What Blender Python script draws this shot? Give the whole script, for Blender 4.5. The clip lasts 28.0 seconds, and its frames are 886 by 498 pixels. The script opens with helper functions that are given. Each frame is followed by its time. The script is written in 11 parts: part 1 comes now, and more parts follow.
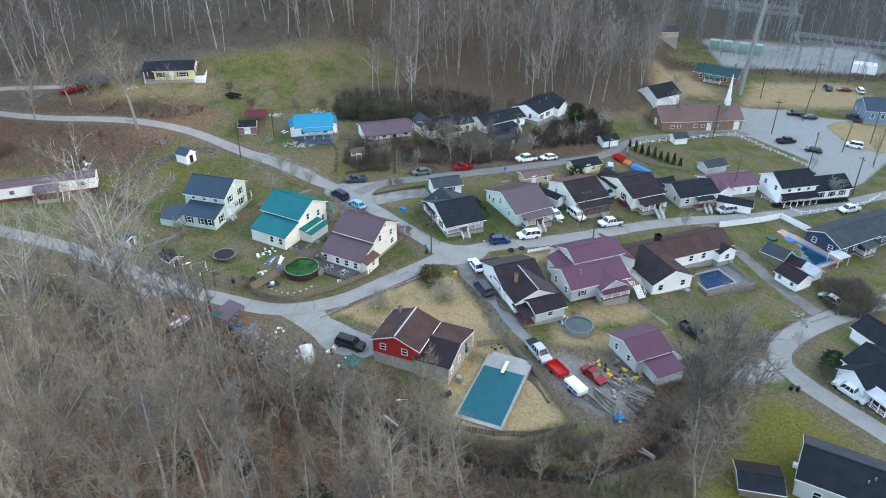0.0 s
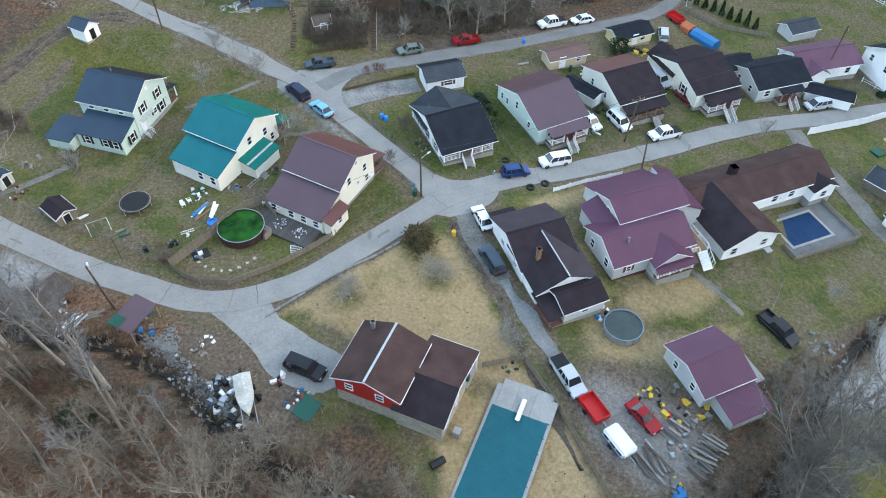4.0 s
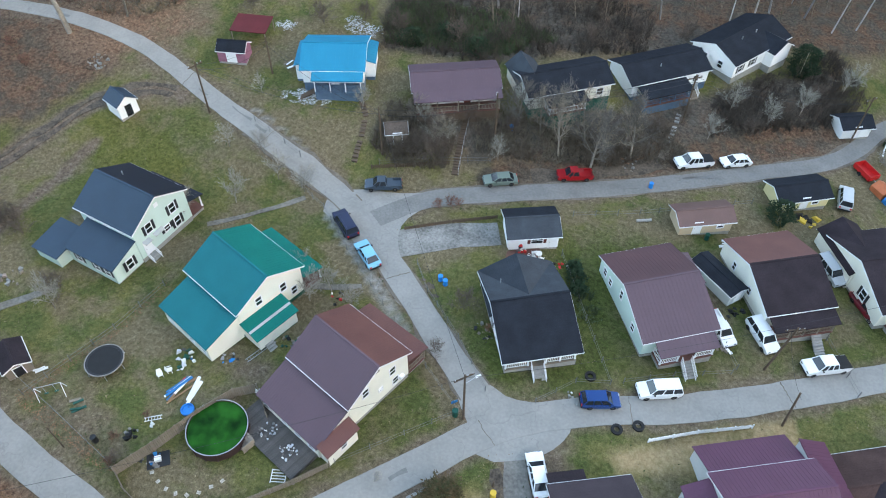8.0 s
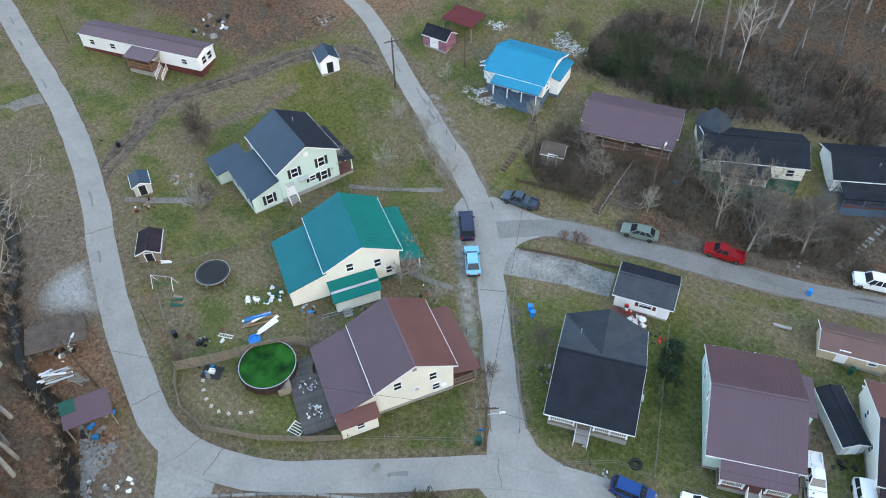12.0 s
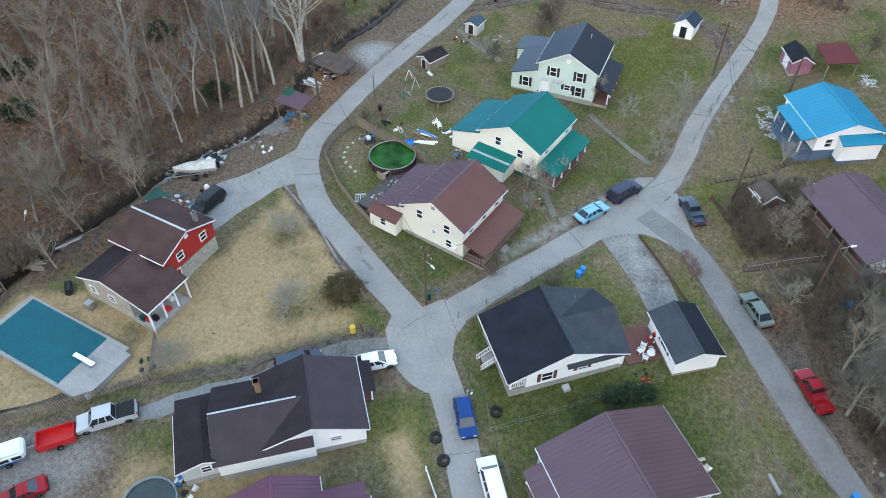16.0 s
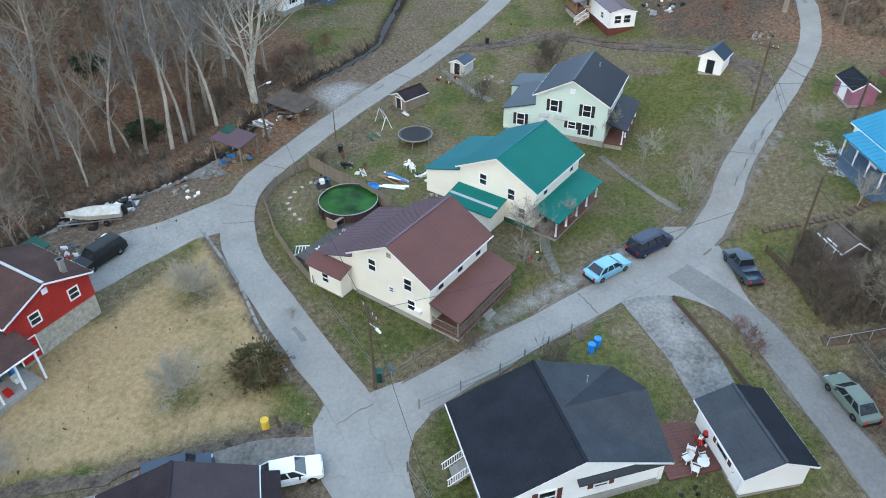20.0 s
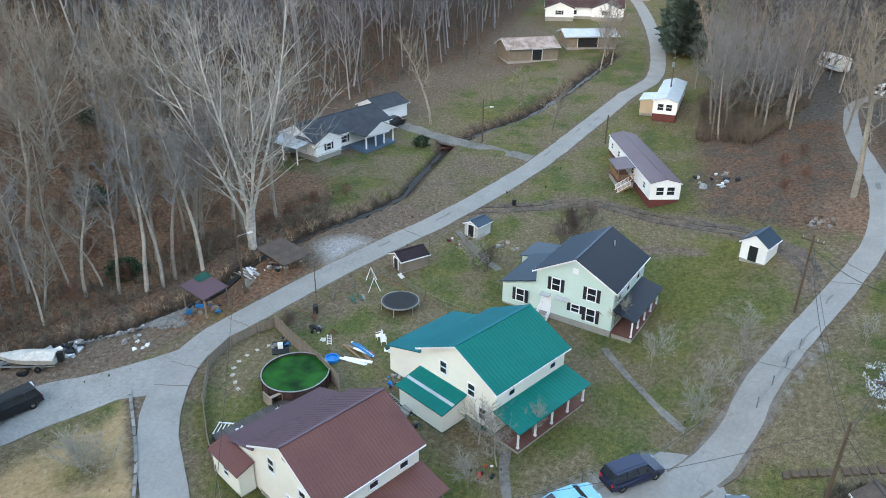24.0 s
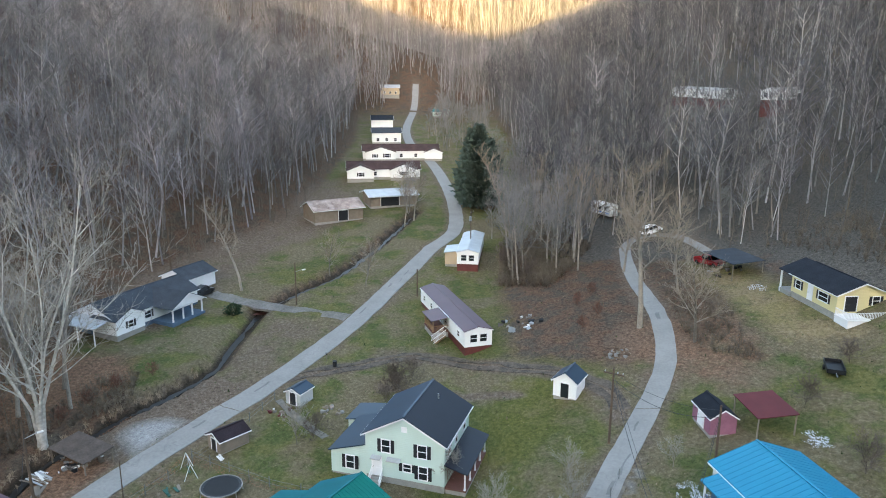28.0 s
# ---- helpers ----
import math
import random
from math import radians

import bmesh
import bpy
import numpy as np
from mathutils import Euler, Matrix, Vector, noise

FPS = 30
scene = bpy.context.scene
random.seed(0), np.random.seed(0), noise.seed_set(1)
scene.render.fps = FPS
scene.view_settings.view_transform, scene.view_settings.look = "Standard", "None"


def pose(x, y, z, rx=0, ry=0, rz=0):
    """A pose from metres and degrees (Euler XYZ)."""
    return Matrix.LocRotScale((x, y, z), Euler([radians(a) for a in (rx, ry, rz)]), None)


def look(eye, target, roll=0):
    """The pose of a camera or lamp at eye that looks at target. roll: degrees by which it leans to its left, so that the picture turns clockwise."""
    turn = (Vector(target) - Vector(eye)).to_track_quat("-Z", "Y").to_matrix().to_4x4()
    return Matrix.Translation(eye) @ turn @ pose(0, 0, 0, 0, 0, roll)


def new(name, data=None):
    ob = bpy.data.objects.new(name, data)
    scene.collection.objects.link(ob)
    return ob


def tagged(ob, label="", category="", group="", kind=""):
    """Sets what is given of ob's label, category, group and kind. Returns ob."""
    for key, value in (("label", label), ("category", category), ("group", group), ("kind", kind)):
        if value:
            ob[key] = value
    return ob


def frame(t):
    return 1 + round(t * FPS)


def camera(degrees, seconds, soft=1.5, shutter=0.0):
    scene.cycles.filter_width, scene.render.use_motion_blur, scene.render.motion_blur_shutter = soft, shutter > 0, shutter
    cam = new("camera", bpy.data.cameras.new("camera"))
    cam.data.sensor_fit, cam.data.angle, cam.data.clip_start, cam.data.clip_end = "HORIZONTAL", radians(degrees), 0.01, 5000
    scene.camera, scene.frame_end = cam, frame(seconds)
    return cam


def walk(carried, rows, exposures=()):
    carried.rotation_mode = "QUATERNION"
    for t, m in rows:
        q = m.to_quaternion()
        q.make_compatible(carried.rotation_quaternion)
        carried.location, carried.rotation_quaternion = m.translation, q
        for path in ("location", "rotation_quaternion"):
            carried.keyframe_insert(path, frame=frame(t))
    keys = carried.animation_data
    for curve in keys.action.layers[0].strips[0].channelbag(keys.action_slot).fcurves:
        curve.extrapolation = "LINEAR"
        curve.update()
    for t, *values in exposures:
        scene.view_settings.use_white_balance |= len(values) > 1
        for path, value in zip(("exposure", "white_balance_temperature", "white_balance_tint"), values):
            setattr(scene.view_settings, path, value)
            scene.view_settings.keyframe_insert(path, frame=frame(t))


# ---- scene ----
cam = camera(63.40, 28.0, soft=1.02)
PATH = [
    (0.0, (-0.13, 0.30, 72.10), (0.30, 51.71, 41.17), 0.42),
    (0.5, (-0.08, 3.25, 71.89), (0.29, 54.66, 40.96), 0.45),
    (1.0, (0.01, 7.91, 71.69), (0.32, 59.31, 40.74), 0.47),
    (1.5, (0.20, 13.49, 71.36), (0.47, 63.72, 38.55), 0.49),
    (2.0, (0.37, 19.75, 71.19), (0.64, 67.70, 35.12), 0.49),
    (2.5, (0.56, 26.36, 71.05), (0.83, 71.93, 32.01), 0.57),
    (4.5, (1.32, 51.89, 69.88), (1.67, 91.37, 24.70), 0.64),
    (5.0, (1.45, 57.94, 69.53), (1.87, 97.41, 24.34), 0.74),
    (5.5, (1.22, 63.58, 69.06), (-2.19, 102.77, 23.76), 0.59),
    (6.0, (1.39, 68.79, 68.71), (-6.92, 107.18, 23.36), -0.09),
    (6.5, (1.07, 73.55, 68.34), (-8.08, 111.83, 23.05), -0.22),
    (7.0, (0.72, 77.65, 68.05), (-8.44, 116.06, 22.88), -0.26),
    (7.5, (2.15, 80.68, 67.63), (-7.12, 119.25, 22.61), -0.37),
    (8.0, (4.80, 82.91, 67.20), (-4.29, 121.61, 22.26), 0.05),
    (8.5, (7.97, 84.52, 66.78), (-1.01, 123.35, 21.93), 0.21),
    (9.0, (8.88, 84.79, 66.59), (0.01, 123.57, 21.67), 0.08),
    (9.5, (8.38, 84.40, 66.46), (-5.12, 121.87, 21.58), -0.24),
    (10.0, (8.46, 84.24, 66.55), (-10.24, 119.52, 21.76), -0.60),
    (10.5, (8.44, 84.16, 66.65), (-13.95, 117.42, 22.01), -0.81),
    (11.0, (8.99, 84.59, 66.63), (-15.20, 116.84, 22.18), -1.01),
    (11.5, (12.34, 86.89, 66.59), (-12.04, 119.22, 22.32), -1.04),
    (13.5, (37.45, 106.19, 64.91), (-1.36, 120.34, 21.40), -1.53),
    (14.0, (42.57, 112.28, 64.60), (1.71, 119.78, 21.31), -0.95),
    (14.5, (46.22, 117.62, 64.49), (4.52, 119.27, 21.38), 0.05),
    (15.0, (48.64, 123.49, 64.32), (7.02, 119.14, 21.32), 0.52),
    (15.5, (49.50, 125.82, 62.95), (7.66, 121.45, 20.16), 0.27),
    (16.0, (49.38, 125.82, 60.42), (7.44, 121.30, 17.75), 0.20),
    (16.5, (49.16, 125.41, 57.83), (7.13, 120.72, 15.27), 0.07),
    (17.0, (48.70, 125.02, 55.62), (3.67, 119.82, 16.32), 0.09),
    (17.5, (48.82, 124.80, 52.82), (1.10, 119.09, 16.89), 0.06),
    (18.0, (48.68, 124.60, 50.27), (0.95, 118.91, 14.36), 0.10),
    (18.5, (48.17, 125.42, 47.67), (0.35, 119.42, 11.93), -0.29),
    (19.0, (46.34, 127.22, 45.17), (-1.38, 121.15, 9.31), -0.23),
    (19.5, (41.67, 128.31, 42.81), (-5.98, 122.10, 6.89), -0.38),
    (20.0, (35.67, 128.72, 41.84), (-11.98, 122.52, 5.90), -0.48),
    (20.5, (30.82, 129.54, 42.05), (-16.84, 123.22, 6.16), -0.64),
    (22.5, (23.00, 138.32, 40.42), (-20.84, 117.72, 5.01), 0.50),
    (23.0, (22.43, 138.90, 40.39), (-25.02, 116.72, 11.13), 0.72),
    (23.5, (22.60, 139.07, 40.30), (-26.24, 116.38, 13.85), 0.65),
    (24.0, (22.68, 139.19, 40.41), (-28.99, 123.75, 14.11), 0.44),
    (24.5, (22.69, 139.13, 40.53), (-30.86, 133.05, 14.16), 0.17),
    (25.0, (22.62, 138.91, 40.79), (-32.72, 133.44, 18.25), 0.28),
    (25.5, (22.66, 138.89, 40.77), (-34.95, 133.26, 24.97), 0.35),
    (26.0, (22.70, 138.89, 40.77), (-35.05, 133.25, 25.47), 0.38),
    (26.5, (22.81, 138.87, 40.86), (-35.18, 137.57, 25.50), 0.44),
    (27.0, (22.85, 138.83, 40.94), (-35.36, 137.57, 26.46), 0.46),
    (27.5, (22.87, 138.82, 41.15), (-35.33, 137.57, 26.62), 0.46),
    (28.0, (22.94, 138.88, 41.70), (-35.30, 137.64, 27.33), 0.41),
]
walk(cam, [(t, look(eye, target, roll)) for t, eye, target, roll in PATH], exposures=[(0.0, 3.42, 7150, 13), (8.0, 3.36, 7100, 12), (17.0, 3.32, 7050, 12), (24.0, 3.32, 6900, 11), (28.0, 3.15, 6850, 11)])

# ---- light: a valley in open shade, the low sun reaching only the far ridge ----
world = bpy.data.worlds.new("sky")
scene.world = world
world.use_nodes = True
wn = world.node_tree.nodes
sky = wn.new("ShaderNodeTexSky")
sky.sky_type = "NISHITA"
sky.sun_disc = False
sky.sun_elevation = radians(9)
sky.sun_rotation = radians(100)
sky.air_density, sky.dust_density, sky.ozone_density = 1.0, 2.0, 1.0
wn["Background"].inputs["Strength"].default_value = 0.15
world.node_tree.links.new(sky.outputs[0], wn["Background"].inputs["Color"])
sun_data = bpy.data.lights.new("sun", "SUN")
sun_data.energy, sun_data.angle, sun_data.color = 3.2, radians(0.5), (1.0, 0.72, 0.30)
sun = new("sun", sun_data)
sun.matrix_world = look((500, -60, 300), (500 - 1000, -60 + 176, 300 - 161))


# ---- materials ----
def mat(name, color, rough=0.8, metal=0.0, vary=0.18, scale=1.2, fine=14.0, bump=0.0, tint=None, rand=0.0, bands=None, spec=0.3, coat=0.0):
    """A worn surface: two scales of colour noise, fine relief, optional bands (axis, spacing in metres, depth)."""
    m = bpy.data.materials.new(name)
    m.use_nodes = True
    nt = m.node_tree
    n, l = nt.nodes, nt.links
    b = n["Principled BSDF"]
    b.inputs["Roughness"].default_value = rough
    b.inputs["Metallic"].default_value = metal
    b.inputs["Specular IOR Level"].default_value = spec
    b.inputs["Coat Weight"].default_value = coat
    tc = n.new("ShaderNodeTexCoord")
    big, small = n.new("ShaderNodeTexNoise"), n.new("ShaderNodeTexNoise")
    for node, s, det in ((big, scale, 3), (small, fine, 4)):
        node.inputs["Scale"].default_value = s
        node.inputs["Detail"].default_value = det
        l.new(tc.outputs["Object"], node.inputs["Vector"])
    add = n.new("ShaderNodeMath")
    add.operation = "ADD"
    l.new(big.outputs["Fac"], add.inputs[0])
    l.new(small.outputs["Fac"], add.inputs[1])
    half = n.new("ShaderNodeMapRange")
    half.inputs["From Min"].default_value, half.inputs["From Max"].default_value = 0.65, 1.35
    l.new(add.outputs[0], half.inputs["Value"])
    mix = n.new("ShaderNodeMix")
    mix.data_type = "RGBA"
    lo = [c * (1 - vary) for c in color]
    hi = [min(1, c * (1 + vary)) for c in (tint or color)]
    mix.inputs["A"].default_value = (*lo, 1)
    mix.inputs["B"].default_value = (*hi, 1)
    l.new(half.outputs[0], mix.inputs["Factor"])
    out = mix.outputs["Result"]
    if rand:
        info = n.new("ShaderNodeObjectInfo")
        hsv = n.new("ShaderNodeHueSaturation")
        mr = n.new("ShaderNodeMapRange")
        mr.inputs["To Min"].default_value, mr.inputs["To Max"].default_value = 1 - rand, 1 + rand
        l.new(info.outputs["Random"], mr.inputs["Value"])
        l.new(mr.outputs[0], hsv.inputs["Value"])
        l.new(out, hsv.inputs["Color"])
        out = hsv.outputs["Color"]
    l.new(out, b.inputs["Base Color"])
    if bump or bands:
        bp = n.new("ShaderNodeBump")
        bp.inputs["Strength"].default_value = 0.6
        bp.inputs["Distance"].default_value = bump or 0.01
        l.new(small.outputs["Fac"], bp.inputs["Height"])
        l.new(bp.outputs[0], b.inputs["Normal"])
        if bands:
            axis, gap, depth = bands
            w = n.new("ShaderNodeTexWave")
            w.wave_type, w.bands_direction, w.wave_profile = "BANDS", axis, "SAW"
            w.inputs["Scale"].default_value = 2 * math.pi / 20 / gap
            l.new(tc.outputs["Object"], w.inputs["Vector"])
            b2 = n.new("ShaderNodeBump")
            b2.inputs["Strength"].default_value = 0.8
            b2.inputs["Distance"].default_value = depth
            l.new(w.outputs["Fac"], b2.inputs["Height"])
            l.new(bp.outputs[0], b2.inputs["Normal"])
            l.new(b2.outputs[0], b.inputs["Normal"])
    return m


M = {}
M["white"] = mat("white_siding", (0.87, 0.88, 0.88), 0.6, vary=0.06, scale=0.5, bands=("Z", 0.2, 0.02))
M["cream"] = mat("cream_siding", (0.78, 0.765, 0.68), 0.6, vary=0.07, scale=0.5, bands=("Z", 0.2, 0.02))
M["mint"] = mat("pale_green_siding", (0.53, 0.66, 0.61), 0.6, vary=0.06, scale=0.5, bands=("Z", 0.2, 0.02))
M["grey_wall"] = mat("pale_grey_siding", (0.5, 0.52, 0.53), 0.6, vary=0.07, scale=0.5, bands=("Z", 0.2, 0.02))
M["yellow"] = mat("pale_yellow_siding", (0.68, 0.6, 0.33), 0.6, vary=0.07, scale=0.5, bands=("Z", 0.2, 0.02))
M["blue_wall"] = mat("slate_blue_siding", (0.16, 0.24, 0.34), 0.6, vary=0.1, scale=0.5, bands=("Z", 0.2, 0.02))
M["navy_wall"] = mat("dark_navy_siding", (0.035, 0.05, 0.085), 0.6, vary=0.1, scale=0.5, bands=("Z", 0.2, 0.02))
M["red_wall"] = mat("barn_red_siding", (0.42, 0.03, 0.025), 0.6, vary=0.12, scale=0.5, bands=("X", 0.25, 0.02))
M["pink_wall"] = mat("faded_pink_boards", (0.27, 0.115, 0.165), 0.75, vary=0.2, scale=1)
M["tan_wall"] = mat("tan_siding", (0.5, 0.4, 0.28), 0.7, vary=0.08, scale=0.5, bands=("Z", 0.2, 0.02))
M["stone"] = mat("pale_fieldstone", (0.36, 0.33, 0.28), 0.9, vary=0.4, scale=2.5, fine=9, bump=0.03)
M["brick"] = mat("brown_brick", (0.26, 0.15, 0.10), 0.9, vary=0.25, scale=3, fine=22, bump=0.01, bands=("Z", 0.09, 0.01))
M["block"] = mat("grey_concrete_block", (0.3, 0.29, 0.27), 0.9, vary=0.2, scale=1.5, bands=("Z", 0.2, 0.01))
M["skirt"] = mat("maroon_skirting", (0.12, 0.035, 0.03), 0.7, vary=0.2)
M["pool_side"] = mat("dark_brown_pool_wall", (0.055, 0.032, 0.030), 0.6, vary=0.3)
M["worn_deck"] = mat("worn_grey_deck", (0.135, 0.135, 0.132), 0.9, vary=0.25, scale=0.6, fine=6)
M["blue_base"] = mat("blue_painted_base", (0.075, 0.125, 0.19), 0.7, vary=0.2)
M["trim"] = mat("white_painted_trim", (0.78, 0.79, 0.81), 0.5, vary=0.05)
M["black_trim"] = mat("black_painted_wood", (0.016, 0.018, 0.022), 0.5, vary=0.2)
M["green_trim"] = mat("green_painted_skirt", (0.01, 0.09, 0.06), 0.6, vary=0.2)
# navy roof darkened for its north side; the shade is in the colour
M["navy_dark"] = mat("darkened_navy_metal_roof", (0.009, 0.012, 0.021), 0.5, metal=0.0, vary=0.14, scale=0.4, spec=0.22)
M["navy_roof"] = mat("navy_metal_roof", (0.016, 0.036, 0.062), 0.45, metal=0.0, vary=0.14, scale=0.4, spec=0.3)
M["green_ribbed"] = mat("green_ribbed_metal_roof", (0.001, 0.136, 0.115), 0.55, metal=0.0, vary=0.1, scale=0.35, spec=0.12)
M["green_roof"] = mat("teal_green_metal_roof", (0.004, 0.120, 0.140), 0.55, metal=0.0, vary=0.12, scale=0.35, spec=0.12)
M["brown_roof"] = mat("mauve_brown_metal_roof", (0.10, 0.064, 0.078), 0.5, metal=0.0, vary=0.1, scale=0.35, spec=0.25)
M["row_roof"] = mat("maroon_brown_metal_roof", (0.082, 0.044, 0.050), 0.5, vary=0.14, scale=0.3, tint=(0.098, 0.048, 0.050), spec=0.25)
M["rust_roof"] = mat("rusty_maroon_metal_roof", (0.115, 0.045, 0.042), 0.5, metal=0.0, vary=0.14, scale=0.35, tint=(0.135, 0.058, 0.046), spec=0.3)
M["purple_roof"] = mat("burgundy_purple_metal_roof", (0.100, 0.036, 0.066), 0.45, vary=0.16, scale=0.35, spec=0.3)
M["blue_roof"] = mat("bright_sky_blue_metal_roof", (0.005, 0.19, 0.315), 0.5, metal=0.0, vary=0.12, scale=0.4, spec=0.25)
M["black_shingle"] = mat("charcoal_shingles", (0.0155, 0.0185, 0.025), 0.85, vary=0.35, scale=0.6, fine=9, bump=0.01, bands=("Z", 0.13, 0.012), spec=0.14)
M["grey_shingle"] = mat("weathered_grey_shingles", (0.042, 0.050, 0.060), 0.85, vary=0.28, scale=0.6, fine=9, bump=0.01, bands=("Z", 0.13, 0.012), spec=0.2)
# grey shingles darkened: shade on the wing's west slope is in the colour
M["shaded_shingle"] = mat("shaded_grey_shingles", (0.028, 0.034, 0.043), 0.85, vary=0.28, scale=0.6, fine=9, bump=0.01, bands=("Z", 0.13, 0.012), spec=0.2)
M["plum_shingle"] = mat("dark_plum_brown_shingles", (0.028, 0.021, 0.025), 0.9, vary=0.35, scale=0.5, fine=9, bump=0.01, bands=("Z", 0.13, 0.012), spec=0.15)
# plum shingles lightened: the light on north and east slopes is in the colour
M["plum_lit"] = mat("lit_plum_shingles", (0.048, 0.036, 0.042), 0.9, vary=0.22, scale=0.5, fine=9, bump=0.01, bands=("Z", 0.13, 0.012))
M["lattice"] = mat("dull_grey_lattice_steel", (0.27, 0.28, 0.29), 0.6, metal=0.3, vary=0.12)
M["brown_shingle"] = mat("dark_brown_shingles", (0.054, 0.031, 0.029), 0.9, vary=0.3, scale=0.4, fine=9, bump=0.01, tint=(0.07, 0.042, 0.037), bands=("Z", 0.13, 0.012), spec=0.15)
M["maroon_roof"] = mat("maroon_metal_roof", (0.105, 0.02, 0.023), 0.6, metal=0.0, vary=0.2, scale=0.5, spec=0.15)
M["tan_roof"] = mat("dull_brown_metal_roof", (0.13, 0.075, 0.065), 0.5, metal=0.1, vary=0.16, scale=0.4)
M["white_roof"] = mat("pale_galvanised_sheet", (0.42, 0.44, 0.45), 0.45, metal=0.3, vary=0.18, scale=0.6)
M["rust"] = mat("rusty_sheet_metal", (0.2, 0.13, 0.1), 0.8, vary=0.5, scale=0.7, tint=(0.33, 0.27, 0.24))
M["glass"] = mat("dark_window_glass", (0.018, 0.022, 0.028), 0.06, vary=0.1, spec=0.7)
M["wood"] = mat("weathered_grey_wood", (0.21, 0.175, 0.14), 0.9, vary=0.25, scale=1, fine=20, rand=0.15)
M["new_wood"] = mat("brown_treated_wood", (0.24, 0.15, 0.085), 0.85, vary=0.22, fine=20, rand=0.12)
M["pole_wood"] = mat("utility_pole_wood", (0.10, 0.07, 0.05), 0.9, vary=0.25, fine=20)
M["deck"] = mat("brown_stained_deck", (0.13, 0.06, 0.05), 0.8, vary=0.2)
M["concrete"] = mat("pale_concrete", (0.28, 0.275, 0.262), 0.9, vary=0.18, scale=0.6, fine=6)
M["steel"] = mat("galvanised_steel", (0.36, 0.37, 0.38), 0.45, metal=0.6, vary=0.12)
M["wire"] = mat("dull_wire_mesh", (0.16, 0.16, 0.155), 0.6, metal=0.2, vary=0.15)
M["black"] = mat("black_rubber", (0.012, 0.012, 0.013), 0.7, vary=0.2)
M["chrome"] = mat("silver_metal", (0.5, 0.5, 0.5), 0.25, metal=0.9, vary=0.05)
M["plastic_blue"] = mat("bright_blue_plastic", (0.01, 0.2, 0.55), 0.4, vary=0.15)
M["plastic_white"] = mat("white_plastic", (0.72, 0.72, 0.7), 0.4, vary=0.06)
M["plastic_red"] = mat("red_plastic", (0.5, 0.02, 0.02), 0.4, vary=0.12)
M["plastic_green"] = mat("dark_green_plastic", (0.008, 0.07, 0.05), 0.5, vary=0.15)
M["plastic_yellow"] = mat("dull_yellow_paint", (0.6, 0.4, 0.05), 0.5, vary=0.15)
M["plastic_black"] = mat("black_plastic", (0.015, 0.016, 0.018), 0.5, vary=0.2)
M["tarp_blue"] = mat("blue_tarpaulin", (0.01, 0.14, 0.34), 0.5, vary=0.2, scale=2)
M["pool_cover"] = mat("teal_pool_cover", (0.003, 0.088, 0.112), 0.75, vary=0.14, scale=0.6, fine=5)
M["pool_green"] = mat("algae_green_pool_water", (0.003, 0.026, 0.004), 0.3, vary=0.3, scale=0.35, fine=0.8, tint=(0.012, 0.075, 0.01), spec=0.06)
M["pool_dark"] = mat("murky_pool_water", (0.03, 0.045, 0.04), 0.12, vary=0.3, scale=0.6, spec=0.5)
M["pool_blue"] = mat("blue_solar_cover", (0.007, 0.034, 0.09), 0.4, vary=0.2, spec=0.1)
M["pink_brick"] = mat("faded_pink_brick_paving", (0.42, 0.27, 0.23), 0.85, vary=0.25, scale=0.6, fine=5)
M["pool_liner"] = mat("blue_vinyl_liner", (0.02, 0.16, 0.34), 0.4, vary=0.2, scale=0.5)
M["pool_silt"] = mat("silty_pool_floor", (0.09, 0.13, 0.13), 0.5, vary=0.25, scale=0.5)
M["pool_blue2"] = mat("blue_green_pool_water", (0.008, 0.045, 0.07), 0.1, vary=0.3, scale=0.4, spec=0.5)
M["snow"] = mat("old_snow", (0.55, 0.57, 0.6), 0.8, vary=0.1, fine=5)
M["bark"] = mat("grey_brown_bark", (0.245, 0.216, 0.182), 0.95, vary=0.35, scale=0.6, fine=6, rand=0.35)
M["pale_bark"] = mat("pale_grey_bark", (0.305, 0.276, 0.238), 0.95, vary=0.35, scale=0.6, fine=5, rand=0.3)
M["old_roof"] = mat("rusty_weathered_roof", (0.085, 0.066, 0.055), 0.85, vary=0.4, scale=0.8, fine=5)
M["old_wood"] = mat("weathered_dark_boards", (0.13, 0.105, 0.088), 0.9, vary=0.35, scale=1.2, fine=10)
M["twig"] = mat("grey_brown_twigs", (0.235, 0.196, 0.154), 0.95, vary=0.25, scale=0.3, rand=0.25)
M["dark_twig"] = mat("dark_grey_twigs", (0.15, 0.135, 0.12), 0.95, vary=0.25, scale=0.3, rand=0.2)
M["dark_teal_roof"] = mat("dark_teal_shingle", (0.014, 0.055, 0.06), 0.8, vary=0.25, scale=0.5, fine=5)
M["grey_twig"] = mat("cool_grey_twigs", (0.2, 0.195, 0.19), 0.95, vary=0.25, scale=0.3, rand=0.2)
M["fuzz"] = mat("pale_grey_bare_twigs", (0.27, 0.255, 0.22), 0.95, vary=0.2, rand=0.1)
M["sycamore"] = mat("pale_sycamore_bark", (0.46, 0.435, 0.39), 0.9, vary=0.45, scale=0.5, fine=3)
M["pale_twig"] = mat("pale_sycamore_twigs", (0.30, 0.275, 0.24), 0.95, vary=0.25, scale=0.3)
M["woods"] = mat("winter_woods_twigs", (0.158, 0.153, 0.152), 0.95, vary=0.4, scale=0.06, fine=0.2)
# twigs darkened: the dim light on the north hillside is in their colour
M["woods_shaded"] = mat("shaded_winter_woods_twigs", (0.086, 0.087, 0.09), 0.95, vary=0.4, scale=0.06, fine=0.2)
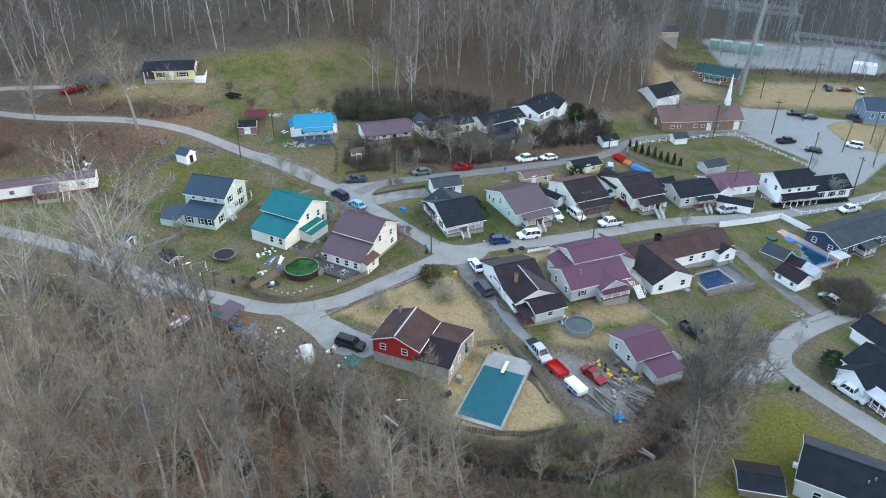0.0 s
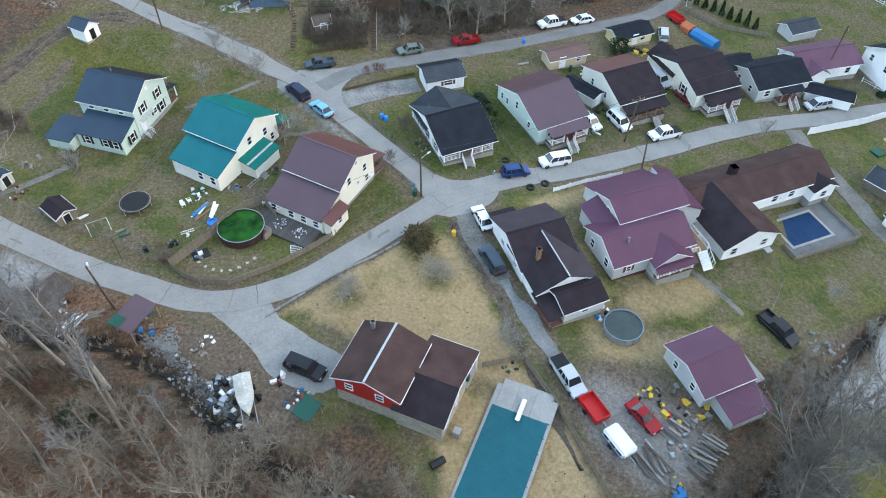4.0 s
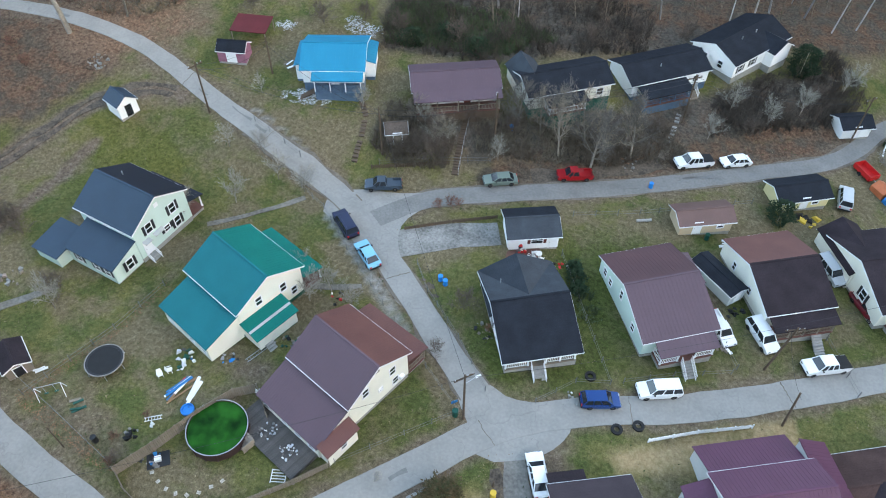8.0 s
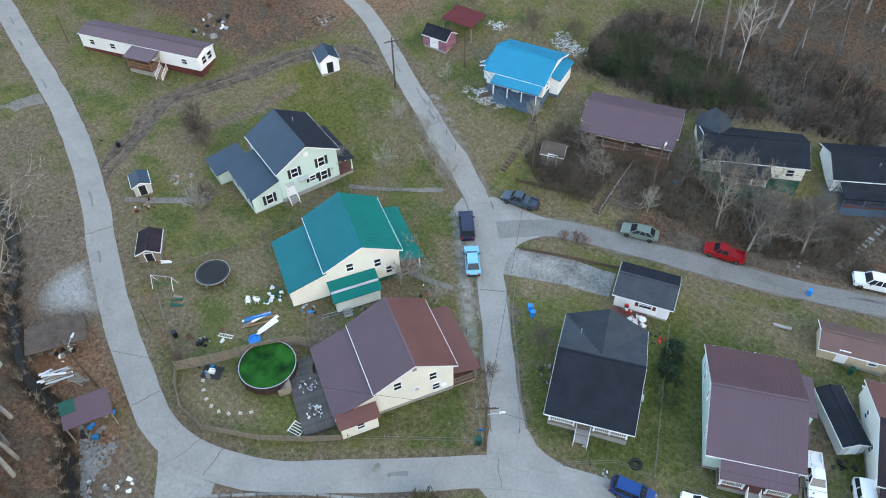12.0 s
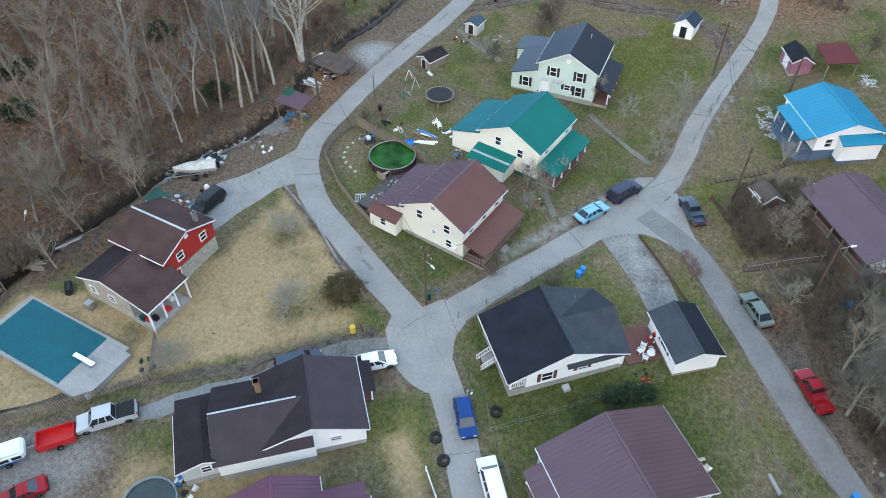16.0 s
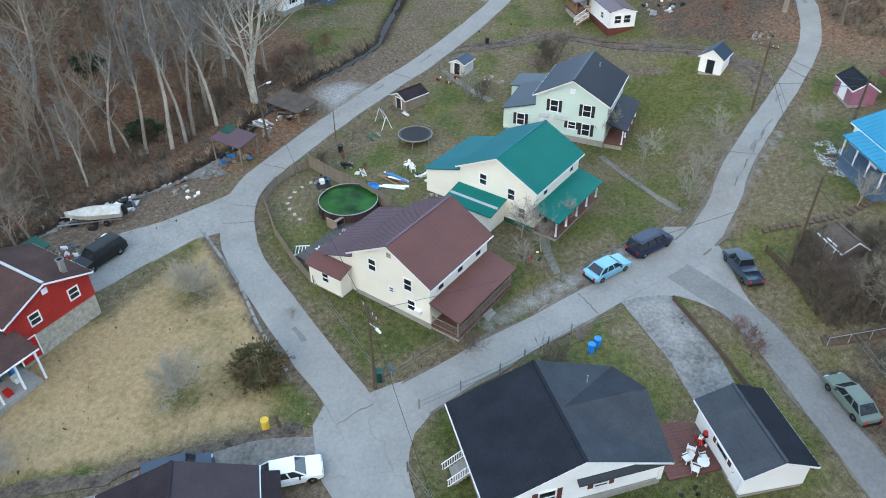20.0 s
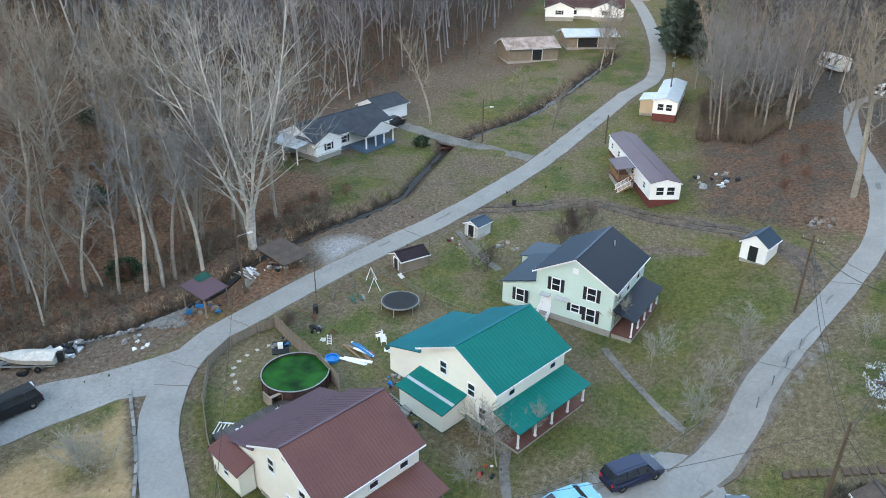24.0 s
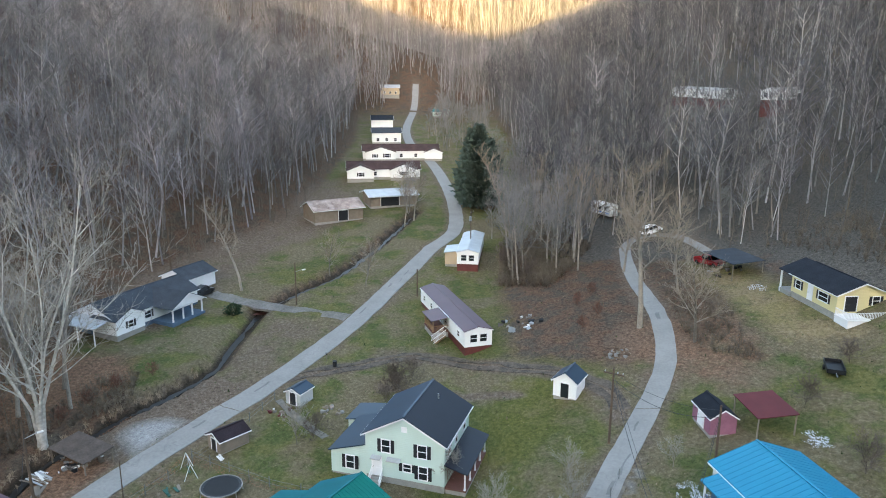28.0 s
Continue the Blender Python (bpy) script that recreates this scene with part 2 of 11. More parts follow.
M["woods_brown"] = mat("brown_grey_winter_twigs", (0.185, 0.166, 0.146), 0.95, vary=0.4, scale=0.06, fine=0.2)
M["woods_trunk"] = mat("winter_woods_bark", (0.268, 0.256, 0.244), 0.95, vary=0.35, scale=0.12, fine=0.8)
for key in ("woods", "woods_shaded", "woods_brown", "woods_trunk"):
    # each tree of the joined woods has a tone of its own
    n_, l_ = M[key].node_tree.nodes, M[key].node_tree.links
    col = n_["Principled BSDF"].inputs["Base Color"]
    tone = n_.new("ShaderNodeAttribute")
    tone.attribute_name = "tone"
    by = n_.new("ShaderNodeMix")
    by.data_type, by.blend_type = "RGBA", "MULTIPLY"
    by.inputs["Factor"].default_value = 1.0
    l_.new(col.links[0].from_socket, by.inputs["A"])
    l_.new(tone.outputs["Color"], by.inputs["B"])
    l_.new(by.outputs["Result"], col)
M["thicket"] = mat("dark_winter_thicket", (0.135, 0.102, 0.083), 0.95, vary=0.4, scale=0.15, fine=1.5, tint=(0.15, 0.125, 0.09))
M["pale_brush"] = mat("pale_brown_creek_brush", (0.2, 0.155, 0.115), 0.95, vary=0.4, scale=0.15, fine=1.5, tint=(0.25, 0.19, 0.13))
M["dark_thicket"] = mat("dark_leafless_thicket", (0.07, 0.056, 0.046), 0.95, vary=0.4, scale=0.15, fine=1.5)
M["ivy"] = mat("dark_green_thicket_leaves", (0.045, 0.074, 0.026), 0.8, vary=0.5, scale=0.4, fine=3, tint=(0.066, 0.088, 0.04))
M["shrub"] = mat("brown_bare_shrub", (0.11, 0.086, 0.07), 0.95, vary=0.3, rand=0.2)
M["redshrub"] = mat("reddish_bare_shrub", (0.17, 0.085, 0.06), 0.95, vary=0.3, rand=0.15)
M["evergreen"] = mat("dark_evergreen_needles", (0.026, 0.05, 0.024), 0.9, vary=0.45, scale=1.5, fine=6, rand=0.2)
M["pine"] = mat("dull_green_pine_needles", (0.07, 0.1, 0.082), 0.9, vary=0.45, scale=0.8, fine=3)
M["cedar"] = mat("olive_cedar_needles", (0.048, 0.07, 0.022), 0.9, vary=0.35, scale=0.5, fine=3, tint=(0.12, 0.075, 0.042), rand=0.1)
M["rock"] = mat("grey_rubble_rock", (0.2, 0.2, 0.19), 0.9, vary=0.3, scale=1.5, bump=0.02, rand=0.25)
M["junk"] = mat("mixed_dull_scrap", (0.16, 0.15, 0.14), 0.7, vary=0.4, scale=1.0, rand=0.5)


# ---- mesh helpers ----
def smooth01(a, b, v):
    t = np.clip((v - a) / (b - a), 0, 1)
    return t * t * (3 - 2 * t)


def mesh_of(name, bm, smooth=False):
    me = bpy.data.meshes.new(name)
    bm.normal_update()
    bm.to_mesh(me)
    bm.free()
    if smooth:
        me.shade_smooth()
    return me


def part(name, bm, material, parent, label="", m=None, smooth=False):
    """One mesh object under a thing or a part; bm may be a bmesh or a mesh to share."""
    me = bm if isinstance(bm, bpy.types.Mesh) else mesh_of(name, bm, smooth)
    if not me.materials:
        me.materials.append(M[material])
    ob = new(name, me)
    ob.parent = parent
    if m is not None:
        ob.matrix_basis = m
    if label:
        ob["label"] = label
    return ob


def thing(name, x, y, z, yaw=0, label="", category="", group=""):
    ob = new(name)
    ob.empty_display_size = 0.3
    ob.matrix_basis = pose(x, y, z, 0, 0, yaw)
    return tagged(ob, label, category, group)


def solo(name, bm, material, m, label, category, group="", kind="", smooth=False):
    ob = new(name, bm if isinstance(bm, bpy.types.Mesh) else mesh_of(name, bm, smooth))
    if not ob.data.materials:
        ob.data.materials.append(M[material])
    ob.matrix_basis = m
    return tagged(ob, label, category, group, kind)


def box(bm, x0, y0, z0, x1, y1, z1):
    x0, x1, y0, y1, z0, z1 = min(x0, x1), max(x0, x1), min(y0, y1), max(y0, y1), min(z0, z1), max(z0, z1)
    v = [bm.verts.new((x, y, z)) for z in (z0, z1) for x, y in ((x0, y0), (x1, y0), (x1, y1), (x0, y1))]
    for f in ((3, 2, 1, 0), (4, 5, 6, 7), (0, 1, 5, 4), (1, 2, 6, 5), (2, 3, 7, 6), (3, 0, 4, 7)):
        bm.faces.new([v[i] for i in f])
    return bm


def boxes(*dims):
    bm = bmesh.new()
    for d in dims:
        box(bm, *d)
    return bm


def slab(bm, a, b, c, d, th):
    """A plate of thickness th under the quad a b c d (counter-clockwise seen from above)."""
    top = [Vector(p) for p in (a, b, c, d)]
    v = [bm.verts.new(p) for p in top] + [bm.verts.new(p - Vector((0, 0, th))) for p in top]
    for f in ((0, 1, 2, 3), (7, 6, 5, 4), (1, 0, 4, 5), (2, 1, 5, 6), (3, 2, 6, 7), (0, 3, 7, 4)):
        bm.faces.new([v[i] for i in f])
    return bm


def bar(bm, p, q, r, sides=6, r2=None):
    """A round bar from p to q."""
    p, q = Vector(p), Vector(q)
    way = (q - p).normalized()
    u = way.orthogonal().normalized()
    w = way.cross(u)
    r2 = r if r2 is None else r2
    rings = [[bm.verts.new(c + (u * math.cos(a) + w * math.sin(a)) * rr) for a in [2 * math.pi * k / sides for k in range(sides)]] for c, rr in ((p, r), (q, r2))]
    for k in range(sides):
        j = (k + 1) % sides
        bm.faces.new((rings[0][k], rings[0][j], rings[1][j], rings[1][k]))
    bm.faces.new(rings[0][::-1])
    bm.faces.new(rings[1])
    return bm


def disc(bm, x, y, z, r, sides=32):
    bm.faces.new([bm.verts.new((x + r * math.cos(2 * math.pi * k / sides), y + r * math.sin(2 * math.pi * k / sides), z)) for k in range(sides)])
    return bm


def ring(bm, r0, r1, z0, z1, sides=32):
    """A hollow round wall."""
    c = [(math.cos(2 * math.pi * k / sides), math.sin(2 * math.pi * k / sides)) for k in range(sides)]
    loops = [[bm.verts.new((a * r, b * r, z)) for a, b in c] for r, z in ((r1, z0), (r1, z1), (r0, z1), (r0, z0))]
    for i in range(4):
        p, q = loops[i], loops[(i + 1) % 4]
        for k in range(sides):
            j = (k + 1) % sides
            bm.faces.new((p[k], p[j], q[j], q[k]))
    return bm


def prism(bm, outline, x0, x1):
    """An outline in (y, z) drawn out along x."""
    a = [bm.verts.new((x0, y, z)) for y, z in outline]
    b = [bm.verts.new((x1, y, z)) for y, z in outline]
    n = len(outline)
    for k in range(n):
        j = (k + 1) % n
        bm.faces.new((a[k], a[j], b[j], b[k]))
    bm.faces.new(a[::-1])
    bm.faces.new(b)
    bmesh.ops.recalc_face_normals(bm, faces=bm.faces)
    return bm


# ---- the lie of the land ----
BASE = ((-900, 46), (-420, 26), (-260, 15), (-140, 5.5), (-90, 2.6), (-70, 2.0), (-50, 0.6), (-20, 0.4), (0, 0), (18, -1.3), (37, -3.2), (64, -6.5), (95, -8.3), (160, -9), (400, -9))
NORTH = ((-600, 138), (-420, 146), (-260, 156), (-160, 154), (-110, 146), (-80, 138), (-46, 139), (-18, 149), (6, 159), (28, 169.5), (52, 185), (70, 215), (85, 262), (105, 308), (140, 330), (400, 380))
SOUTH = ((-600, 60), (-420, 80), (-260, 98), (-150, 99), (-110, 84), (-68, 82), (-53, 93), (-40, 88), (-25, 79), (-10, 70), (8, 62), (25, 40), (45, 10), (70, -60), (140, -200), (400, -400))
CREEK = ((-160, 128), (-126, 120), (-110, 115), (-101, 109.5), (-92, 105.6), (-79, 105), (-70, 105), (-62, 101.5), (-56, 97.5), (-46, 93.8), (-38, 93.5), (-29, 89), (-22, 82), (-14, 77.5), (-4, 71.8), (6, 66.5), (18, 65.5), (30, 71), (40, 81), (48, 91), (56, 98.5), (64, 103))


def spread(v, knots, w):
    xs, ys = [k[0] for k in knots], [k[1] for k in knots]
    return sum(np.interp(v + w * k, xs, ys) for k in (-1, -0.5, 0, 0.5, 1)) / 5


def hills(x, y):
    """Height of the smooth land, without the creek's bed."""
    x, y = np.asarray(x, float), np.asarray(y, float)
    z = spread(x, BASE, 10)
    d = np.maximum(y - spread(x, NORTH, 8), 0)
    e = smooth01(-50, -28, x)
    bank = np.minimum(d, 14) * 0.33 + np.clip(d - 14, 0, 30) * 0.1
    bank = bank * np.interp(x, (-50, -30, -13, 2, 15, 29, 45), (1, 0.92, 0.8, 0.78, 0.45, 0.62, 0.7))
    z = z + (bank * e + np.minimum(d, 60) * 0.19 * (1 - e)) * np.minimum(1, d / 6)
    k = np.maximum(d - 8 - 36 * smooth01(-190, -120, x) * (1 - smooth01(60, 95, x)), 0)
    k = 0.5 * k * k / (k + 25)
    z = z + 190 * (1 - np.exp(-k / 190))
    d = np.maximum(spread(x, SOUTH, 8) - y, 0)
    k = 0.46 * d * d / (d + 16)
    z = z + 190 * (1 - np.exp(-k / 190)) * (1 - smooth01(60, 160, x))
    gate = np.minimum(39 + 0.3 * np.abs(y - 164), 150)
    z = z + np.maximum(gate - z, 0) * smooth01(345, 460, -x) * (1 - smooth01(490, 560, -x))
    # last term: unseen east ridge, added to keep the low sun off the valley
    z = z + 0.42 * np.maximum(-x - 540, 0) * (1 - smooth01(900, 1300, -x)) + 258 * smooth01(190, 520, x - 0.25 * np.maximum(y - 150, 0))
    return z


def near_line(x, y, line):
    """Distance from points to a polyline."""
    best = np.full(np.shape(x), 1e9)
    for (ax, ay), (bx, by) in zip(line[:-1], line[1:]):
        vx, vy = bx - ax, by - ay
        t = np.clip(((x - ax) * vx + (y - ay) * vy) / (vx * vx + vy * vy), 0, 1)
        best = np.minimum(best, np.hypot(x - ax - t * vx, y - ay - t * vy))
    return best


def bed(x, y):
    return -1.4 * (1 - smooth01(0.5, 2.4, near_line(x, y, CREEK)))


def ground(x, y):
    return float(hills(x, y) + bed(np.float64(x), np.float64(y)))


def inside(x, y, poly, soft=1.0):
    """1 inside a polygon, 0 outside, softened at the edge."""
    odd = np.zeros(np.shape(x), bool)
    for (ax, ay), (bx, by) in zip(poly, poly[1:] + poly[:1]):
        cut = (ay > y) != (by > y)
        odd ^= cut & (x < (bx - ax) * (y - ay) / (by - ay + 1e-12) + ax)
    edge = near_line(x, y, list(poly) + [poly[0]])
    return np.clip(0.5 + np.where(odd, edge, -edge) / (2 * soft), 0, 1)

# ---- ground, roads, creek ----
MAIN = [(-392, 114), (-363, 115), (-300, 115.5), (-262, 119), (-238, 125), (-210, 131.5), (-172.7, 137), (-143, 138.2), (-127, 133.2), (-118, 130.9), (-102.5, 126.8), (-86.6, 122.6), (-75, 118.8), (-63.6, 114.1), (-53.6, 109), (-43.5, 104.4), (-35, 101.3), (-28.5, 99.4), (-22.5, 99.8), (-16, 102.8), (-10, 107.7), (-4, 113), (2.5, 118.6), (10.9, 122.6), (18.7, 125), (27, 128.3), (36.3, 132.7), (46.4, 137.8), (56.7, 142), (67.3, 145), (83.5, 149.8), (100, 156.3), (130, 168), (190, 190)]
LINK = [(1.5, 119.5), (-5, 126.2), (-9.6, 131.4), (-14.5, 136.8), (-19.3, 142.2), (-23.6, 146.2), (-28.4, 149), (-33.6, 151), (-40.8, 154.6), (-47.6, 158.2), (-55.9, 162.6), (-63.9, 165.8), (-77, 168), (-96, 168.8), (-113.6, 171.5), (-119, 176.5), (-114.5, 182), (-98, 184)]
UPPER = [(-19.5, 142.5), (-12.6, 148.6), (-2.5, 152.5), (8.6, 156.5), (20, 161.7), (32, 168), (40.7, 172.8), (46.4, 178), (52, 185.5), (60, 192), (75, 198), (92, 201)]
EAST = [(140, 128), (110, 120), (87, 114), (76, 108.8), (66.1, 103.2), (60, 98.2), (57.3, 93.2), (59.0, 88.4), (63, 82.6), (67.2, 76.9), (82, 55)]
LANE = [(4.5, 118), (5.4, 112), (9.2, 103.8), (12.1, 98.2), (14.8, 92.4), (16.8, 87)]
LANE_DITCH = [(2.9, 114), (4.5, 110), (6.4, 105.6), (8.8, 100.2), (11.0, 93.8), (13.5, 85.9), (16.1, 78.4)]
SIDE_LANE = [(60.5, 141), (61.5, 134), (63.5, 128.9), (67, 116.7), (72, 106)]
BRIDGE_DRIVE = [(-88, 121), (-90.5, 113), (-93, 105.5), (-98, 95)]
RED_DRIVE = [(-24.5, 99), (-18.6, 94.6), (-11, 88.5)]
PAVED_DRIVE = [(-15.5, 139.6), (-8.8, 142.8), (-2.4, 145)]
RUTS = [(-65, 114.5), (-68.4, 121.3), (-70.2, 125.8), (-73.1, 131.4), (-72.5, 136.3), (-69.7, 142), (-66.3, 147.3), (-62.6, 153.6), (-56, 157.6), (-51, 157)]
RED_LOT = [(-19.5, 97.5), (-6.2, 109.8), (2.5, 111), (6, 103), (10, 92.7), (17.5, 80), (18.8, 75.5), (8.5, 70.5), (2, 73.5), (1, 80), (-6, 94)]
ASPHALT_LOT = [(72, 198), (88, 212), (97, 224), (113, 222), (122, 215), (150, 212), (190, 200), (185, 185), (150, 186), (126, 184), (110, 168), (98, 160), (94, 166), (102, 182), (92, 198)]
JUNK_LOT = [(-44, 96), (-36, 92), (-27, 86), (-18, 79), (-12, 80), (-13, 86), (-22, 95), (-30, 97)]
SCRAP_YARD = [(14, 88), (17, 78), (24, 72), (33, 76), (33, 88), (26, 92), (19, 93)]
FIELD = [(-66, 197), (-48, 202), (-30, 216), (-13, 218), (-12, 202), (-27, 192), (-44, 183), (-58, 180)]


def lines(core0, core1, step, far0, far1):
    mid = np.arange(core0, core1 + 0.01, step)
    def out(a, b):
        v, s, r = a, step, []
        while abs(v - b) > 1e-6:
            s *= 1.16
            v = v + min(s, 9 if abs(v) < 640 else 60) * (1 if b > a else -1)
            if (b - v) * (b - a) <= 0:
                v = b
            r.append(v)
        return r
    return np.array(out(core0, far0)[::-1] + list(mid) + out(core1, far1))


gx, gy = lines(-135, 120, 1.2, -1500, 1200), lines(45, 235, 1.2, -900, 1400)
X, Y = np.meshgrid(gx, gy)
rough = np.array([noise.noise((a * 0.13, b * 0.13, 3.0)) for a, b in zip(X.ravel(), Y.ravel())]).reshape(X.shape)
road_gap = np.minimum.reduce([near_line(X, Y, r) for r in (MAIN, LINK, UPPER, EAST, LANE)])
Z = hills(X, Y) + bed(X, Y) + rough * (0.12 + 0.5 * smooth01(0, 40, np.maximum(Y - 235, 60 - Y))) * smooth01(3, 7, road_gap)
rows_, cols_ = X.shape
idx = np.arange(rows_ * cols_).reshape(rows_, cols_)
quads = np.stack([idx[:-1, :-1], idx[:-1, 1:], idx[1:, 1:], idx[1:, :-1]], -1).reshape(-1, 4)
land = bpy.data.meshes.new("ground")
land.from_pydata(np.stack([X, Y, Z], -1).reshape(-1, 3), [], quads.tolist())
land.shade_smooth()

south_gap = spread(X, SOUTH, 8) - Y
north_gap = Y - spread(X, NORTH, 8)
leafy = smooth01(-3, 3, south_gap) * (1 - smooth01(12, 40, X))
north_edge = np.interp(X, [-400, -150, -110, -95, -55, -25, -12, 10, 40, 60, 110, 400], [4, 4, 14, 44, 56, 44, 22, 24, 20, 10, 6, 6])
leafy = np.maximum(leafy, smooth01(-4, 4, north_gap - north_edge) * (1 - inside(X, Y, FIELD, 4)))
leafy = np.maximum(leafy, inside(X, Y, [(-108, 146), (-70, 146), (-62, 160), (-66, 178), (-110, 178)], 3) * 0.9)
leafy = np.maximum(leafy, inside(X, Y, [(-5, 157.5), (12, 162), (45, 181), (46, 196), (20, 178), (-6, 162)], 2) * 1.0)
leafy = np.maximum(leafy, (1 - smooth01(1.2, 3.2, near_line(X, Y, CREEK))) * 0.8)
leafy = np.maximum(leafy, smooth01(-420, -240, -X) * 0 + smooth01(240, 420, -X))
leafy = np.maximum(leafy, inside(X, Y, [(-26, 173), (-7, 176), (12, 186), (12, 198), (-28, 190)], 2))
leafy = np.maximum(leafy, inside(X, Y, [(-20, 156), (-6, 158.5), (14, 163), (15, 168), (-7, 164.5), (-20, 162)], 1.5) * 1.0)
leafy = np.maximum(leafy, inside(X, Y, [(80, 255), (108, 262), (175, 250), (190, 262), (108, 268), (84, 275)], 3) * 0.85)
leafy = np.maximum(leafy, inside(X, Y, [(22, 66), (34, 64), (43, 73), (46, 81), (53, 90.5), (40, 94), (30, 84)], 3) * 0.9)
leafy = np.maximum(leafy, inside(X, Y, [(-22.5, 153), (-14, 155), (-12.5, 160), (-21, 161)], 2.6) * 0.6)
leafy = np.maximum(leafy, inside(X, Y, [(-10, 156), (-2, 157.5), (-2, 163), (-10, 162.5)], 1.2) * 0.8)
creek_y = np.interp(X, [c[0] for c in CREEK], [c[1] for c in CREEK])
leafy = np.maximum(leafy, smooth01(-0.5, 1.5, creek_y - Y) * smooth01(-78, -66, X) * (1 - smooth01(14, 26, X)) * (Y > 30))
leafy = np.maximum(leafy, (1 - smooth01(4.5, 6.5, near_line(X, Y, UPPER[2:9]))) * smooth01(0.2, 1.2, Y - np.interp(X, [u[0] for u in UPPER], [u[1] for u in UPPER])) * smooth01(-12, -4, X) * (X < 46))
leafy = np.maximum(leafy, inside(X, Y, [(-14, 80), (-8, 84.5), (-3.5, 81), (2, 73), (-3, 70.5), (-10, 75)], 1.2) * 0.8)
leafy = np.maximum(leafy, smooth01(-4, 4, Y - np.interp(X, [60, 85, 108, 140, 165, 178, 330], [262, 288, 312, 308, 293, 256, 248])) * smooth01(56, 66, X))
RANCH_BANK = [(-92, 92), (-88, 106), (-72, 104.5), (-63, 100.5), (-59.5, 97.5), (-66, 95), (-78, 91.5)]
leafy = leafy * (1 - 0.9 * inside(X, Y, RANCH_BANK, 1.5))
straw = inside(X, Y, RED_LOT, 1.2)
straw = np.maximum(straw, inside(X, Y, [(16, 112), (21, 111), (24, 96), (40, 99), (34, 92), (20, 92)], 1.5) * 0.75)
straw = np.maximum(straw, inside(X, Y, [(100, 226), (150, 224), (146, 250), (112, 250)], 5))
straw = np.maximum(straw, inside(X, Y, [(119, 208), (124, 212), (150, 214), (150, 186), (124, 188), (119, 196)], 2))
straw = np.maximum(straw, inside(X, Y, [(-90, 176), (-60, 178), (-58, 190), (-92, 186)], 4) * 0.45)
straw = np.maximum(straw, inside(X, Y, [(-92, 108), (-66, 107), (-60, 113), (-84, 120)], 3) * 0.22)

straw = np.maximum(straw, inside(X, Y, [(13, 119), (20, 121.6), (27, 126.2), (33, 128), (34, 124), (28, 121), (22, 118.5), (15, 116.6)], 1) * 0.85)
straw = np.maximum(straw, inside(X, Y, [(24, 104), (30, 106), (34, 112), (28, 114)], 1.5) * 0.7)
straw = np.maximum(straw, inside(X, Y, [(70, 234), (95, 232), (97, 262), (75, 262)], 5) * 0.8)
straw = np.maximum(straw, inside(X, Y, [(26, 98.5), (34, 100), (39, 104), (35, 107), (28, 106.5), (23.5, 102)], 1.5) * 0.7)
straw = np.maximum(straw, inside(X, Y, [(18.5, 92), (24, 91.5), (27.5, 96), (24, 100), (19, 98)], 1.5) * 0.68)
for px_, py_, r_ in ((-10, 100.5, 2.6), (1, 103.5, 2.2), (-16, 96.5, 2.4), (-13, 94, 2.0), (-1.5, 108, 2.6), (6, 88, 1.8)):
    straw = straw * (1 - 0.85 * np.exp(-((X - px_) ** 2 + (Y - py_) ** 2) / r_ ** 2))
dirt = np.maximum(inside(X, Y, JUNK_LOT, 2) * 1.0, (1 - smooth01(0.8, 2.8, near_line(X, Y, RUTS))) * 0.85)
dirt = np.maximum(dirt, inside(X, Y, [(-76, 127), (-70, 127), (-70, 134), (-75, 134)], 2) * 0.75)
dirt = np.maximum(dirt, inside(X, Y, [(-68, 103), (-58, 98), (-46, 95.5), (-34, 94), (-34, 99), (-46, 103.5), (-64, 112)], 1.5) * 1.0)
dirt = np.maximum(dirt, (1 - smooth01(0.5, 1.5, near_line(X, Y, [(-19.6, 97.6), (-12.8, 103.6), (-7, 107.9), (-2, 112)]))) * 0.9)
dirt = np.maximum(dirt, (1 - smooth01(0.4, 1.7, near_line(X, Y, [(-63.6, 129), (-62.7, 136), (-61.4, 140.7), (-59.6, 146.5)]))) * 0.85)
dirt = np.maximum(dirt, (1 - smooth01(1.2, 2.2, near_line(X, Y, LANE[:3]))) * 0.95)
dirt = np.maximum(dirt, inside(X, Y, SCRAP_YARD, 2) * 0.9)
dirt = np.maximum(dirt, inside(X, Y, [(-90, 107.5), (-66, 106.5), (-55, 106), (-60, 111.5), (-84, 118.5)], 2) * 0.62)
dirt = np.maximum(dirt, inside(X, Y, [(-45, 108), (-40, 105.5), (-33.5, 104.5), (-32, 108), (-36, 111), (-44, 112)], 1.5) * 0.6)
dirt = np.maximum(dirt, inside(X, Y, [(-32, 119), (-26, 116.5), (-21, 118), (-24, 122), (-30, 123)], 1.5) * 0.55)
shoulder = np.minimum.reduce([near_line(X, Y, MAIN) - 1.7, near_line(X, Y, LINK) - 1.7, near_line(X, Y, UPPER) - 1.5, near_line(X, Y, EAST) - 2.0, near_line(X, Y, LANE) - 1.4])
dirt = np.maximum(dirt, (1 - smooth01(0.1, 2.0, shoulder)) * 0.62)
dirt = np.maximum(dirt, inside(X, Y, [(-81, 178), (-57, 181), (-60, 170), (-75, 171)], 3) * 0.55)
dirt = np.maximum(dirt, inside(X, Y, [(2.6, 118.5), (8.6, 120.6), (11.5, 113.5), (6.5, 108)], 1) * 0.7)
dirt = np.maximum(dirt, inside(X, Y, [(-76, 163), (-66, 158), (-57, 165), (-51, 172), (-58, 178), (-74, 178)], 3) * 0.7)
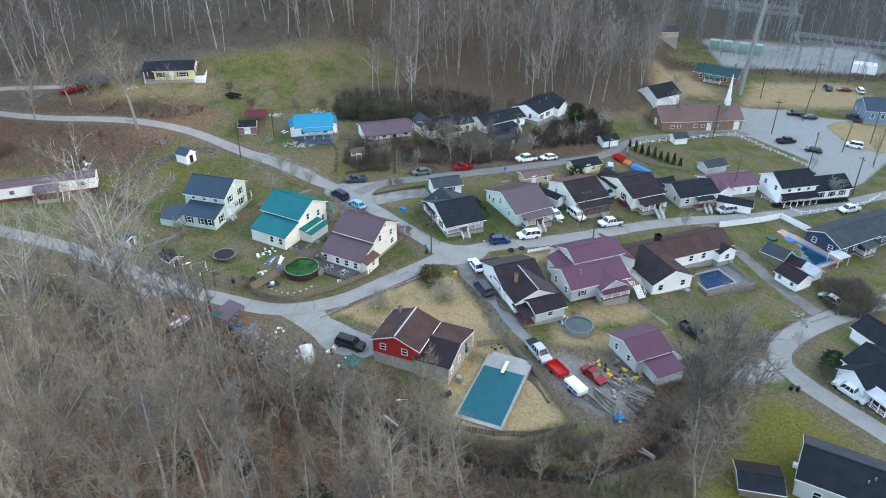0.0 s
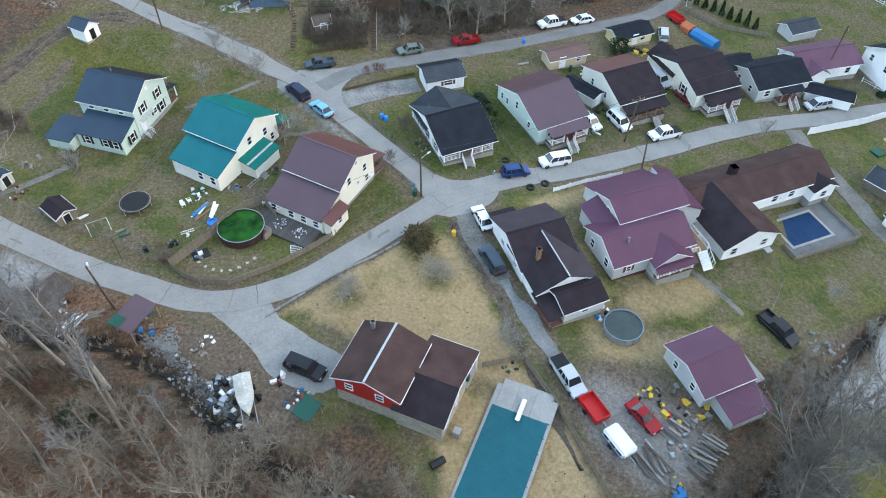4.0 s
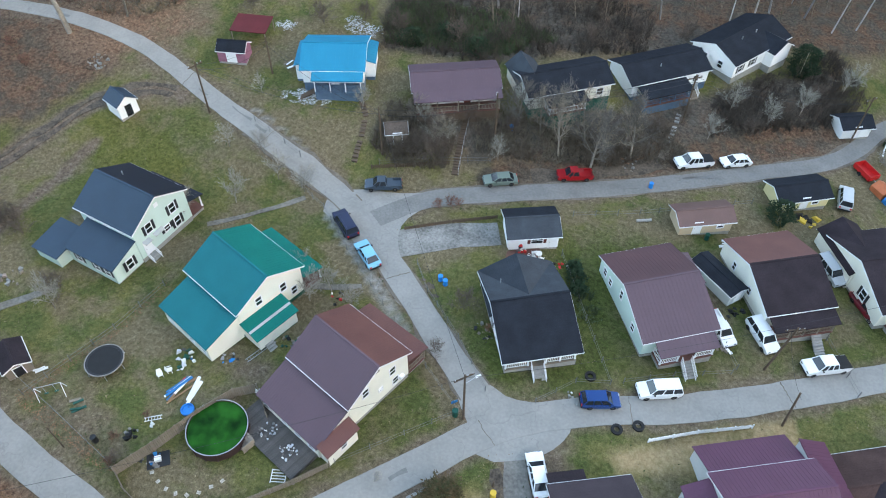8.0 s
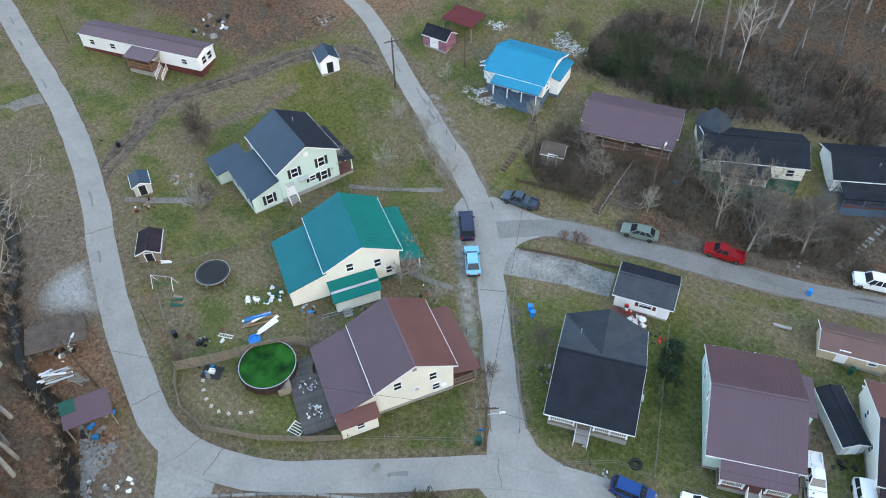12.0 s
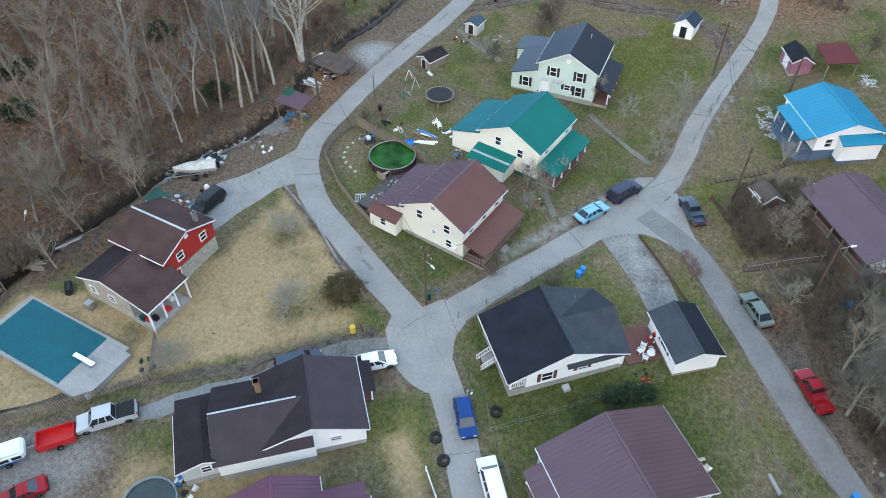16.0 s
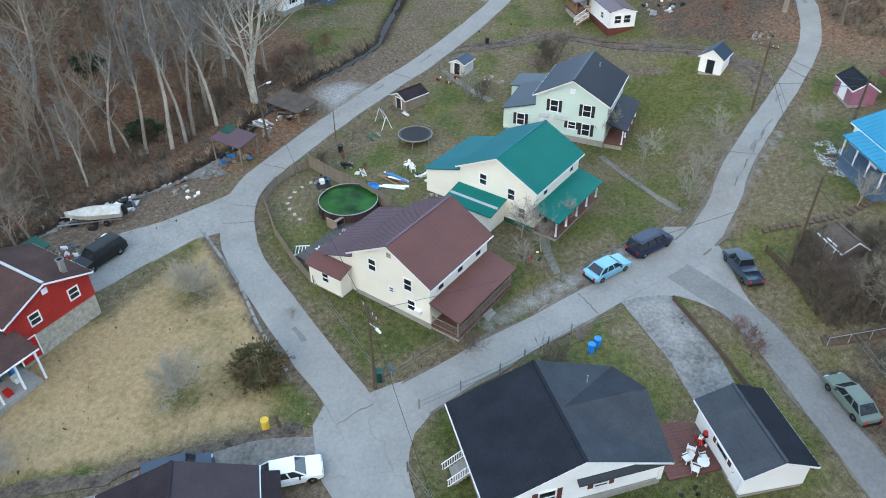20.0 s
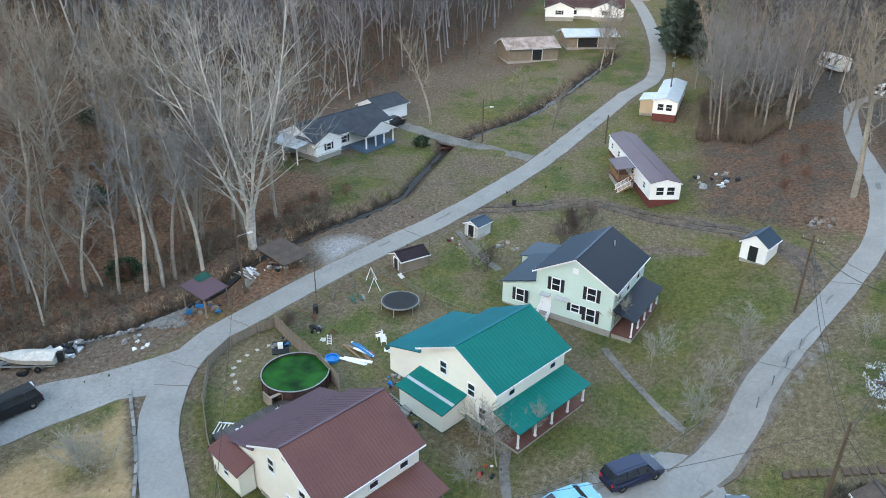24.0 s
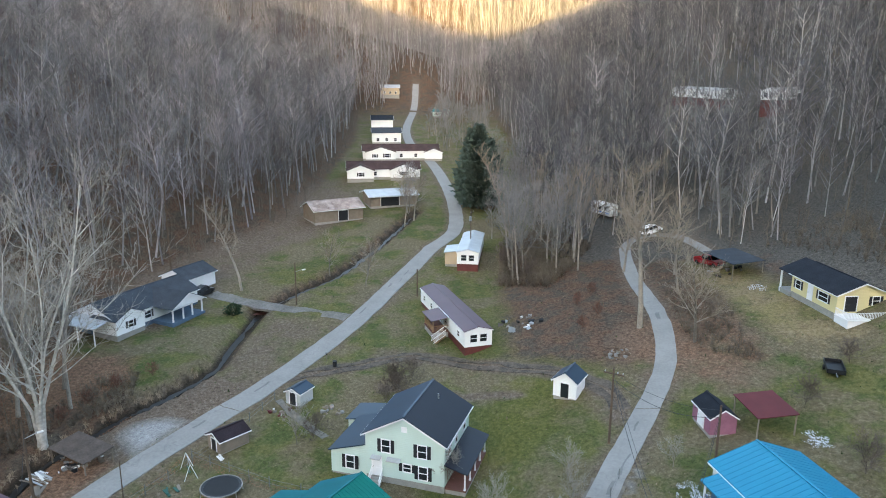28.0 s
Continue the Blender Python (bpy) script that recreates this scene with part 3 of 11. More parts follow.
dirt = np.maximum(dirt, inside(X, Y, [(43, 80), (48, 85), (54, 91), (60, 99), (55, 103), (47, 97), (40, 90)], 2) * 0.6)
dirt = np.maximum(dirt, inside(X, Y, [(21, 136), (27, 138), (25, 147), (20, 146)], 1) * 0.7)
dirt = np.maximum(dirt, smooth01(-19, -8, south_gap + 3 * rough) * (1 - smooth01(2, 8, south_gap)) * smooth01(76, 84, -X) * (1 - smooth01(170, 210, -X)) * 0.75)
gravel = inside(X, Y, ASPHALT_LOT, 0.9) * (1 - inside(X, Y, [(119, 208), (124, 212), (150, 214), (150, 186), (124, 188), (119, 196)], 1))
gravel = np.maximum(gravel, inside(X, Y, [(16, 90), (20, 91), (31, 86), (30, 78), (23, 76), (17, 82)], 2.0) * 0.5)
gravel = np.maximum(gravel, inside(X, Y, [(108, 268), (170, 262), (176, 300), (112, 308)], 2))
gravel = np.maximum(gravel, inside(X, Y, [(-55.2, 104.2), (-54.4, 107.0), (-46.6, 103.8), (-51.5, 99.9), (-54, 101)], 1.6) * 0.85)
gravel = np.maximum(gravel, inside(X, Y, [(45, 90), (50, 93.5), (57, 93), (56, 88.5), (49, 86.5)], 1.0) * 0.8)
gravel = np.maximum(gravel, (1 - smooth01(0.3, 1.5, near_line(X, Y, [(-9.5, 126.8), (-13.4, 131.0), (-18.4, 136.6), (-24.6, 143.0)]))) * 0.62)
gravel = np.maximum(gravel, (1 - smooth01(0.2, 1.2, near_line(X, Y, [(-26.5, 148.6), (-32.5, 152.8), (-40, 156.6)]))) * 0.45)
lush = np.maximum.reduce([0.75 * w * inside(X, Y, p, 2.5) for w, p in (
    (0.62, [(-59, 134), (-47, 143), (-40, 149), (-49, 156), (-63, 151), (-62, 139)]), (0.85, [(-4, 126), (3, 121.5), (15, 127.5), (30, 134), (24, 152), (8, 149), (-1, 139)]), (0.7, [(-24, 108), (-16, 107), (-4, 117), (-14, 127), (-20, 118)]),
    (0.6, [(-24, 131), (-16, 130), (-28, 143), (-34, 138)]), (0.6, [(-40, 150), (-32, 153), (-46, 160), (-56, 160)]), (0.55, [(-82, 126), (-70, 140), (-60, 148), (-64, 156), (-78, 148), (-92, 142)]), (0.5, [(30, 130), (60, 143), (58, 150), (30, 140)]))])
wet = (1 - smooth01(0.6, 1.6, near_line(X, Y, CREEK)))
shady = np.maximum(smooth01(-6, 10, north_gap - north_edge) * (1 - 0.6 * smooth01(-50, -20, X)), inside(X, Y, [(-21, 153.5), (-8, 157), (8, 161.5), (14, 166), (24, 172), (46, 184), (44, 198), (14, 198), (-28, 190), (-26, 172), (-5, 171), (-20, 163)], 2) * 0.6)
shady = np.maximum(shady, 0.8 * smooth01(-4, 4, Y - np.interp(X, [60, 85, 108, 140, 165, 178, 330], [262, 288, 312, 308, 293, 256, 248])) * smooth01(56, 66, X))
shady = np.maximum(shady, inside(X, Y, [(-74, 165), (-66, 160), (-55, 167.5), (-50, 172), (-56, 178), (-70, 180)], 3) * 0.55)
rusty = np.maximum(inside(X, Y, [(-50, 95), (-45, 102), (-37, 100), (-30, 97), (-29, 92), (-40, 91.5)], 1.5), 0.8 * smooth01(2, 9, creek_y - Y) * smooth01(-80, -68, X) * (1 - smooth01(6, 20, X)) * (Y > 40))
rusty = np.maximum(rusty, 0.6 * inside(X, Y, [(-76, 163), (-66, 158), (-57, 165), (-51, 172), (-58, 178), (-74, 178)], 3))
mossy = np.maximum(0.55 * inside(X, Y, [(-66, 152), (-56, 154), (-44, 147), (-47, 140), (-56, 140), (-63, 144)], 3), inside(X, Y, [(34, 62), (52, 84), (56, 82), (66, 66), (58, 60), (40, 56)], 3))
for nm, (r, g, b) in (("zone_a", (leafy, straw, dirt)), ("zone_b", (gravel, wet, lush)), ("zone_c", (shady, rusty, mossy))):
    at = land.attributes.new(nm, "FLOAT_COLOR", "POINT")
    at.data.foreach_set("color", np.stack([r, g, b, np.ones_like(r)], -1).astype(np.float32).ravel())


def ground_material():
    m = bpy.data.materials.new("valley_ground")
    m.use_nodes = True
    n, l = m.node_tree.nodes, m.node_tree.links
    b = n["Principled BSDF"]
    b.inputs["Roughness"].default_value = 0.95
    b.inputs["Specular IOR Level"].default_value = 0.1
    tc = n.new("ShaderNodeTexCoord")

    def nz(scale, detail=5, rough_=0.6):
        t = n.new("ShaderNodeTexNoise")
        t.inputs["Scale"].default_value, t.inputs["Detail"].default_value, t.inputs["Roughness"].default_value = scale, detail, rough_
        l.new(tc.outputs["Object"], t.inputs["Vector"])
        return t.outputs["Fac"]

    def ramp(fac, *stops):
        r = n.new("ShaderNodeValToRGB")
        e = r.color_ramp.elements
        while len(e) < len(stops):
            e.new(0.5)
        for k, (p, c) in enumerate(stops):
            e[k].position, e[k].color = p, (*c, 1)
        l.new(fac, r.inputs[0])
        return r.outputs[0]

    def mix(a, c, f):
        x = n.new("ShaderNodeMix")
        x.data_type = "RGBA"
        l.new(a, x.inputs["A"]), l.new(c, x.inputs["B"]), l.new(f, x.inputs["Factor"])
        return x.outputs["Result"]

    big, mid, fine, tiny = nz(0.045), nz(0.35, 6), nz(2.2, 6, 0.7), nz(9.0, 4, 0.7)
    both = n.new("ShaderNodeMath")
    both.operation = "MULTIPLY_ADD"
    both.inputs[1].default_value = 0.55
    l.new(mid, both.inputs[0])
    s2 = n.new("ShaderNodeMath")
    s2.operation = "MULTIPLY"
    s2.inputs[1].default_value = 0.45
    l.new(big, s2.inputs[0]), l.new(s2.outputs[0], both.inputs[2])
    def mask(attr, which, spread_=0.5):
        a = n.new("ShaderNodeAttribute")
        a.attribute_name = attr
        s = n.new("ShaderNodeSeparateColor")
        l.new(a.outputs["Color"], s.inputs[0])
        v = s.outputs[which]
        # ragged edges
        ad = n.new("ShaderNodeMath")
        ad.operation = "MULTIPLY_ADD"
        ad.inputs[1].default_value = spread_ * 2
        l.new(mid, ad.inputs[0]), l.new(v, ad.inputs[2])
        mr = n.new("ShaderNodeMapRange")
        mr.inputs["From Min"].default_value, mr.inputs["From Max"].default_value = 0.5 + spread_ - 0.28, 0.5 + spread_ + 0.28
        l.new(ad.outputs[0], mr.inputs["Value"])
        return mr.outputs[0]

    # green, olive and tan grass in drifting patches
    patch = nz(0.13, 5, 0.62)
    green = ramp(fine, (0.34, (0.041, 0.053, 0.017)), (0.5, (0.066, 0.081, 0.026)), (0.68, (0.099, 0.110, 0.040)))
    olive = ramp(fine, (0.34, (0.070, 0.070, 0.023)), (0.5, (0.107, 0.103, 0.036)), (0.68, (0.154, 0.144, 0.058)))
    tan = ramp(fine, (0.34, (0.086, 0.069, 0.036)), (0.5, (0.128, 0.104, 0.062)), (0.68, (0.196, 0.163, 0.104)))
    grass = mix(green, olive, ramp(both.outputs[0], (0.42, (0, 0, 0)), (0.545, (1, 1, 1))))
    grass = mix(grass, tan, ramp(patch, (0.44, (0, 0, 0)), (0.56, (1, 1, 1))))
    litter = mix(ramp(fine, (0.3, (0.034, 0.021, 0.015)), (0.5, (0.106, 0.063, 0.041)), (0.66, (0.168, 0.106, 0.07)), (0.8, (0.24, 0.185, 0.145))), ramp(fine, (0.3, (0.035, 0.028, 0.021)), (0.6, (0.098, 0.078, 0.058))), ramp(mid, (0.42, (0, 0, 0)), (0.6, (1, 1, 1))))
    straw_c = mix(ramp(fine, (0.26, (0.195, 0.135, 0.070)), (0.5, (0.300, 0.215, 0.118)), (0.74, (0.385, 0.290, 0.172))), ramp(fine, (0.3, (0.09, 0.085, 0.035)), (0.65, (0.23, 0.185, 0.09))), ramp(both.outputs[0], (0.50, (0, 0, 0)), (0.62, (0.8, 0.8, 0.8))))
    litter = mix(litter, ramp(fine, (0.3, (0.034, 0.030, 0.026)), (0.5, (0.084, 0.076, 0.064)), (0.72, (0.15, 0.138, 0.12))), mask("zone_c", 0))
    rust_c = ramp(fine, (0.3, (0.055, 0.030, 0.019)), (0.5, (0.155, 0.090, 0.056)), (0.68, (0.25, 0.155, 0.098)), (0.8, (0.32, 0.24, 0.175)))
    litter = mix(litter, rust_c, mask("zone_c", 1))
    moss_c = ramp(fine, (0.32, (0.075, 0.070, 0.014)), (0.5, (0.125, 0.112, 0.026)), (0.7, (0.175, 0.150, 0.045)))
    dirt_c = ramp(fine, (0.3, (0.06, 0.043, 0.031)), (0.5, (0.125, 0.094, 0.069)), (0.66, (0.185, 0.15, 0.115)), (0.8, (0.28, 0.245, 0.2)))
    grav = ramp(fine, (0.3, (0.19, 0.19, 0.185)), (0.7, (0.33, 0.328, 0.32)))
    wetc = ramp(fine, (0.3, (0.014, 0.011, 0.009)), (0.7, (0.05, 0.038, 0.026)))
    speck = ramp(tiny, (0.30, (0.48, 0.48, 0.48)), (0.5, (1.0, 1.0, 1.0)), (0.70, (1.42, 1.39, 1.34)))

    deep = ramp(fine, (0.34, (0.030, 0.040, 0.011)), (0.5, (0.054, 0.070, 0.018)), (0.68, (0.090, 0.104, 0.032)))
    c = mix(grass, moss_c, mask("zone_c", 2))
    c = mix(c, deep, mask("zone_b", 2))
    c = mix(c, litter, mask("zone_a", 0))
    c = mix(c, straw_c, mask("zone_a", 1))
    c = mix(c, mix(dirt_c, rust_c, mask("zone_c", 1)), mask("zone_a", 2))
    c = mix(c, grav, mask("zone_b", 0, 0.1))
    c = mix(c, wetc, mask("zone_b", 1, 0.3))
    mul = n.new("ShaderNodeMix")
    mul.data_type, mul.blend_type = "RGBA", "MULTIPLY"
    mul.inputs["Factor"].default_value = 1.0
    calm = mix(speck, ramp(tiny, (0.3, (0.84, 0.84, 0.84)), (0.7, (1.14, 1.14, 1.12))), mask("zone_a", 1))
    l.new(c, mul.inputs["A"]), l.new(calm, mul.inputs["B"])
    l.new(mul.outputs["Result"], b.inputs["Base Color"])
    bp = n.new("ShaderNodeBump")
    bp.inputs["Strength"].default_value, bp.inputs["Distance"].default_value = 0.7, 0.12
    l.new(fine, bp.inputs["Height"])
    l.new(bp.outputs[0], b.inputs["Normal"])
    return m


land.materials.append(ground_material())
ground_ob = new("ground", land)
tagged(ground_ob, "winter grass, dry straw lawn, leaf litter and bare earth in a valley", "ground", kind="structure")


def road_material(name, lo, hi, crack=True):
    m = mat(name, lo, 0.9, vary=0.0, tint=hi, scale=0.35, fine=3.2)
    n, l = m.node_tree.nodes, m.node_tree.links
    if crack:
        b = n["Principled BSDF"]
        src = b.inputs["Base Color"].links[0].from_socket
        tc = [k for k in n if k.type == "TEX_COORD"][0]
        warp = n.new("ShaderNodeTexNoise")
        warp.inputs["Scale"].default_value = 0.4
        add = n.new("ShaderNodeVectorMath")
        add.operation = "MULTIPLY_ADD"
        add.inputs[1].default_value = (6, 6, 0)
        l.new(tc.outputs["Object"], warp.inputs["Vector"])
        l.new(warp.outputs["Color"], add.inputs[0]), l.new(tc.outputs["Object"], add.inputs[2])
        v = n.new("ShaderNodeTexVoronoi")
        v.feature = "DISTANCE_TO_EDGE"
        v.inputs["Scale"].default_value = 0.11
        l.new(add.outputs[0], v.inputs["Vector"])
        mr = n.new("ShaderNodeMapRange")
        mr.inputs["From Max"].default_value = 0.007
        mr.inputs["To Min"].default_value, mr.inputs["To Max"].default_value = 0.22, 0.0
        l.new(v.outputs["Distance"], mr.inputs["Value"])
        mix = n.new("ShaderNodeMix")
        mix.data_type = "RGBA"
        mix.inputs["B"].default_value = (0.07, 0.068, 0.065, 1)
        l.new(mr.outputs[0], mix.inputs["Factor"]), l.new(src, mix.inputs["A"])
        l.new(mix.outputs["Result"], b.inputs["Base Color"])
    return m


M["asphalt"] = road_material("old_grey_asphalt", (0.205, 0.20, 0.188), (0.27, 0.262, 0.245))
M["lane_asphalt"] = road_material("dark_worn_asphalt", (0.135, 0.133, 0.127), (0.205, 0.20, 0.19))
M["stained_drive"] = road_material("stained_old_concrete", (0.085, 0.083, 0.078), (0.27, 0.262, 0.245))
M["lane_gravel"] = road_material("muddy_gravel", (0.085, 0.077, 0.066), (0.215, 0.2, 0.18), False)
M["drive_concrete"] = road_material("worn_concrete_drive", (0.19, 0.186, 0.175), (0.29, 0.283, 0.266))
M["blue_gravel"] = road_material("blue_grey_gravel", (0.115, 0.118, 0.115), (0.235, 0.24, 0.235), False)
M["patch"] = road_material("dark_asphalt_patch", (0.14, 0.138, 0.133), (0.195, 0.192, 0.184), False)
M["mud"] = mat("dark_rut_mud", (0.038, 0.03, 0.023), 0.8, vary=0.4, scale=0.8, fine=4, tint=(0.1, 0.078, 0.058))
M["creek_water"] = mat("dark_creek_water", (0.016, 0.013, 0.010), 0.4, vary=0.6, scale=0.5, fine=3, spec=0.2)
M["gutter_dirt"] = mat("dirty_road_edge", (0.135, 0.115, 0.092), 0.95, vary=0.35, scale=0.6, fine=4)


def curve_points(line, step):
    """Evenly spaced points on a smooth curve through a polyline."""
    p = [np.array(q, float) for q in line]
    p = [2 * p[0] - p[1]] + p + [2 * p[-1] - p[-2]]
    out = []
    for a, b, c, d in zip(p, p[1:], p[2:], p[3:]):
        for t in np.linspace(0, 1, max(2, int(np.hypot(*(c - b)) / step) + 1))[:-1]:
            out.append(0.5 * (2 * b + (c - a) * t + (2 * a - 5 * b + 4 * c - d) * t * t + (3 * b - a - 3 * c + d) * t ** 3))
    return out + [p[-2]]


def strip(line, width, lift, step=1.5, ragged=0.0, across=5, level=None, bump_seed=0):
    """A draped ribbon with turned-down edges."""
    pts = curve_points(line, step)
    bm = bmesh.new()
    prev = None
    for k, p in enumerate(pts):
        q = pts[min(k + 1, len(pts) - 1)] - pts[max(k - 1, 0)]
        nrm = np.array((-q[1], q[0])) / max(np.hypot(*q), 1e-6)
        w = width[0] + (width[1] - width[0]) * k / len(pts) if isinstance(width, tuple) else width
        row = []
        for i in range(across + 1):
            s = i / across * 2 - 1
            o = s * w / 2
            if i in (0, across) and ragged:
                o += ragged * noise.noise((p[0] * 0.35, p[1] * 0.35, i + bump_seed))
            x, y = p + nrm * o
            z = (level if level is not None else 0) + float(hills(x, y)) + lift
            row.append(bm.verts.new((x, y, z)))
        x, y, z = row[0].co
        row.insert(0, bm.verts.new((x - nrm[0] * -0.0 , y, z - 0.4)))
        x, y, z = row[-1].co
        row.append(bm.verts.new((x, y, z - 0.4)))
        if prev:
            for a, b, c, d in zip(prev, prev[1:], row[1:], row):
                bm.faces.new((a, b, c, d))
        prev = row
    bmesh.ops.recalc_face_normals(bm, faces=bm.faces)
    if sum(f.normal.z for f in bm.faces) < 0:
        bmesh.ops.reverse_faces(bm, faces=bm.faces)
    return bm


def road(name, line, width, lift, material, label, **k):
    solo(name, strip(line, width, lift, **k), material, Matrix(), label, "road", kind="structure", smooth=False)


road("road_main", MAIN, 3.4, 0.10, "asphalt", "worn grey asphalt valley road with cracks and patches", ragged=0.18)
road("road_link", LINK, (3.4, 1.7), 0.085, "asphalt", "worn grey asphalt side road climbing the slope", ragged=0.18, bump_seed=5)
road("road_upper", UPPER, (3.1, 2.3), 0.07, "lane_asphalt", "narrow worn asphalt lane below the hillside houses", ragged=0.18, bump_seed=9)
road("road_east", EAST, 3.9, 0.08, "asphalt", "grey asphalt road bending round dark houses", ragged=0.18)
road("lane_dirt", LANE[:3], 2.7, 0.055, "lane_gravel", "dark dirt lane entrance off the road", ragged=0.7)
road("lane_gravel", LANE[2:], 1.9, 0.06, "blue_gravel", "pale blue-grey gravel lane between yards", ragged=0.9)
solo("muddy_verge", strip([(0, 156.6), (4.2, 158.0), (8.5, 159.8), (12.5, 161.7), (17.4, 164.6)], 2.6, 0.05, step=1.0, ragged=0.9, across=3, bump_seed=57), "mud", Matrix(), "dark muddy pull-off beside the upper lane", "verge", kind="structure")
solo("lane_ditch", strip(LANE_DITCH, 0.9, 0.05, step=1.0, ragged=0.9, across=3, bump_seed=55), "mud", Matrix(), "dark muddy ditch along the gravel lane", "ditch", kind="structure")
road("side_lane", SIDE_LANE, 3.0, 0.06, "lane_gravel", "pale gravel lane beside a fenced pool", ragged=0.7)
road("bridge_drive", BRIDGE_DRIVE, 2.8, 0.06, "lane_gravel", "pale gravel drive crossing the creek", ragged=0.6)
road("red_drive", RED_DRIVE, (3.9, 5.6), 0.07, "drive_concrete", "worn concrete driveway beside the red house", ragged=0.3)
road("paved_drive", PAVED_DRIVE, (4.6, 3.8), 0.055, "stained_drive", "stained concrete driveway to a white garage", ragged=0.2)


def apron(name, poly, lift, material, label):
    """A draped sheet of paving inside a rounded outline."""
    ring_ = curve_points(list(poly) + [poly[0]], 1.2)[:-1]
    bm = bmesh.new()
    bm.faces.new([bm.verts.new((p[0], p[1], 0)) for p in ring_])
    bmesh.ops.triangulate(bm, faces=bm.faces[:])
    for _ in range(2):
        bmesh.ops.subdivide_edges(bm, edges=[e for e in bm.edges if e.calc_length() > 1.0], cuts=1)
        bmesh.ops.triangulate(bm, faces=bm.faces[:])
    for v in bm.verts:
        v.co.z = float(hills(v.co.x, v.co.y)) + lift
    bmesh.ops.recalc_face_normals(bm, faces=bm.faces)
    if sum(f.normal.z for f in bm.faces) < 0:
        bmesh.ops.reverse_faces(bm, faces=bm.faces)
    solo(name, bm, material, Matrix(), label, "road", kind="structure")


apron("road_apron_upper", [(-25.4, 143.2), (-25.4, 146.6), (-21.6, 148.3), (-16.2, 148.9), (-9.5, 150.8), (-12.6, 147.2), (-14.8, 143.2), (-13.8, 138.6), (-10.0, 133.4), (-11.6, 130.9), (-16.6, 136.4)], 0.062, "asphalt", "wide worn asphalt where two lanes meet")
apron("road_apron_corner", [(2.6, 114.6), (-1.2, 115.6), (-0.9, 118.2), (-2.6, 121.0), (-0.4, 123.4), (2.4, 122.2), (5.4, 122.2), (9.0, 123.2), (9.6, 119.8), (7.0, 116.4)], 0.064, "asphalt", "broken asphalt at the road fork")
apron("drive_apron", [(-27.2, 98.2), (-24.6, 96.2), (-20.5, 92.4), (-17.4, 88.6), (-11.6, 86.8), (-9.0, 90.6), (-13.6, 93.9), (-17.6, 96.4), (-19.4, 99.2), (-22.0, 101.2)], 0.058, "drive_concrete", "pale concrete apron before the red house")
cr = random.Random(41)
for line, ks, half, lift in ((MAIN, (13.6, 16.4, 17.7, 18.2, 21.8, 23.6, 25.6), 1.6, 0.112), (LINK, (2.7, 5.5, 7.4, 9.5), 1.5, 0.098)):
    for u in ks:
        i = int(u)
        a, b = np.array(line[i], float), np.array(line[i + 1], float)
        p, d = a + (b - a) * (u - i), (b - a) / np.hypot(*(b - a))
        nr, sk = np.array((-d[1], d[0])), cr.uniform(-0.3, 0.3)
        q = [p + (nr + d * sk) * half * s + d * cr.uniform(-0.1, 0.1) for s in (-1, -0.8, -0.6, -0.4, -0.2, 0, 0.2, 0.4, 0.6, 0.8, 1)]
        solo("road_crack", strip([tuple(v) for v in q], cr.uniform(0.05, 0.11), lift, step=0.3, ragged=0.05, across=2), "gutter_dirt", Matrix(), "dirt-filled crack across the asphalt", "road", kind="structure")
for x, y, r in ((-8.9, 134.4, 0.8), (-8.0, 133.2, 0.55), (-9.8, 135.2, 0.4)):
    apron("oil_stain", [(x + r * cr.uniform(0.6, 1.2) * math.cos(a), y + 0.7 * r * cr.uniform(0.6, 1.2) * math.sin(a)) for a in (0, 0.9, 1.9, 2.9, 3.8, 4.7, 5.5)], 0.1, "mud", "dark oil stain on the asphalt")
for nm, a, b, w in (("front_walk", (33.2, 109.5), (40.2, 100.6), 0.8), ("garden_path", (-60, 116.5), (-51.5, 124), 0.9), ("yard_path", (-39, 137.5), (-28.5, 145), 0.7), ("door_path", (-22.5, 131.2), (-16.8, 132.6), 0.8)):
    road(nm, [a, ((a[0] + b[0]) / 2 + 0.3, (a[1] + b[1]) / 2 - 0.2), b], w, 0.05, "lane_gravel", "narrow worn concrete garden path", ragged=0.25, across=2, step=1.0)
solo("creek_water", strip(list(CREEK), 0.8, 0, step=1.2, ragged=0.8, across=3, level=-1.25), "creek_water", Matrix(), "shallow dark creek between muddy banks", "creek", kind="structure")

# worn patches and oil stains in the asphalt, mud ruts beside it
pr = random.Random(31)
for line, n, wid in ((MAIN[9:30], 8, 1.5), (LINK[:14], 4, 1.2), (UPPER[:9], 5, 1.0), (EAST[2:9], 4, 1.4)):
    pts = curve_points(line, 1.0)
    for k in range(n):
        i = pr.randrange(3, len(pts) - 8)
        off, ln = pr.uniform(-1, 1) * wid * 0.6, pr.randrange(2, 5)
        d = pts[i + ln] - pts[i]
        nr = np.array((-d[1], d[0])) / np.hypot(*d)
        seg = [pts[i] + nr * off, pts[i + ln // 2] + nr * (off + 0.1), pts[i + ln] + nr * off]
        lift = 0.113 if line[0] in MAIN else (0.098 if line[0] in LINK else 0.094)
        solo("road_patch", strip(seg, pr.uniform(0.15, 0.5), lift, step=0.5, ragged=0.25, across=3, bump_seed=k * 7), "patch", Matrix(), "dark patched strip in the worn asphalt", "road", kind="structure")
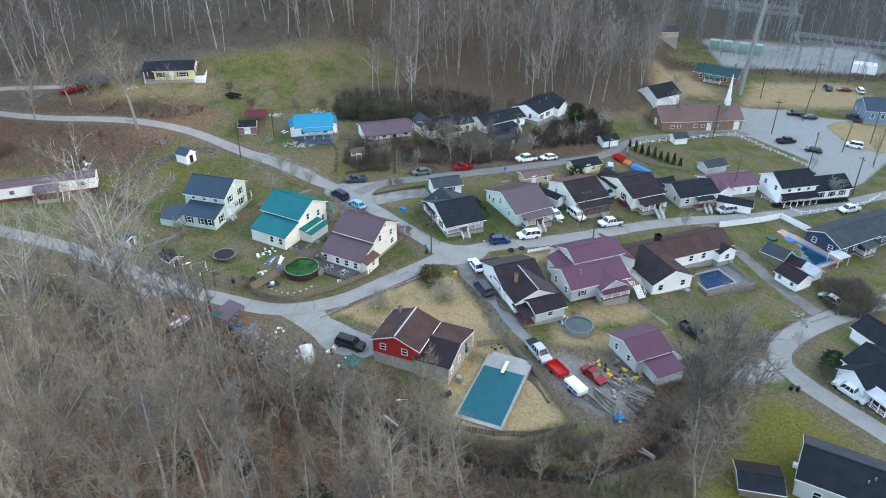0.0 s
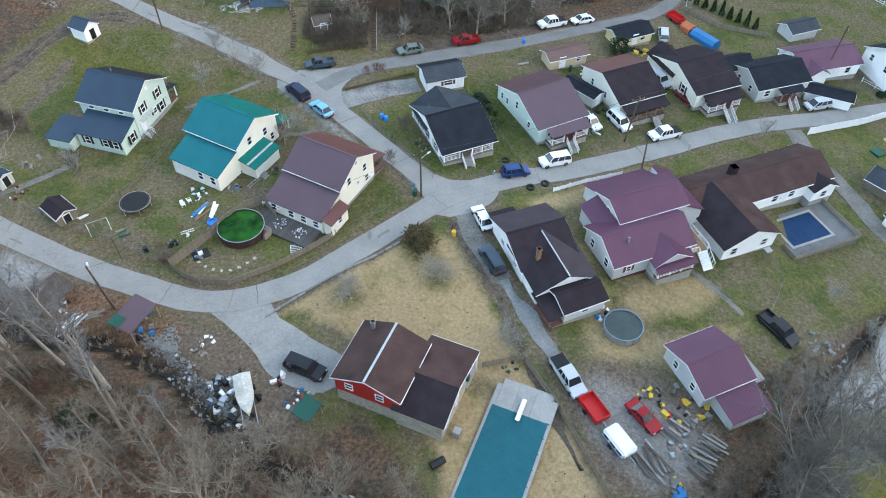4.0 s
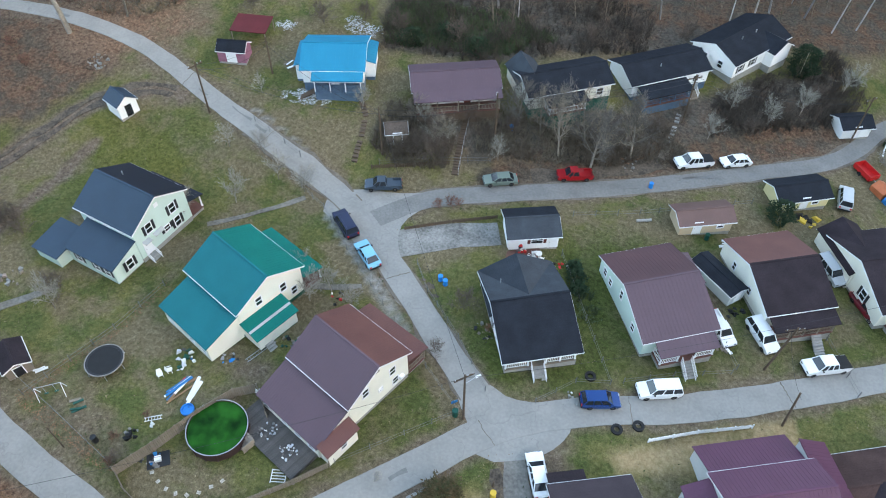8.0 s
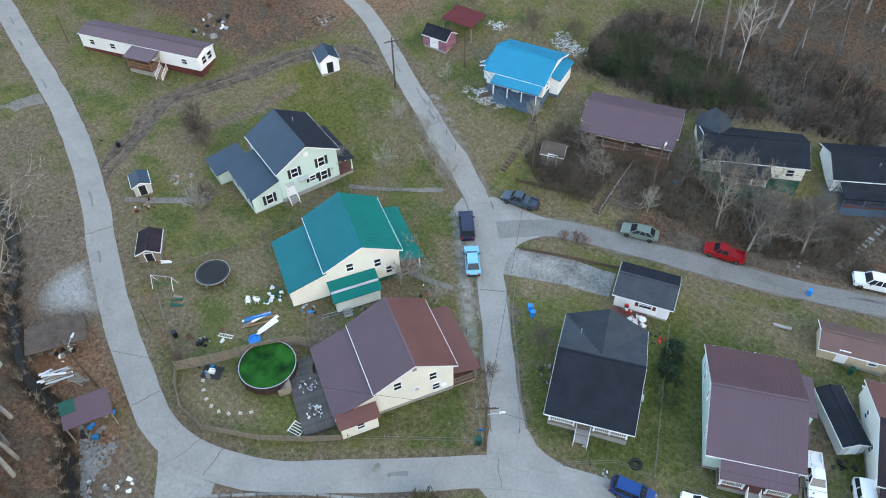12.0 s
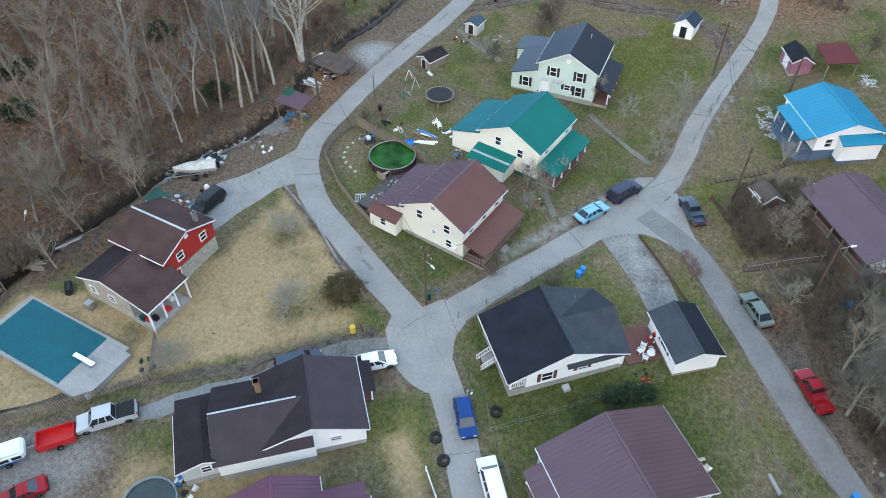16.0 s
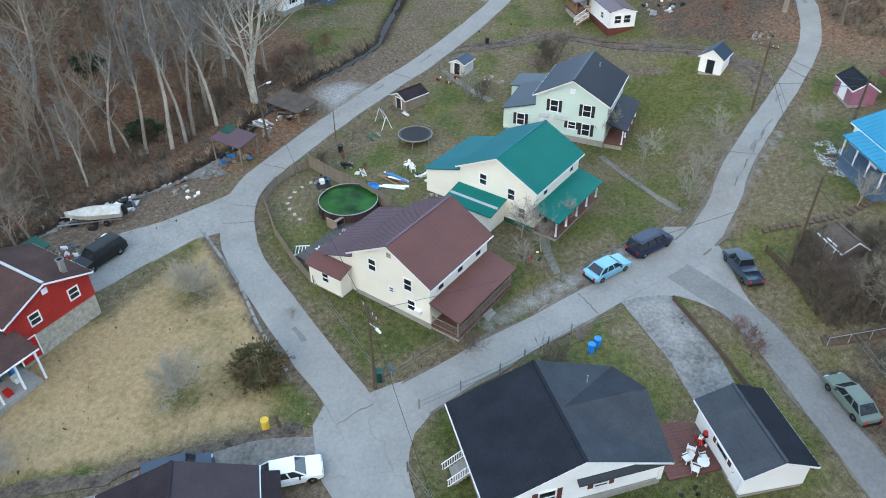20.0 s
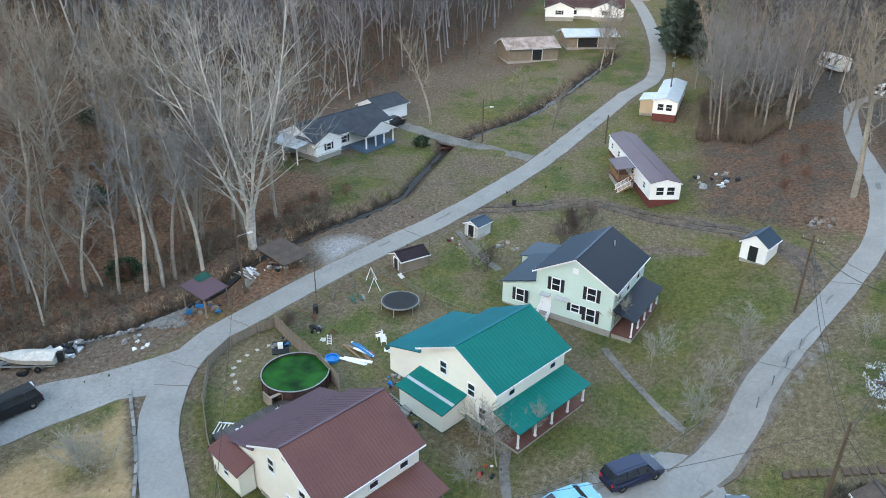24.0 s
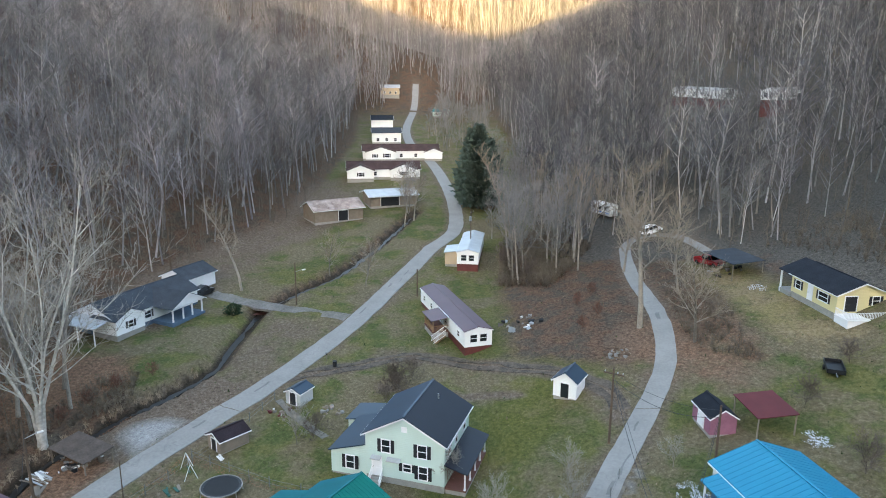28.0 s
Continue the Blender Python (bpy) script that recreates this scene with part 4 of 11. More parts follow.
for side in (-0.75, 0.75):
    pts = curve_points(RUTS, 1.5)
    seg = []
    for k in range(1, len(pts) - 1):
        d = pts[k + 1] - pts[k - 1]
        seg.append(tuple(pts[k] + np.array((-d[1], d[0])) / np.hypot(*d) * side))
    solo("wheel_rut", strip(seg, 0.95, 0.07, step=1.0, ragged=0.7, across=3, bump_seed=int(side * 9)), "mud", Matrix(), "muddy wheel rut across rough grass", "track", kind="structure")


# fallen leaves, tufts and bits lying all over the yards
def bits(name, label, n, seed, size, material, weight, up=0.25):
    rg = np.random.RandomState(seed)
    m = n * 3 if n > 4000 else 300000
    x, y = (rg.uniform(-125, 100, m), rg.uniform(62, 225, m)) if n > 4000 else (rg.uniform(-60, -32, m), rg.uniform(93, 130, m))
    keep = rg.uniform(0, 1, m) < weight(x, y)
    road_far = np.minimum.reduce([near_line(x, y, r) for r in (MAIN, LINK, UPPER, EAST)]) > 1.9
    x, y = x[keep & road_far][:n], y[keep & road_far][:n]
    k = len(x)
    c = np.stack([x, y, hills(x, y) + bed(x, y) + 0.06], 1)
    a, s = rg.uniform(0, 6.28, k), rg.uniform(0.5, 1.5, (k, 1)) * size
    u = np.stack([np.cos(a), np.sin(a), rg.normal(0, up, k)], 1) * s
    v = np.stack([-np.sin(a), np.cos(a), rg.normal(0, up, k)], 1) * s
    vv = np.stack([c - u * 0.6, c + v * 0.7, c + u * 0.8 + np.array([0, 0, size * 0.3])], 1).reshape(-1, 3)
    me = bpy.data.meshes.new(name)
    me.from_pydata(vv, [], np.arange(3 * k).reshape(-1, 3).tolist())
    me.materials.append(M[material])
    tagged(new(name, me), label, "litter", kind="stuff")


M["orange_leaf"] = mat("rusty_fallen_leaves", (0.2, 0.1, 0.055), 0.9, vary=0.5, scale=0.8, fine=3)


def by_fences(x, y):
    return np.where(np.minimum(near_line(x, y, [(-34, 105), (-46.8, 110.0), (-41.8, 120), (-39.4, 127)]), near_line(x, y, [(-34, 98), (-40, 96.5), (-47, 95.5), (-56, 98)]) * 0.45) < 0.75, 1.0, 0.0)


bits("rusty_leaves", "rust-brown leaves blown against the fences", 3500, 4, 0.1, "orange_leaf", by_fences)


def clumps(x, y):
    v = np.array([noise.noise((p * 0.16, q * 0.16, 5.0)) + 0.5 * noise.noise((p * 0.55, q * 0.55, 8.0)) for p, q in zip(x, y)])
    return np.clip(0.22 + 1.3 * v, 0.03, 1)


M["leaf"] = mat("fallen_brown_leaves", (0.115, 0.072, 0.046), 0.9, vary=0.6, scale=0.7, fine=2.5, tint=(0.2, 0.145, 0.1))
M["tuft"] = mat("dead_grass_tufts", (0.2, 0.165, 0.1), 0.95, vary=0.5, scale=0.4, fine=2.5)
M["green_tuft"] = mat("dark_grass_tufts", (0.042, 0.06, 0.02), 0.95, vary=0.4, scale=0.4, fine=2.5)
bits("fallen_leaves", "brown fallen leaves scattered over the grass", 10000, 1, 0.11, "leaf", clumps)
bits("dead_grass", "tufts of dead grass in the yards", 6000, 2, 0.14, "tuft", clumps, 0.8)
bits("green_tufts", "dark tufts of winter grass in the yards", 6000, 3, 0.15, "green_tuft", lambda x, y: 0.7 - clumps(y, x) * 0.6, 0.8)
solo("lane_crown", strip(UPPER[1:9], 0.55, 0.082, step=1.0, ragged=0.7, across=3, bump_seed=77), "patch", Matrix(), "dark worn strip along the narrow lane", "road", kind="structure")

# dirt and old leaves gathered along the road edges
for line, half, lift in ((MAIN[8:31], 1.7, 0.082), (LINK[:9], 1.55, 0.068), (UPPER[:9], 1.4, 0.055), (EAST[1:9], 1.95, 0.062)):
    pts = curve_points(line, 1.5)
    for side in (-1, 1):
        runs = [[]]
        for k in range(1, len(pts) - 1):
            d = pts[k + 1] - pts[k - 1]
            q = pts[k] + np.array((-d[1], d[0])) / np.hypot(*d) * side * half
            if any(near_line(q[0], q[1], r) < 3.4 for r in (MAIN, LINK, UPPER, RED_DRIVE, LANE[:3], PAVED_DRIVE) if r[-1] != line[-1] and r[4 % len(r)] not in line):
                runs.append([])
            else:
                runs[-1].append(tuple(q))
        for seg in [r for r in runs if len(r) > 3]:
            solo("road_edge", strip(seg, 0.55, lift, step=1.5, ragged=0.55, across=3, bump_seed=11 + side), "gutter_dirt", Matrix(), "dark dirt and leaves along the road edge", "road edge", kind="structure")


# ---- houses ----
shared = {}


def grille(xs, zs, holes, y0, y1):
    """One plate in the xz plane with rectangular holes."""
    bm = bmesh.new()
    v = {(i, k, s): bm.verts.new((x, y, z)) for i, x in enumerate(xs) for k, z in enumerate(zs) for s, y in enumerate((y0, y1))}
    solid = {(i, k) for i in range(len(xs) - 1) for k in range(len(zs) - 1)} - set(holes)
    for i, k in solid:
        for s in (0, 1):
            c = [v[i, k, s], v[i + 1, k, s], v[i + 1, k + 1, s], v[i, k + 1, s]]
            bm.faces.new(c if s == 0 else c[::-1])
        for (di, dk), (a, b) in (((-1, 0), ((i, k), (i, k + 1))), ((1, 0), ((i + 1, k), (i + 1, k + 1))), ((0, -1), ((i, k), (i + 1, k))), ((0, 1), ((i, k + 1), (i + 1, k + 1)))):
            if (i + di, k + dk) not in solid:
                bm.faces.new((v[(*a, 0)], v[(*b, 0)], v[(*b, 1)], v[(*a, 1)]))
    bmesh.ops.delete(bm, geom=[q for q in bm.verts if not q.link_faces], context="VERTS")
    bmesh.ops.recalc_face_normals(bm, faces=bm.faces)
    return bm


def window_mesh(w, h):
    key = ("window", round(w, 2), round(h, 2))
    if key not in shared:
        f = grille([-w / 2 - 0.1, -w / 2, w / 2, w / 2 + 0.1], [-0.12, 0, h / 2 - 0.03, h / 2 + 0.03, h, h + 0.09], {(1, 1), (1, 3)}, -0.02, 0.07)
        fm = mesh_of("window", f)
        fm.materials.append(M["trim"])
        p = mesh_of("pane", boxes((-w / 2, -0.01, 0, w / 2, 0.02, h)))
        p.materials.append(M["glass"])
        sh = mesh_of("shutter", boxes((-0.19, -0.01, -0.05, 0.19, 0.035, h + 0.05), (-0.14, 0.035, 0.05, 0.14, 0.045, h / 2 - 0.06), (-0.14, 0.035, h / 2 + 0.06, 0.14, 0.045, h - 0.05)))
        sh.materials.append(M["black_trim"])
        shared[key] = (fm, p, sh)
    return shared[key]


def plain(name, key, make, material):
    if key not in shared:
        me = mesh_of(name, make())
        me.materials.append(M[material])
        shared[key] = me
    return shared[key]


class House:
    """A gabled house; its ridge runs along local x. Sides: S (-y), N (+y), E (+x), W (-x)."""

    def __init__(self, label, x, y, yaw, L, W, eave, rise, wall, roof, ribs=0.0, base="block", base_h=0.5, over=0.35, name="house", category="house", roof2=None, z=None, trim="trim", group="", recess=0.0, ridge=None):
        self.L, self.W, self.eave, self.rise, self.roof = L, W, eave, rise, roof
        self.gz = ground(x, y) if z is None else z
        self.o = thing(name, x, y, self.gz, yaw, label, category, group)
        self.m = self.o.matrix_basis
        self.ribs, self.over, self.trim = ribs, over, trim
        lo = min(ground(*(self.m @ Vector((sx * L / 2, sy * W / 2, 0)))[:2]) for sx in (-1, 1) for sy in (-1, 1)) - self.gz
        self.low = lo
        part("foundation", boxes((-L / 2 + 0.06, -W / 2 + 0.06, lo - 0.4, L / 2 - 0.06, W / 2 - 0.06, base_h)), base, self.o)
        bm = bmesh.new()
        k = rise / (W / 2)
        prism(bm, [(-W / 2 + recess, base_h), (W / 2, base_h), (W / 2, eave), (0, eave + rise), (-W / 2 + recess, eave + k * recess)], -L / 2, L / 2)
        part("wall", bm, wall, self.o)
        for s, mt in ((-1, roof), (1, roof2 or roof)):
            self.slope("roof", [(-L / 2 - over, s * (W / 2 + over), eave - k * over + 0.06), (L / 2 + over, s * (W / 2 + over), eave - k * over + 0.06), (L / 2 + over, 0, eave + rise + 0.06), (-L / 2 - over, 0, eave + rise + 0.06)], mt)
        part("ridge_cap", boxes((-L / 2 - over, -0.12, eave + rise + 0.05, L / 2 + over, 0.12, eave + rise + 0.11)), ridge or roof, self.o)
        for ex in (-1, 1):
            for s in (-1, 1):
                bm = bmesh.new()
                x0, x1 = ex * (L / 2 + over - 0.01), ex * (L / 2 + over + 0.04)
                a, b = (s * (W / 2 + over), eave - k * over - 0.02), (0, eave + rise - 0.02)
                prism(bm, [(a[0], a[1] - 0.16), a, b, (b[0], b[1] - 0.16)], min(x0, x1), max(x0, x1))
                part("rake_trim", bm, trim, self.o)
        for s in (-1, 1):
            part("gutter", boxes((-L / 2 - over, s * (W / 2 + over), eave - k * over - 0.12, L / 2 + over, s * (W / 2 + over + 0.07), eave - k * over - 0.02)), trim, self.o)

    def slope(self, name, quad, material, th=0.12, ribs=None):
        """One roof plane: eave left, eave right, top right, top left; ribs run up it."""
        q = [Vector(p) for p in quad]
        if (q[1] - q[0]).cross(q[3] - q[0]).z < 0:
            q = [q[1], q[0], q[3], q[2]]
        ob = part(name, slab(bmesh.new(), *q, th), material, self.o)
        gap = (self.ribs if ribs is None else ribs) if material in ("green_ribbed", "rust_roof", "purple_roof", "blue_roof", "row_roof", "brown_roof") else 0
        if gap:
            n = max(2, int((q[1] - q[0]).length / gap))
            side = (q[1] - q[0]).normalized() * 0.016
            up = Vector((0, 0, 0.022))
            rise = q[3] - q[0]
            me = mesh_of("seam", slab(bmesh.new(), up - side, up + side, rise + side + up, rise - side + up, 0.04))
            me.materials.append(M[material])
            for i in range(n + 1):
                part("seam", me, material, ob, m=Matrix.Translation(q[0].lerp(q[1], i / n)))
        return ob

    def at(self, side, u, z, out=0.0):
        """Local pose on a wall: x along it, y outward."""
        L, W = self.L, self.W
        return {"S": pose(u, -W / 2 - out, z, 0, 0, 180), "N": pose(u, W / 2 + out, z), "E": pose(L / 2 + out, u, z, 0, 0, -90), "W": pose(-L / 2 - out, u, z, 0, 0, 90)}[side]

    def span(self, side, u0, u1, o0, o1, z0, z1):
        L, W = self.L, self.W
        return {"S": (u0, -W / 2 - o0, z0, u1, -W / 2 - o1, z1), "N": (u0, W / 2 + o0, z0, u1, W / 2 + o1, z1), "E": (L / 2 + o0, u0, z0, L / 2 + o1, u1, z1), "W": (-L / 2 - o0, u0, z0, -L / 2 - o1, u1, z1)}[side]

    def window(self, side, u, z, w=0.9, h=1.35, shutters=False, out=0.0, shutter_mat=None):
        f, p, sh = window_mesh(w, h)
        m = self.at(side, u, z, out)
        ob = part("window", f, "trim", self.o, m=m)
        part("pane", p, "glass", ob)
        if shutters:
            me = sh if not shutter_mat else plain("shutter", ("shutter", h, shutter_mat), lambda: boxes((-0.19, -0.01, -0.05, 0.19, 0.035, h + 0.05)), shutter_mat)
            for s in (-1, 1):
                part("shutter", me, "black_trim", self.o, m=m @ pose(s * (w / 2 + 0.3), 0, 0))

    def windows(self, side, us, z, w=0.9, h=1.35, shutters=False, out=0.0, shutter_mat=None):
        for u in us:
            self.window(side, u, z, w, h, shutters, out, shutter_mat)

    def door(self, side, u, z=0.5, w=0.95, h=2.05, material="trim", out=0.0):
        m = self.at(side, u, z, out)
        d = part("door", plain("door", ("door", w, h, material), lambda: boxes((-w / 2, -0.02, 0, w / 2, 0.04, h), (-w / 2 + 0.12, 0.04, 0.15, w / 2 - 0.12, 0.055, 0.9), (-w / 2 + 0.12, 0.04, 1.1, w / 2 - 0.12, 0.055, h - 0.15)), material), material, self.o, m=m)
        part("door_frame", plain("door_frame", ("dframe", w, h), lambda: boxes((-w / 2 - 0.1, -0.02, 0, -w / 2, 0.08, h + 0.1), (w / 2, -0.02, 0, w / 2 + 0.1, 0.08, h + 0.1), (-w / 2, -0.02, h, w / 2, 0.08, h + 0.1)), "trim"), "trim", d)
        part("handle", plain("handle", "handle", lambda: boxes((-0.03, 0.04, 0.98, 0.03, 0.11, 1.06)), "chrome"), "chrome", d, m=pose(w / 2 - 0.1, 0, 0))

    def lean(self, side, u0, u1, depth, top, low, material=None, wall=None, posts=0, deck=None, rail=False, th=0.1, over=0.25, ribs=None, post_mat="trim", out=0.0, rail_gap=None, base="block"):
        """A lower roof along one side, on walls or posts."""
        m = self.at(side, 0, 0, out)
        s = -1 if side in ("S", "E") else 1
        if side in ("E", "W"):
            s = -1 if side == "E" else 1
        def P(u, o, z):
            return m @ Vector((s * u, o, z))
        self.slope("porch_roof" if not wall else "lean_roof", [P(u0 - over, depth + over, low), P(u1 + over, depth + over, low), P(u1 + over, 0, top), P(u0 - over, 0, top)], material or self.roof, th, ribs)
        k = (top - low) / (depth + over)
        gl = self.low - 0.3
        if wall:
            bm = bmesh.new()
            ring_ = [P(u0, 0, 0), P(u1, 0, 0), P(u1, depth, 0), P(u0, depth, 0)]
            zt = [top - th, top - th, low + k * over - th, low + k * over - th]
            lo = [bm.verts.new((p.x, p.y, 0.15)) for p in ring_]
            hi = [bm.verts.new((p.x, p.y, z)) for p, z in zip(ring_, zt)]
            for i in range(4):
                j = (i + 1) % 4
                bm.faces.new((lo[i], lo[j], hi[j], hi[i]))
            bm.faces.new(hi), bm.faces.new(lo[::-1])
            bmesh.ops.recalc_face_normals(bm, faces=bm.faces)
            part("annex_wall", bm, wall, self.o)
            part("foundation", boxes(self.span(side, u0 + 0.05, u1 - 0.05, out, out + depth - 0.05, gl, 0.15)), base, self.o)
        if deck is not None:
            part("porch_deck", boxes(self.span(side, u0, u1, out, out + depth, deck - 0.18, deck)), "deck" if not wall else "wood", self.o)
            part("porch_skirt", boxes(self.span(side, u0 + 0.1, u1 - 0.1, out + 0.05, out + depth - 0.1, gl, deck - 0.18)), base, self.o)
        if posts:
            zt = low + k * over - th
            z0 = deck if deck is not None else gl
            me = plain("porch_post", ("post", round(zt - z0, 2), post_mat), lambda: boxes((-0.07, -0.07, 0, 0.07, 0.07, zt - z0), (-0.1, -0.1, 0, 0.1, 0.1, 0.15), (-0.1, -0.1, zt - z0 - 0.12, 0.1, 0.1, zt - z0)), post_mat)
            us = [u0 + 0.12 + (u1 - u0 - 0.24) * i / (posts - 1) for i in range(posts)]
            for u in us:
                p = P(u, depth - 0.15, z0)
                part("porch_post", me, post_mat, self.o, m=Matrix.Translation(p))
            if rail:
                z0 = deck or 0
                for a, b in zip(us, us[1:]):
                    if rail_gap and rail_gap[0] < (a + b) / 2 < rail_gap[1]:
                        continue
                    self.railing(P(a, depth - 0.15, z0), P(b, depth - 0.15, z0), post_mat)
                self.railing(P(us[0], 0, z0), P(us[0], depth - 0.15, z0), post_mat)
                self.railing(P(us[-1], 0, z0), P(us[-1], depth - 0.15, z0), post_mat)

    def railing(self, a, b, material="trim", h=0.9):
        a, b = Vector(a), Vector(b)
        n = (b - a).length
        if n < 0.2:
            return
        d = (b - a) / n
        ang = math.degrees(math.atan2(d.y, d.x))
        slope_ = b.z - a.z
        k = max(2, int(n / 0.2))
        xs = [0.0]
        for i in range(k):
            xs += [n * (i + 0.5) / k - 0.025, n * (i + 0.5) / k + 0.025]
        xs.append(n)
        bm = grille(xs, [0.1, 0.17, h - 0.05, h + 0.03], {(i, 1) for i in range(0, len(xs) - 1, 2)}, -0.025, 0.025)
        for q in bm.verts:
            q.co.z += slope_ * q.co.x / n
        flat = Vector((d.x, d.y, 0)).length
        part("railing", bm, material, self.o, m=pose(a.x, a.y, a.z, 0, 0, ang) @ Matrix.Diagonal((flat, 1, 1, 1)))

    def steps(self, side, u, top, width=1.2, out=0.0, material="concrete", rail=True, bottom=None):
        bottom = (self.low if bottom is None else bottom)
        n = max(2, round((top - bottom) / 0.19))
        w = width / 2
        for i in range(n):
            z = top - (i + 1) * (top - bottom) / n
            part("step", boxes(self.span(side, u - w, u + w, out + i * 0.28, out + (i + 1) * 0.28 + 0.03, z - 0.16, z + 0.03)), material, self.o)
        if rail:
            m = self.at(side, 0, 0, out)
            s = 1 if side in ("N", "W") else -1
            for e in (-1, 1):
                self.railing(m @ Vector((s * (u + e * w), 0, top)), m @ Vector((s * (u + e * w), n * 0.28, bottom)), "trim")

    def chimney(self, x, y, top, material="brick", w=0.5):
        z = self.eave + self.rise * (1 - abs(y) / (self.W / 2))
        part("chimney", boxes((x - w / 2, y - w / 2, z - 0.4, x + w / 2, y + w / 2, top), (x - w / 2 - 0.05, y - w / 2 - 0.05, top - 0.15, x + w / 2 + 0.05, y + w / 2 + 0.05, top)), material, self.o)

    def vent(self, x, y, r=0.08, h=0.6, material="steel"):
        z = self.eave + self.rise * (1 - abs(y) / (self.W / 2))
        part("vent_pipe", bar(bmesh.new(), (x, y, z - 0.1), (x, y, z + h), r, 8), material, self.o)

    def gable_vent(self, side, u, z, r=0.3, material="trim"):
        m = self.at(side, u, z)
        part("gable_vent", boxes((-r, -0.02, -r, r, 0.05, r), (-r * 0.7, 0.05, -r * 0.7, r * 0.7, 0.06, -r * 0.4), (-r * 0.7, 0.05, -r * 0.1, r * 0.7, 0.06, r * 0.2), (-r * 0.7, 0.05, r * 0.45, r * 0.7, 0.06, r * 0.7)), material, self.o, m=m)

    def cross(self, x, w, y0, y1, eave, rise, wall, roof, over=0.3, windows=(), base_h=0.5, wall_y0=None, down=None, roof2=None, cut=None):
        """A wing whose ridge runs along local y, from y0 (inside) out to y1."""
        bm = bmesh.new()
        edge = w / 2 if cut is None else cut
        prism(bm, [(-w / 2, base_h), (edge, base_h), (edge, eave + rise * (1 - edge / (w / 2))), (0, eave + rise), (-w / 2, eave)], 0, 1)
        s = 1 if y1 > y0 else -1
        me = part("wing_wall", bm, wall, self.o, m=Matrix(((0, 1, 0, x), (y1 - y0 if wall_y0 is None else y1 - wall_y0, 0, 0, y0 if wall_y0 is None else wall_y0), (0, 0, 1, 0), (0, 0, 0, 1))))
        if base_h < 1.5:
            part("foundation", boxes((x - w / 2 + 0.05, y0, self.low - 0.4, x + w / 2 - 0.05, y1 - s * 0.05, base_h)), "block", self.o)
        k = rise / (w / 2)
        ye = y1 + s * over
        for e in (-1, 1):
            self.slope("wing_roof", [(x + e * (w / 2 + over), ye, eave - k * over + 0.06), (x + e * (w / 2 + over), y0, eave - k * over + 0.06), (x, y0, eave + rise + 0.06), (x, ye, eave + rise + 0.06)], (roof2 if e > 0 and roof2 else roof))
            bm = bmesh.new()
            slab(bm, (x + e * (w / 2 + over), ye - 0.02, eave - k * over - 0.04), (x + e * (w / 2 + over), ye + 0.03, eave - k * over - 0.04), (x, ye + 0.03, eave + rise - 0.04), (x, ye - 0.02, eave + rise - 0.04), 0.16)
            bmesh.ops.recalc_face_normals(bm, faces=bm.faces)
            part("rake_trim", bm, self.trim, self.o)
        for u, z, ww, hh, shut in windows:
            f, p, sh = window_mesh(ww, hh)
            m = pose(x + u, y1, z) if s > 0 else pose(x + u, y1, z, 0, 0, 180)
            ob = part("window", f, "trim", self.o, m=m)
            part("pane", p, "glass", ob)
            if shut:
                for t in (-1, 1):
                    part("shutter", sh, "black_trim", self.o, m=m @ pose(t * (ww / 2 + 0.3), 0, 0))


def simple_house(label, x, y, yaw, L, W, eave, rise, wall, roof, n_win=2, ribs=0.0, shutters=False, porch=None, base="block", **k):
    h = House(label, x, y, yaw, L, W, eave, rise, wall, roof, ribs, base, **k)
    z = min(1.0, eave - 1.7)
    for side, length in (("S", L), ("N", L)):
        h.windows(side, [(-0.5 + (i + 0.5) / n_win) * (L - 1.0) for i in range(n_win)], z, 0.9, 1.1, shutters)
    for side in ("E", "W"):
        h.windows(side, [-W * 0.22, W * 0.22], z, 0.8, 1.1, shutters)
    return h

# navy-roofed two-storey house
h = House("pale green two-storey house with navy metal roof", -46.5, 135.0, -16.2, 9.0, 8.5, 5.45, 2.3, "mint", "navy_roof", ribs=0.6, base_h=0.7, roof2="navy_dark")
h.windows("E", [-2.0, 1.9], 3.5, 0.85, 1.35, True)
h.windows("E", [2.0], 1.1, 0.85, 1.4, True)
h.window("E", 0.3, 1.7, 0.8, 0.8, True)
h.door("E", -3.0, 0.7)
h.gable_vent("E", 0, 6.3, 0.3)
h.lean("E", -3.5, -2.5, 0.6, 3.0, 2.85, "white_roof", th=0.06, over=0.05, ribs=0)
h.lean("E", -1.8, -0.4, 0.5, 3.0, 2.8, "white_roof", th=0.06, over=0.05, ribs=0)
h.steps("E", -3.0, 0.7, 1.2)
h.lean("S", -3.2, 4.3, 4.0, 4.0, 2.7, wall="mint")
h.windows("E", [-6.0], 1.0, 0.85, 1.4, True)
h.lean("S", -7.2, -3.4, 4.6, 2.9, 2.2, wall="mint", out=1.0)
h.windows("S", [-1.5, 1.5, 3.2], 1.1, 0.8, 1.2, True, out=4.0)
h.windows("S", [-2.5, 0, 2.5], 4.3, 0.8, 0.8, False)
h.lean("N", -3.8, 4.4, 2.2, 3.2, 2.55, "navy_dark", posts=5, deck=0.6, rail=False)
h.windows("N", [-2.5, 0.5, 3], 3.6, 0.85, 1.3)
h.vent(-2, 1.5)

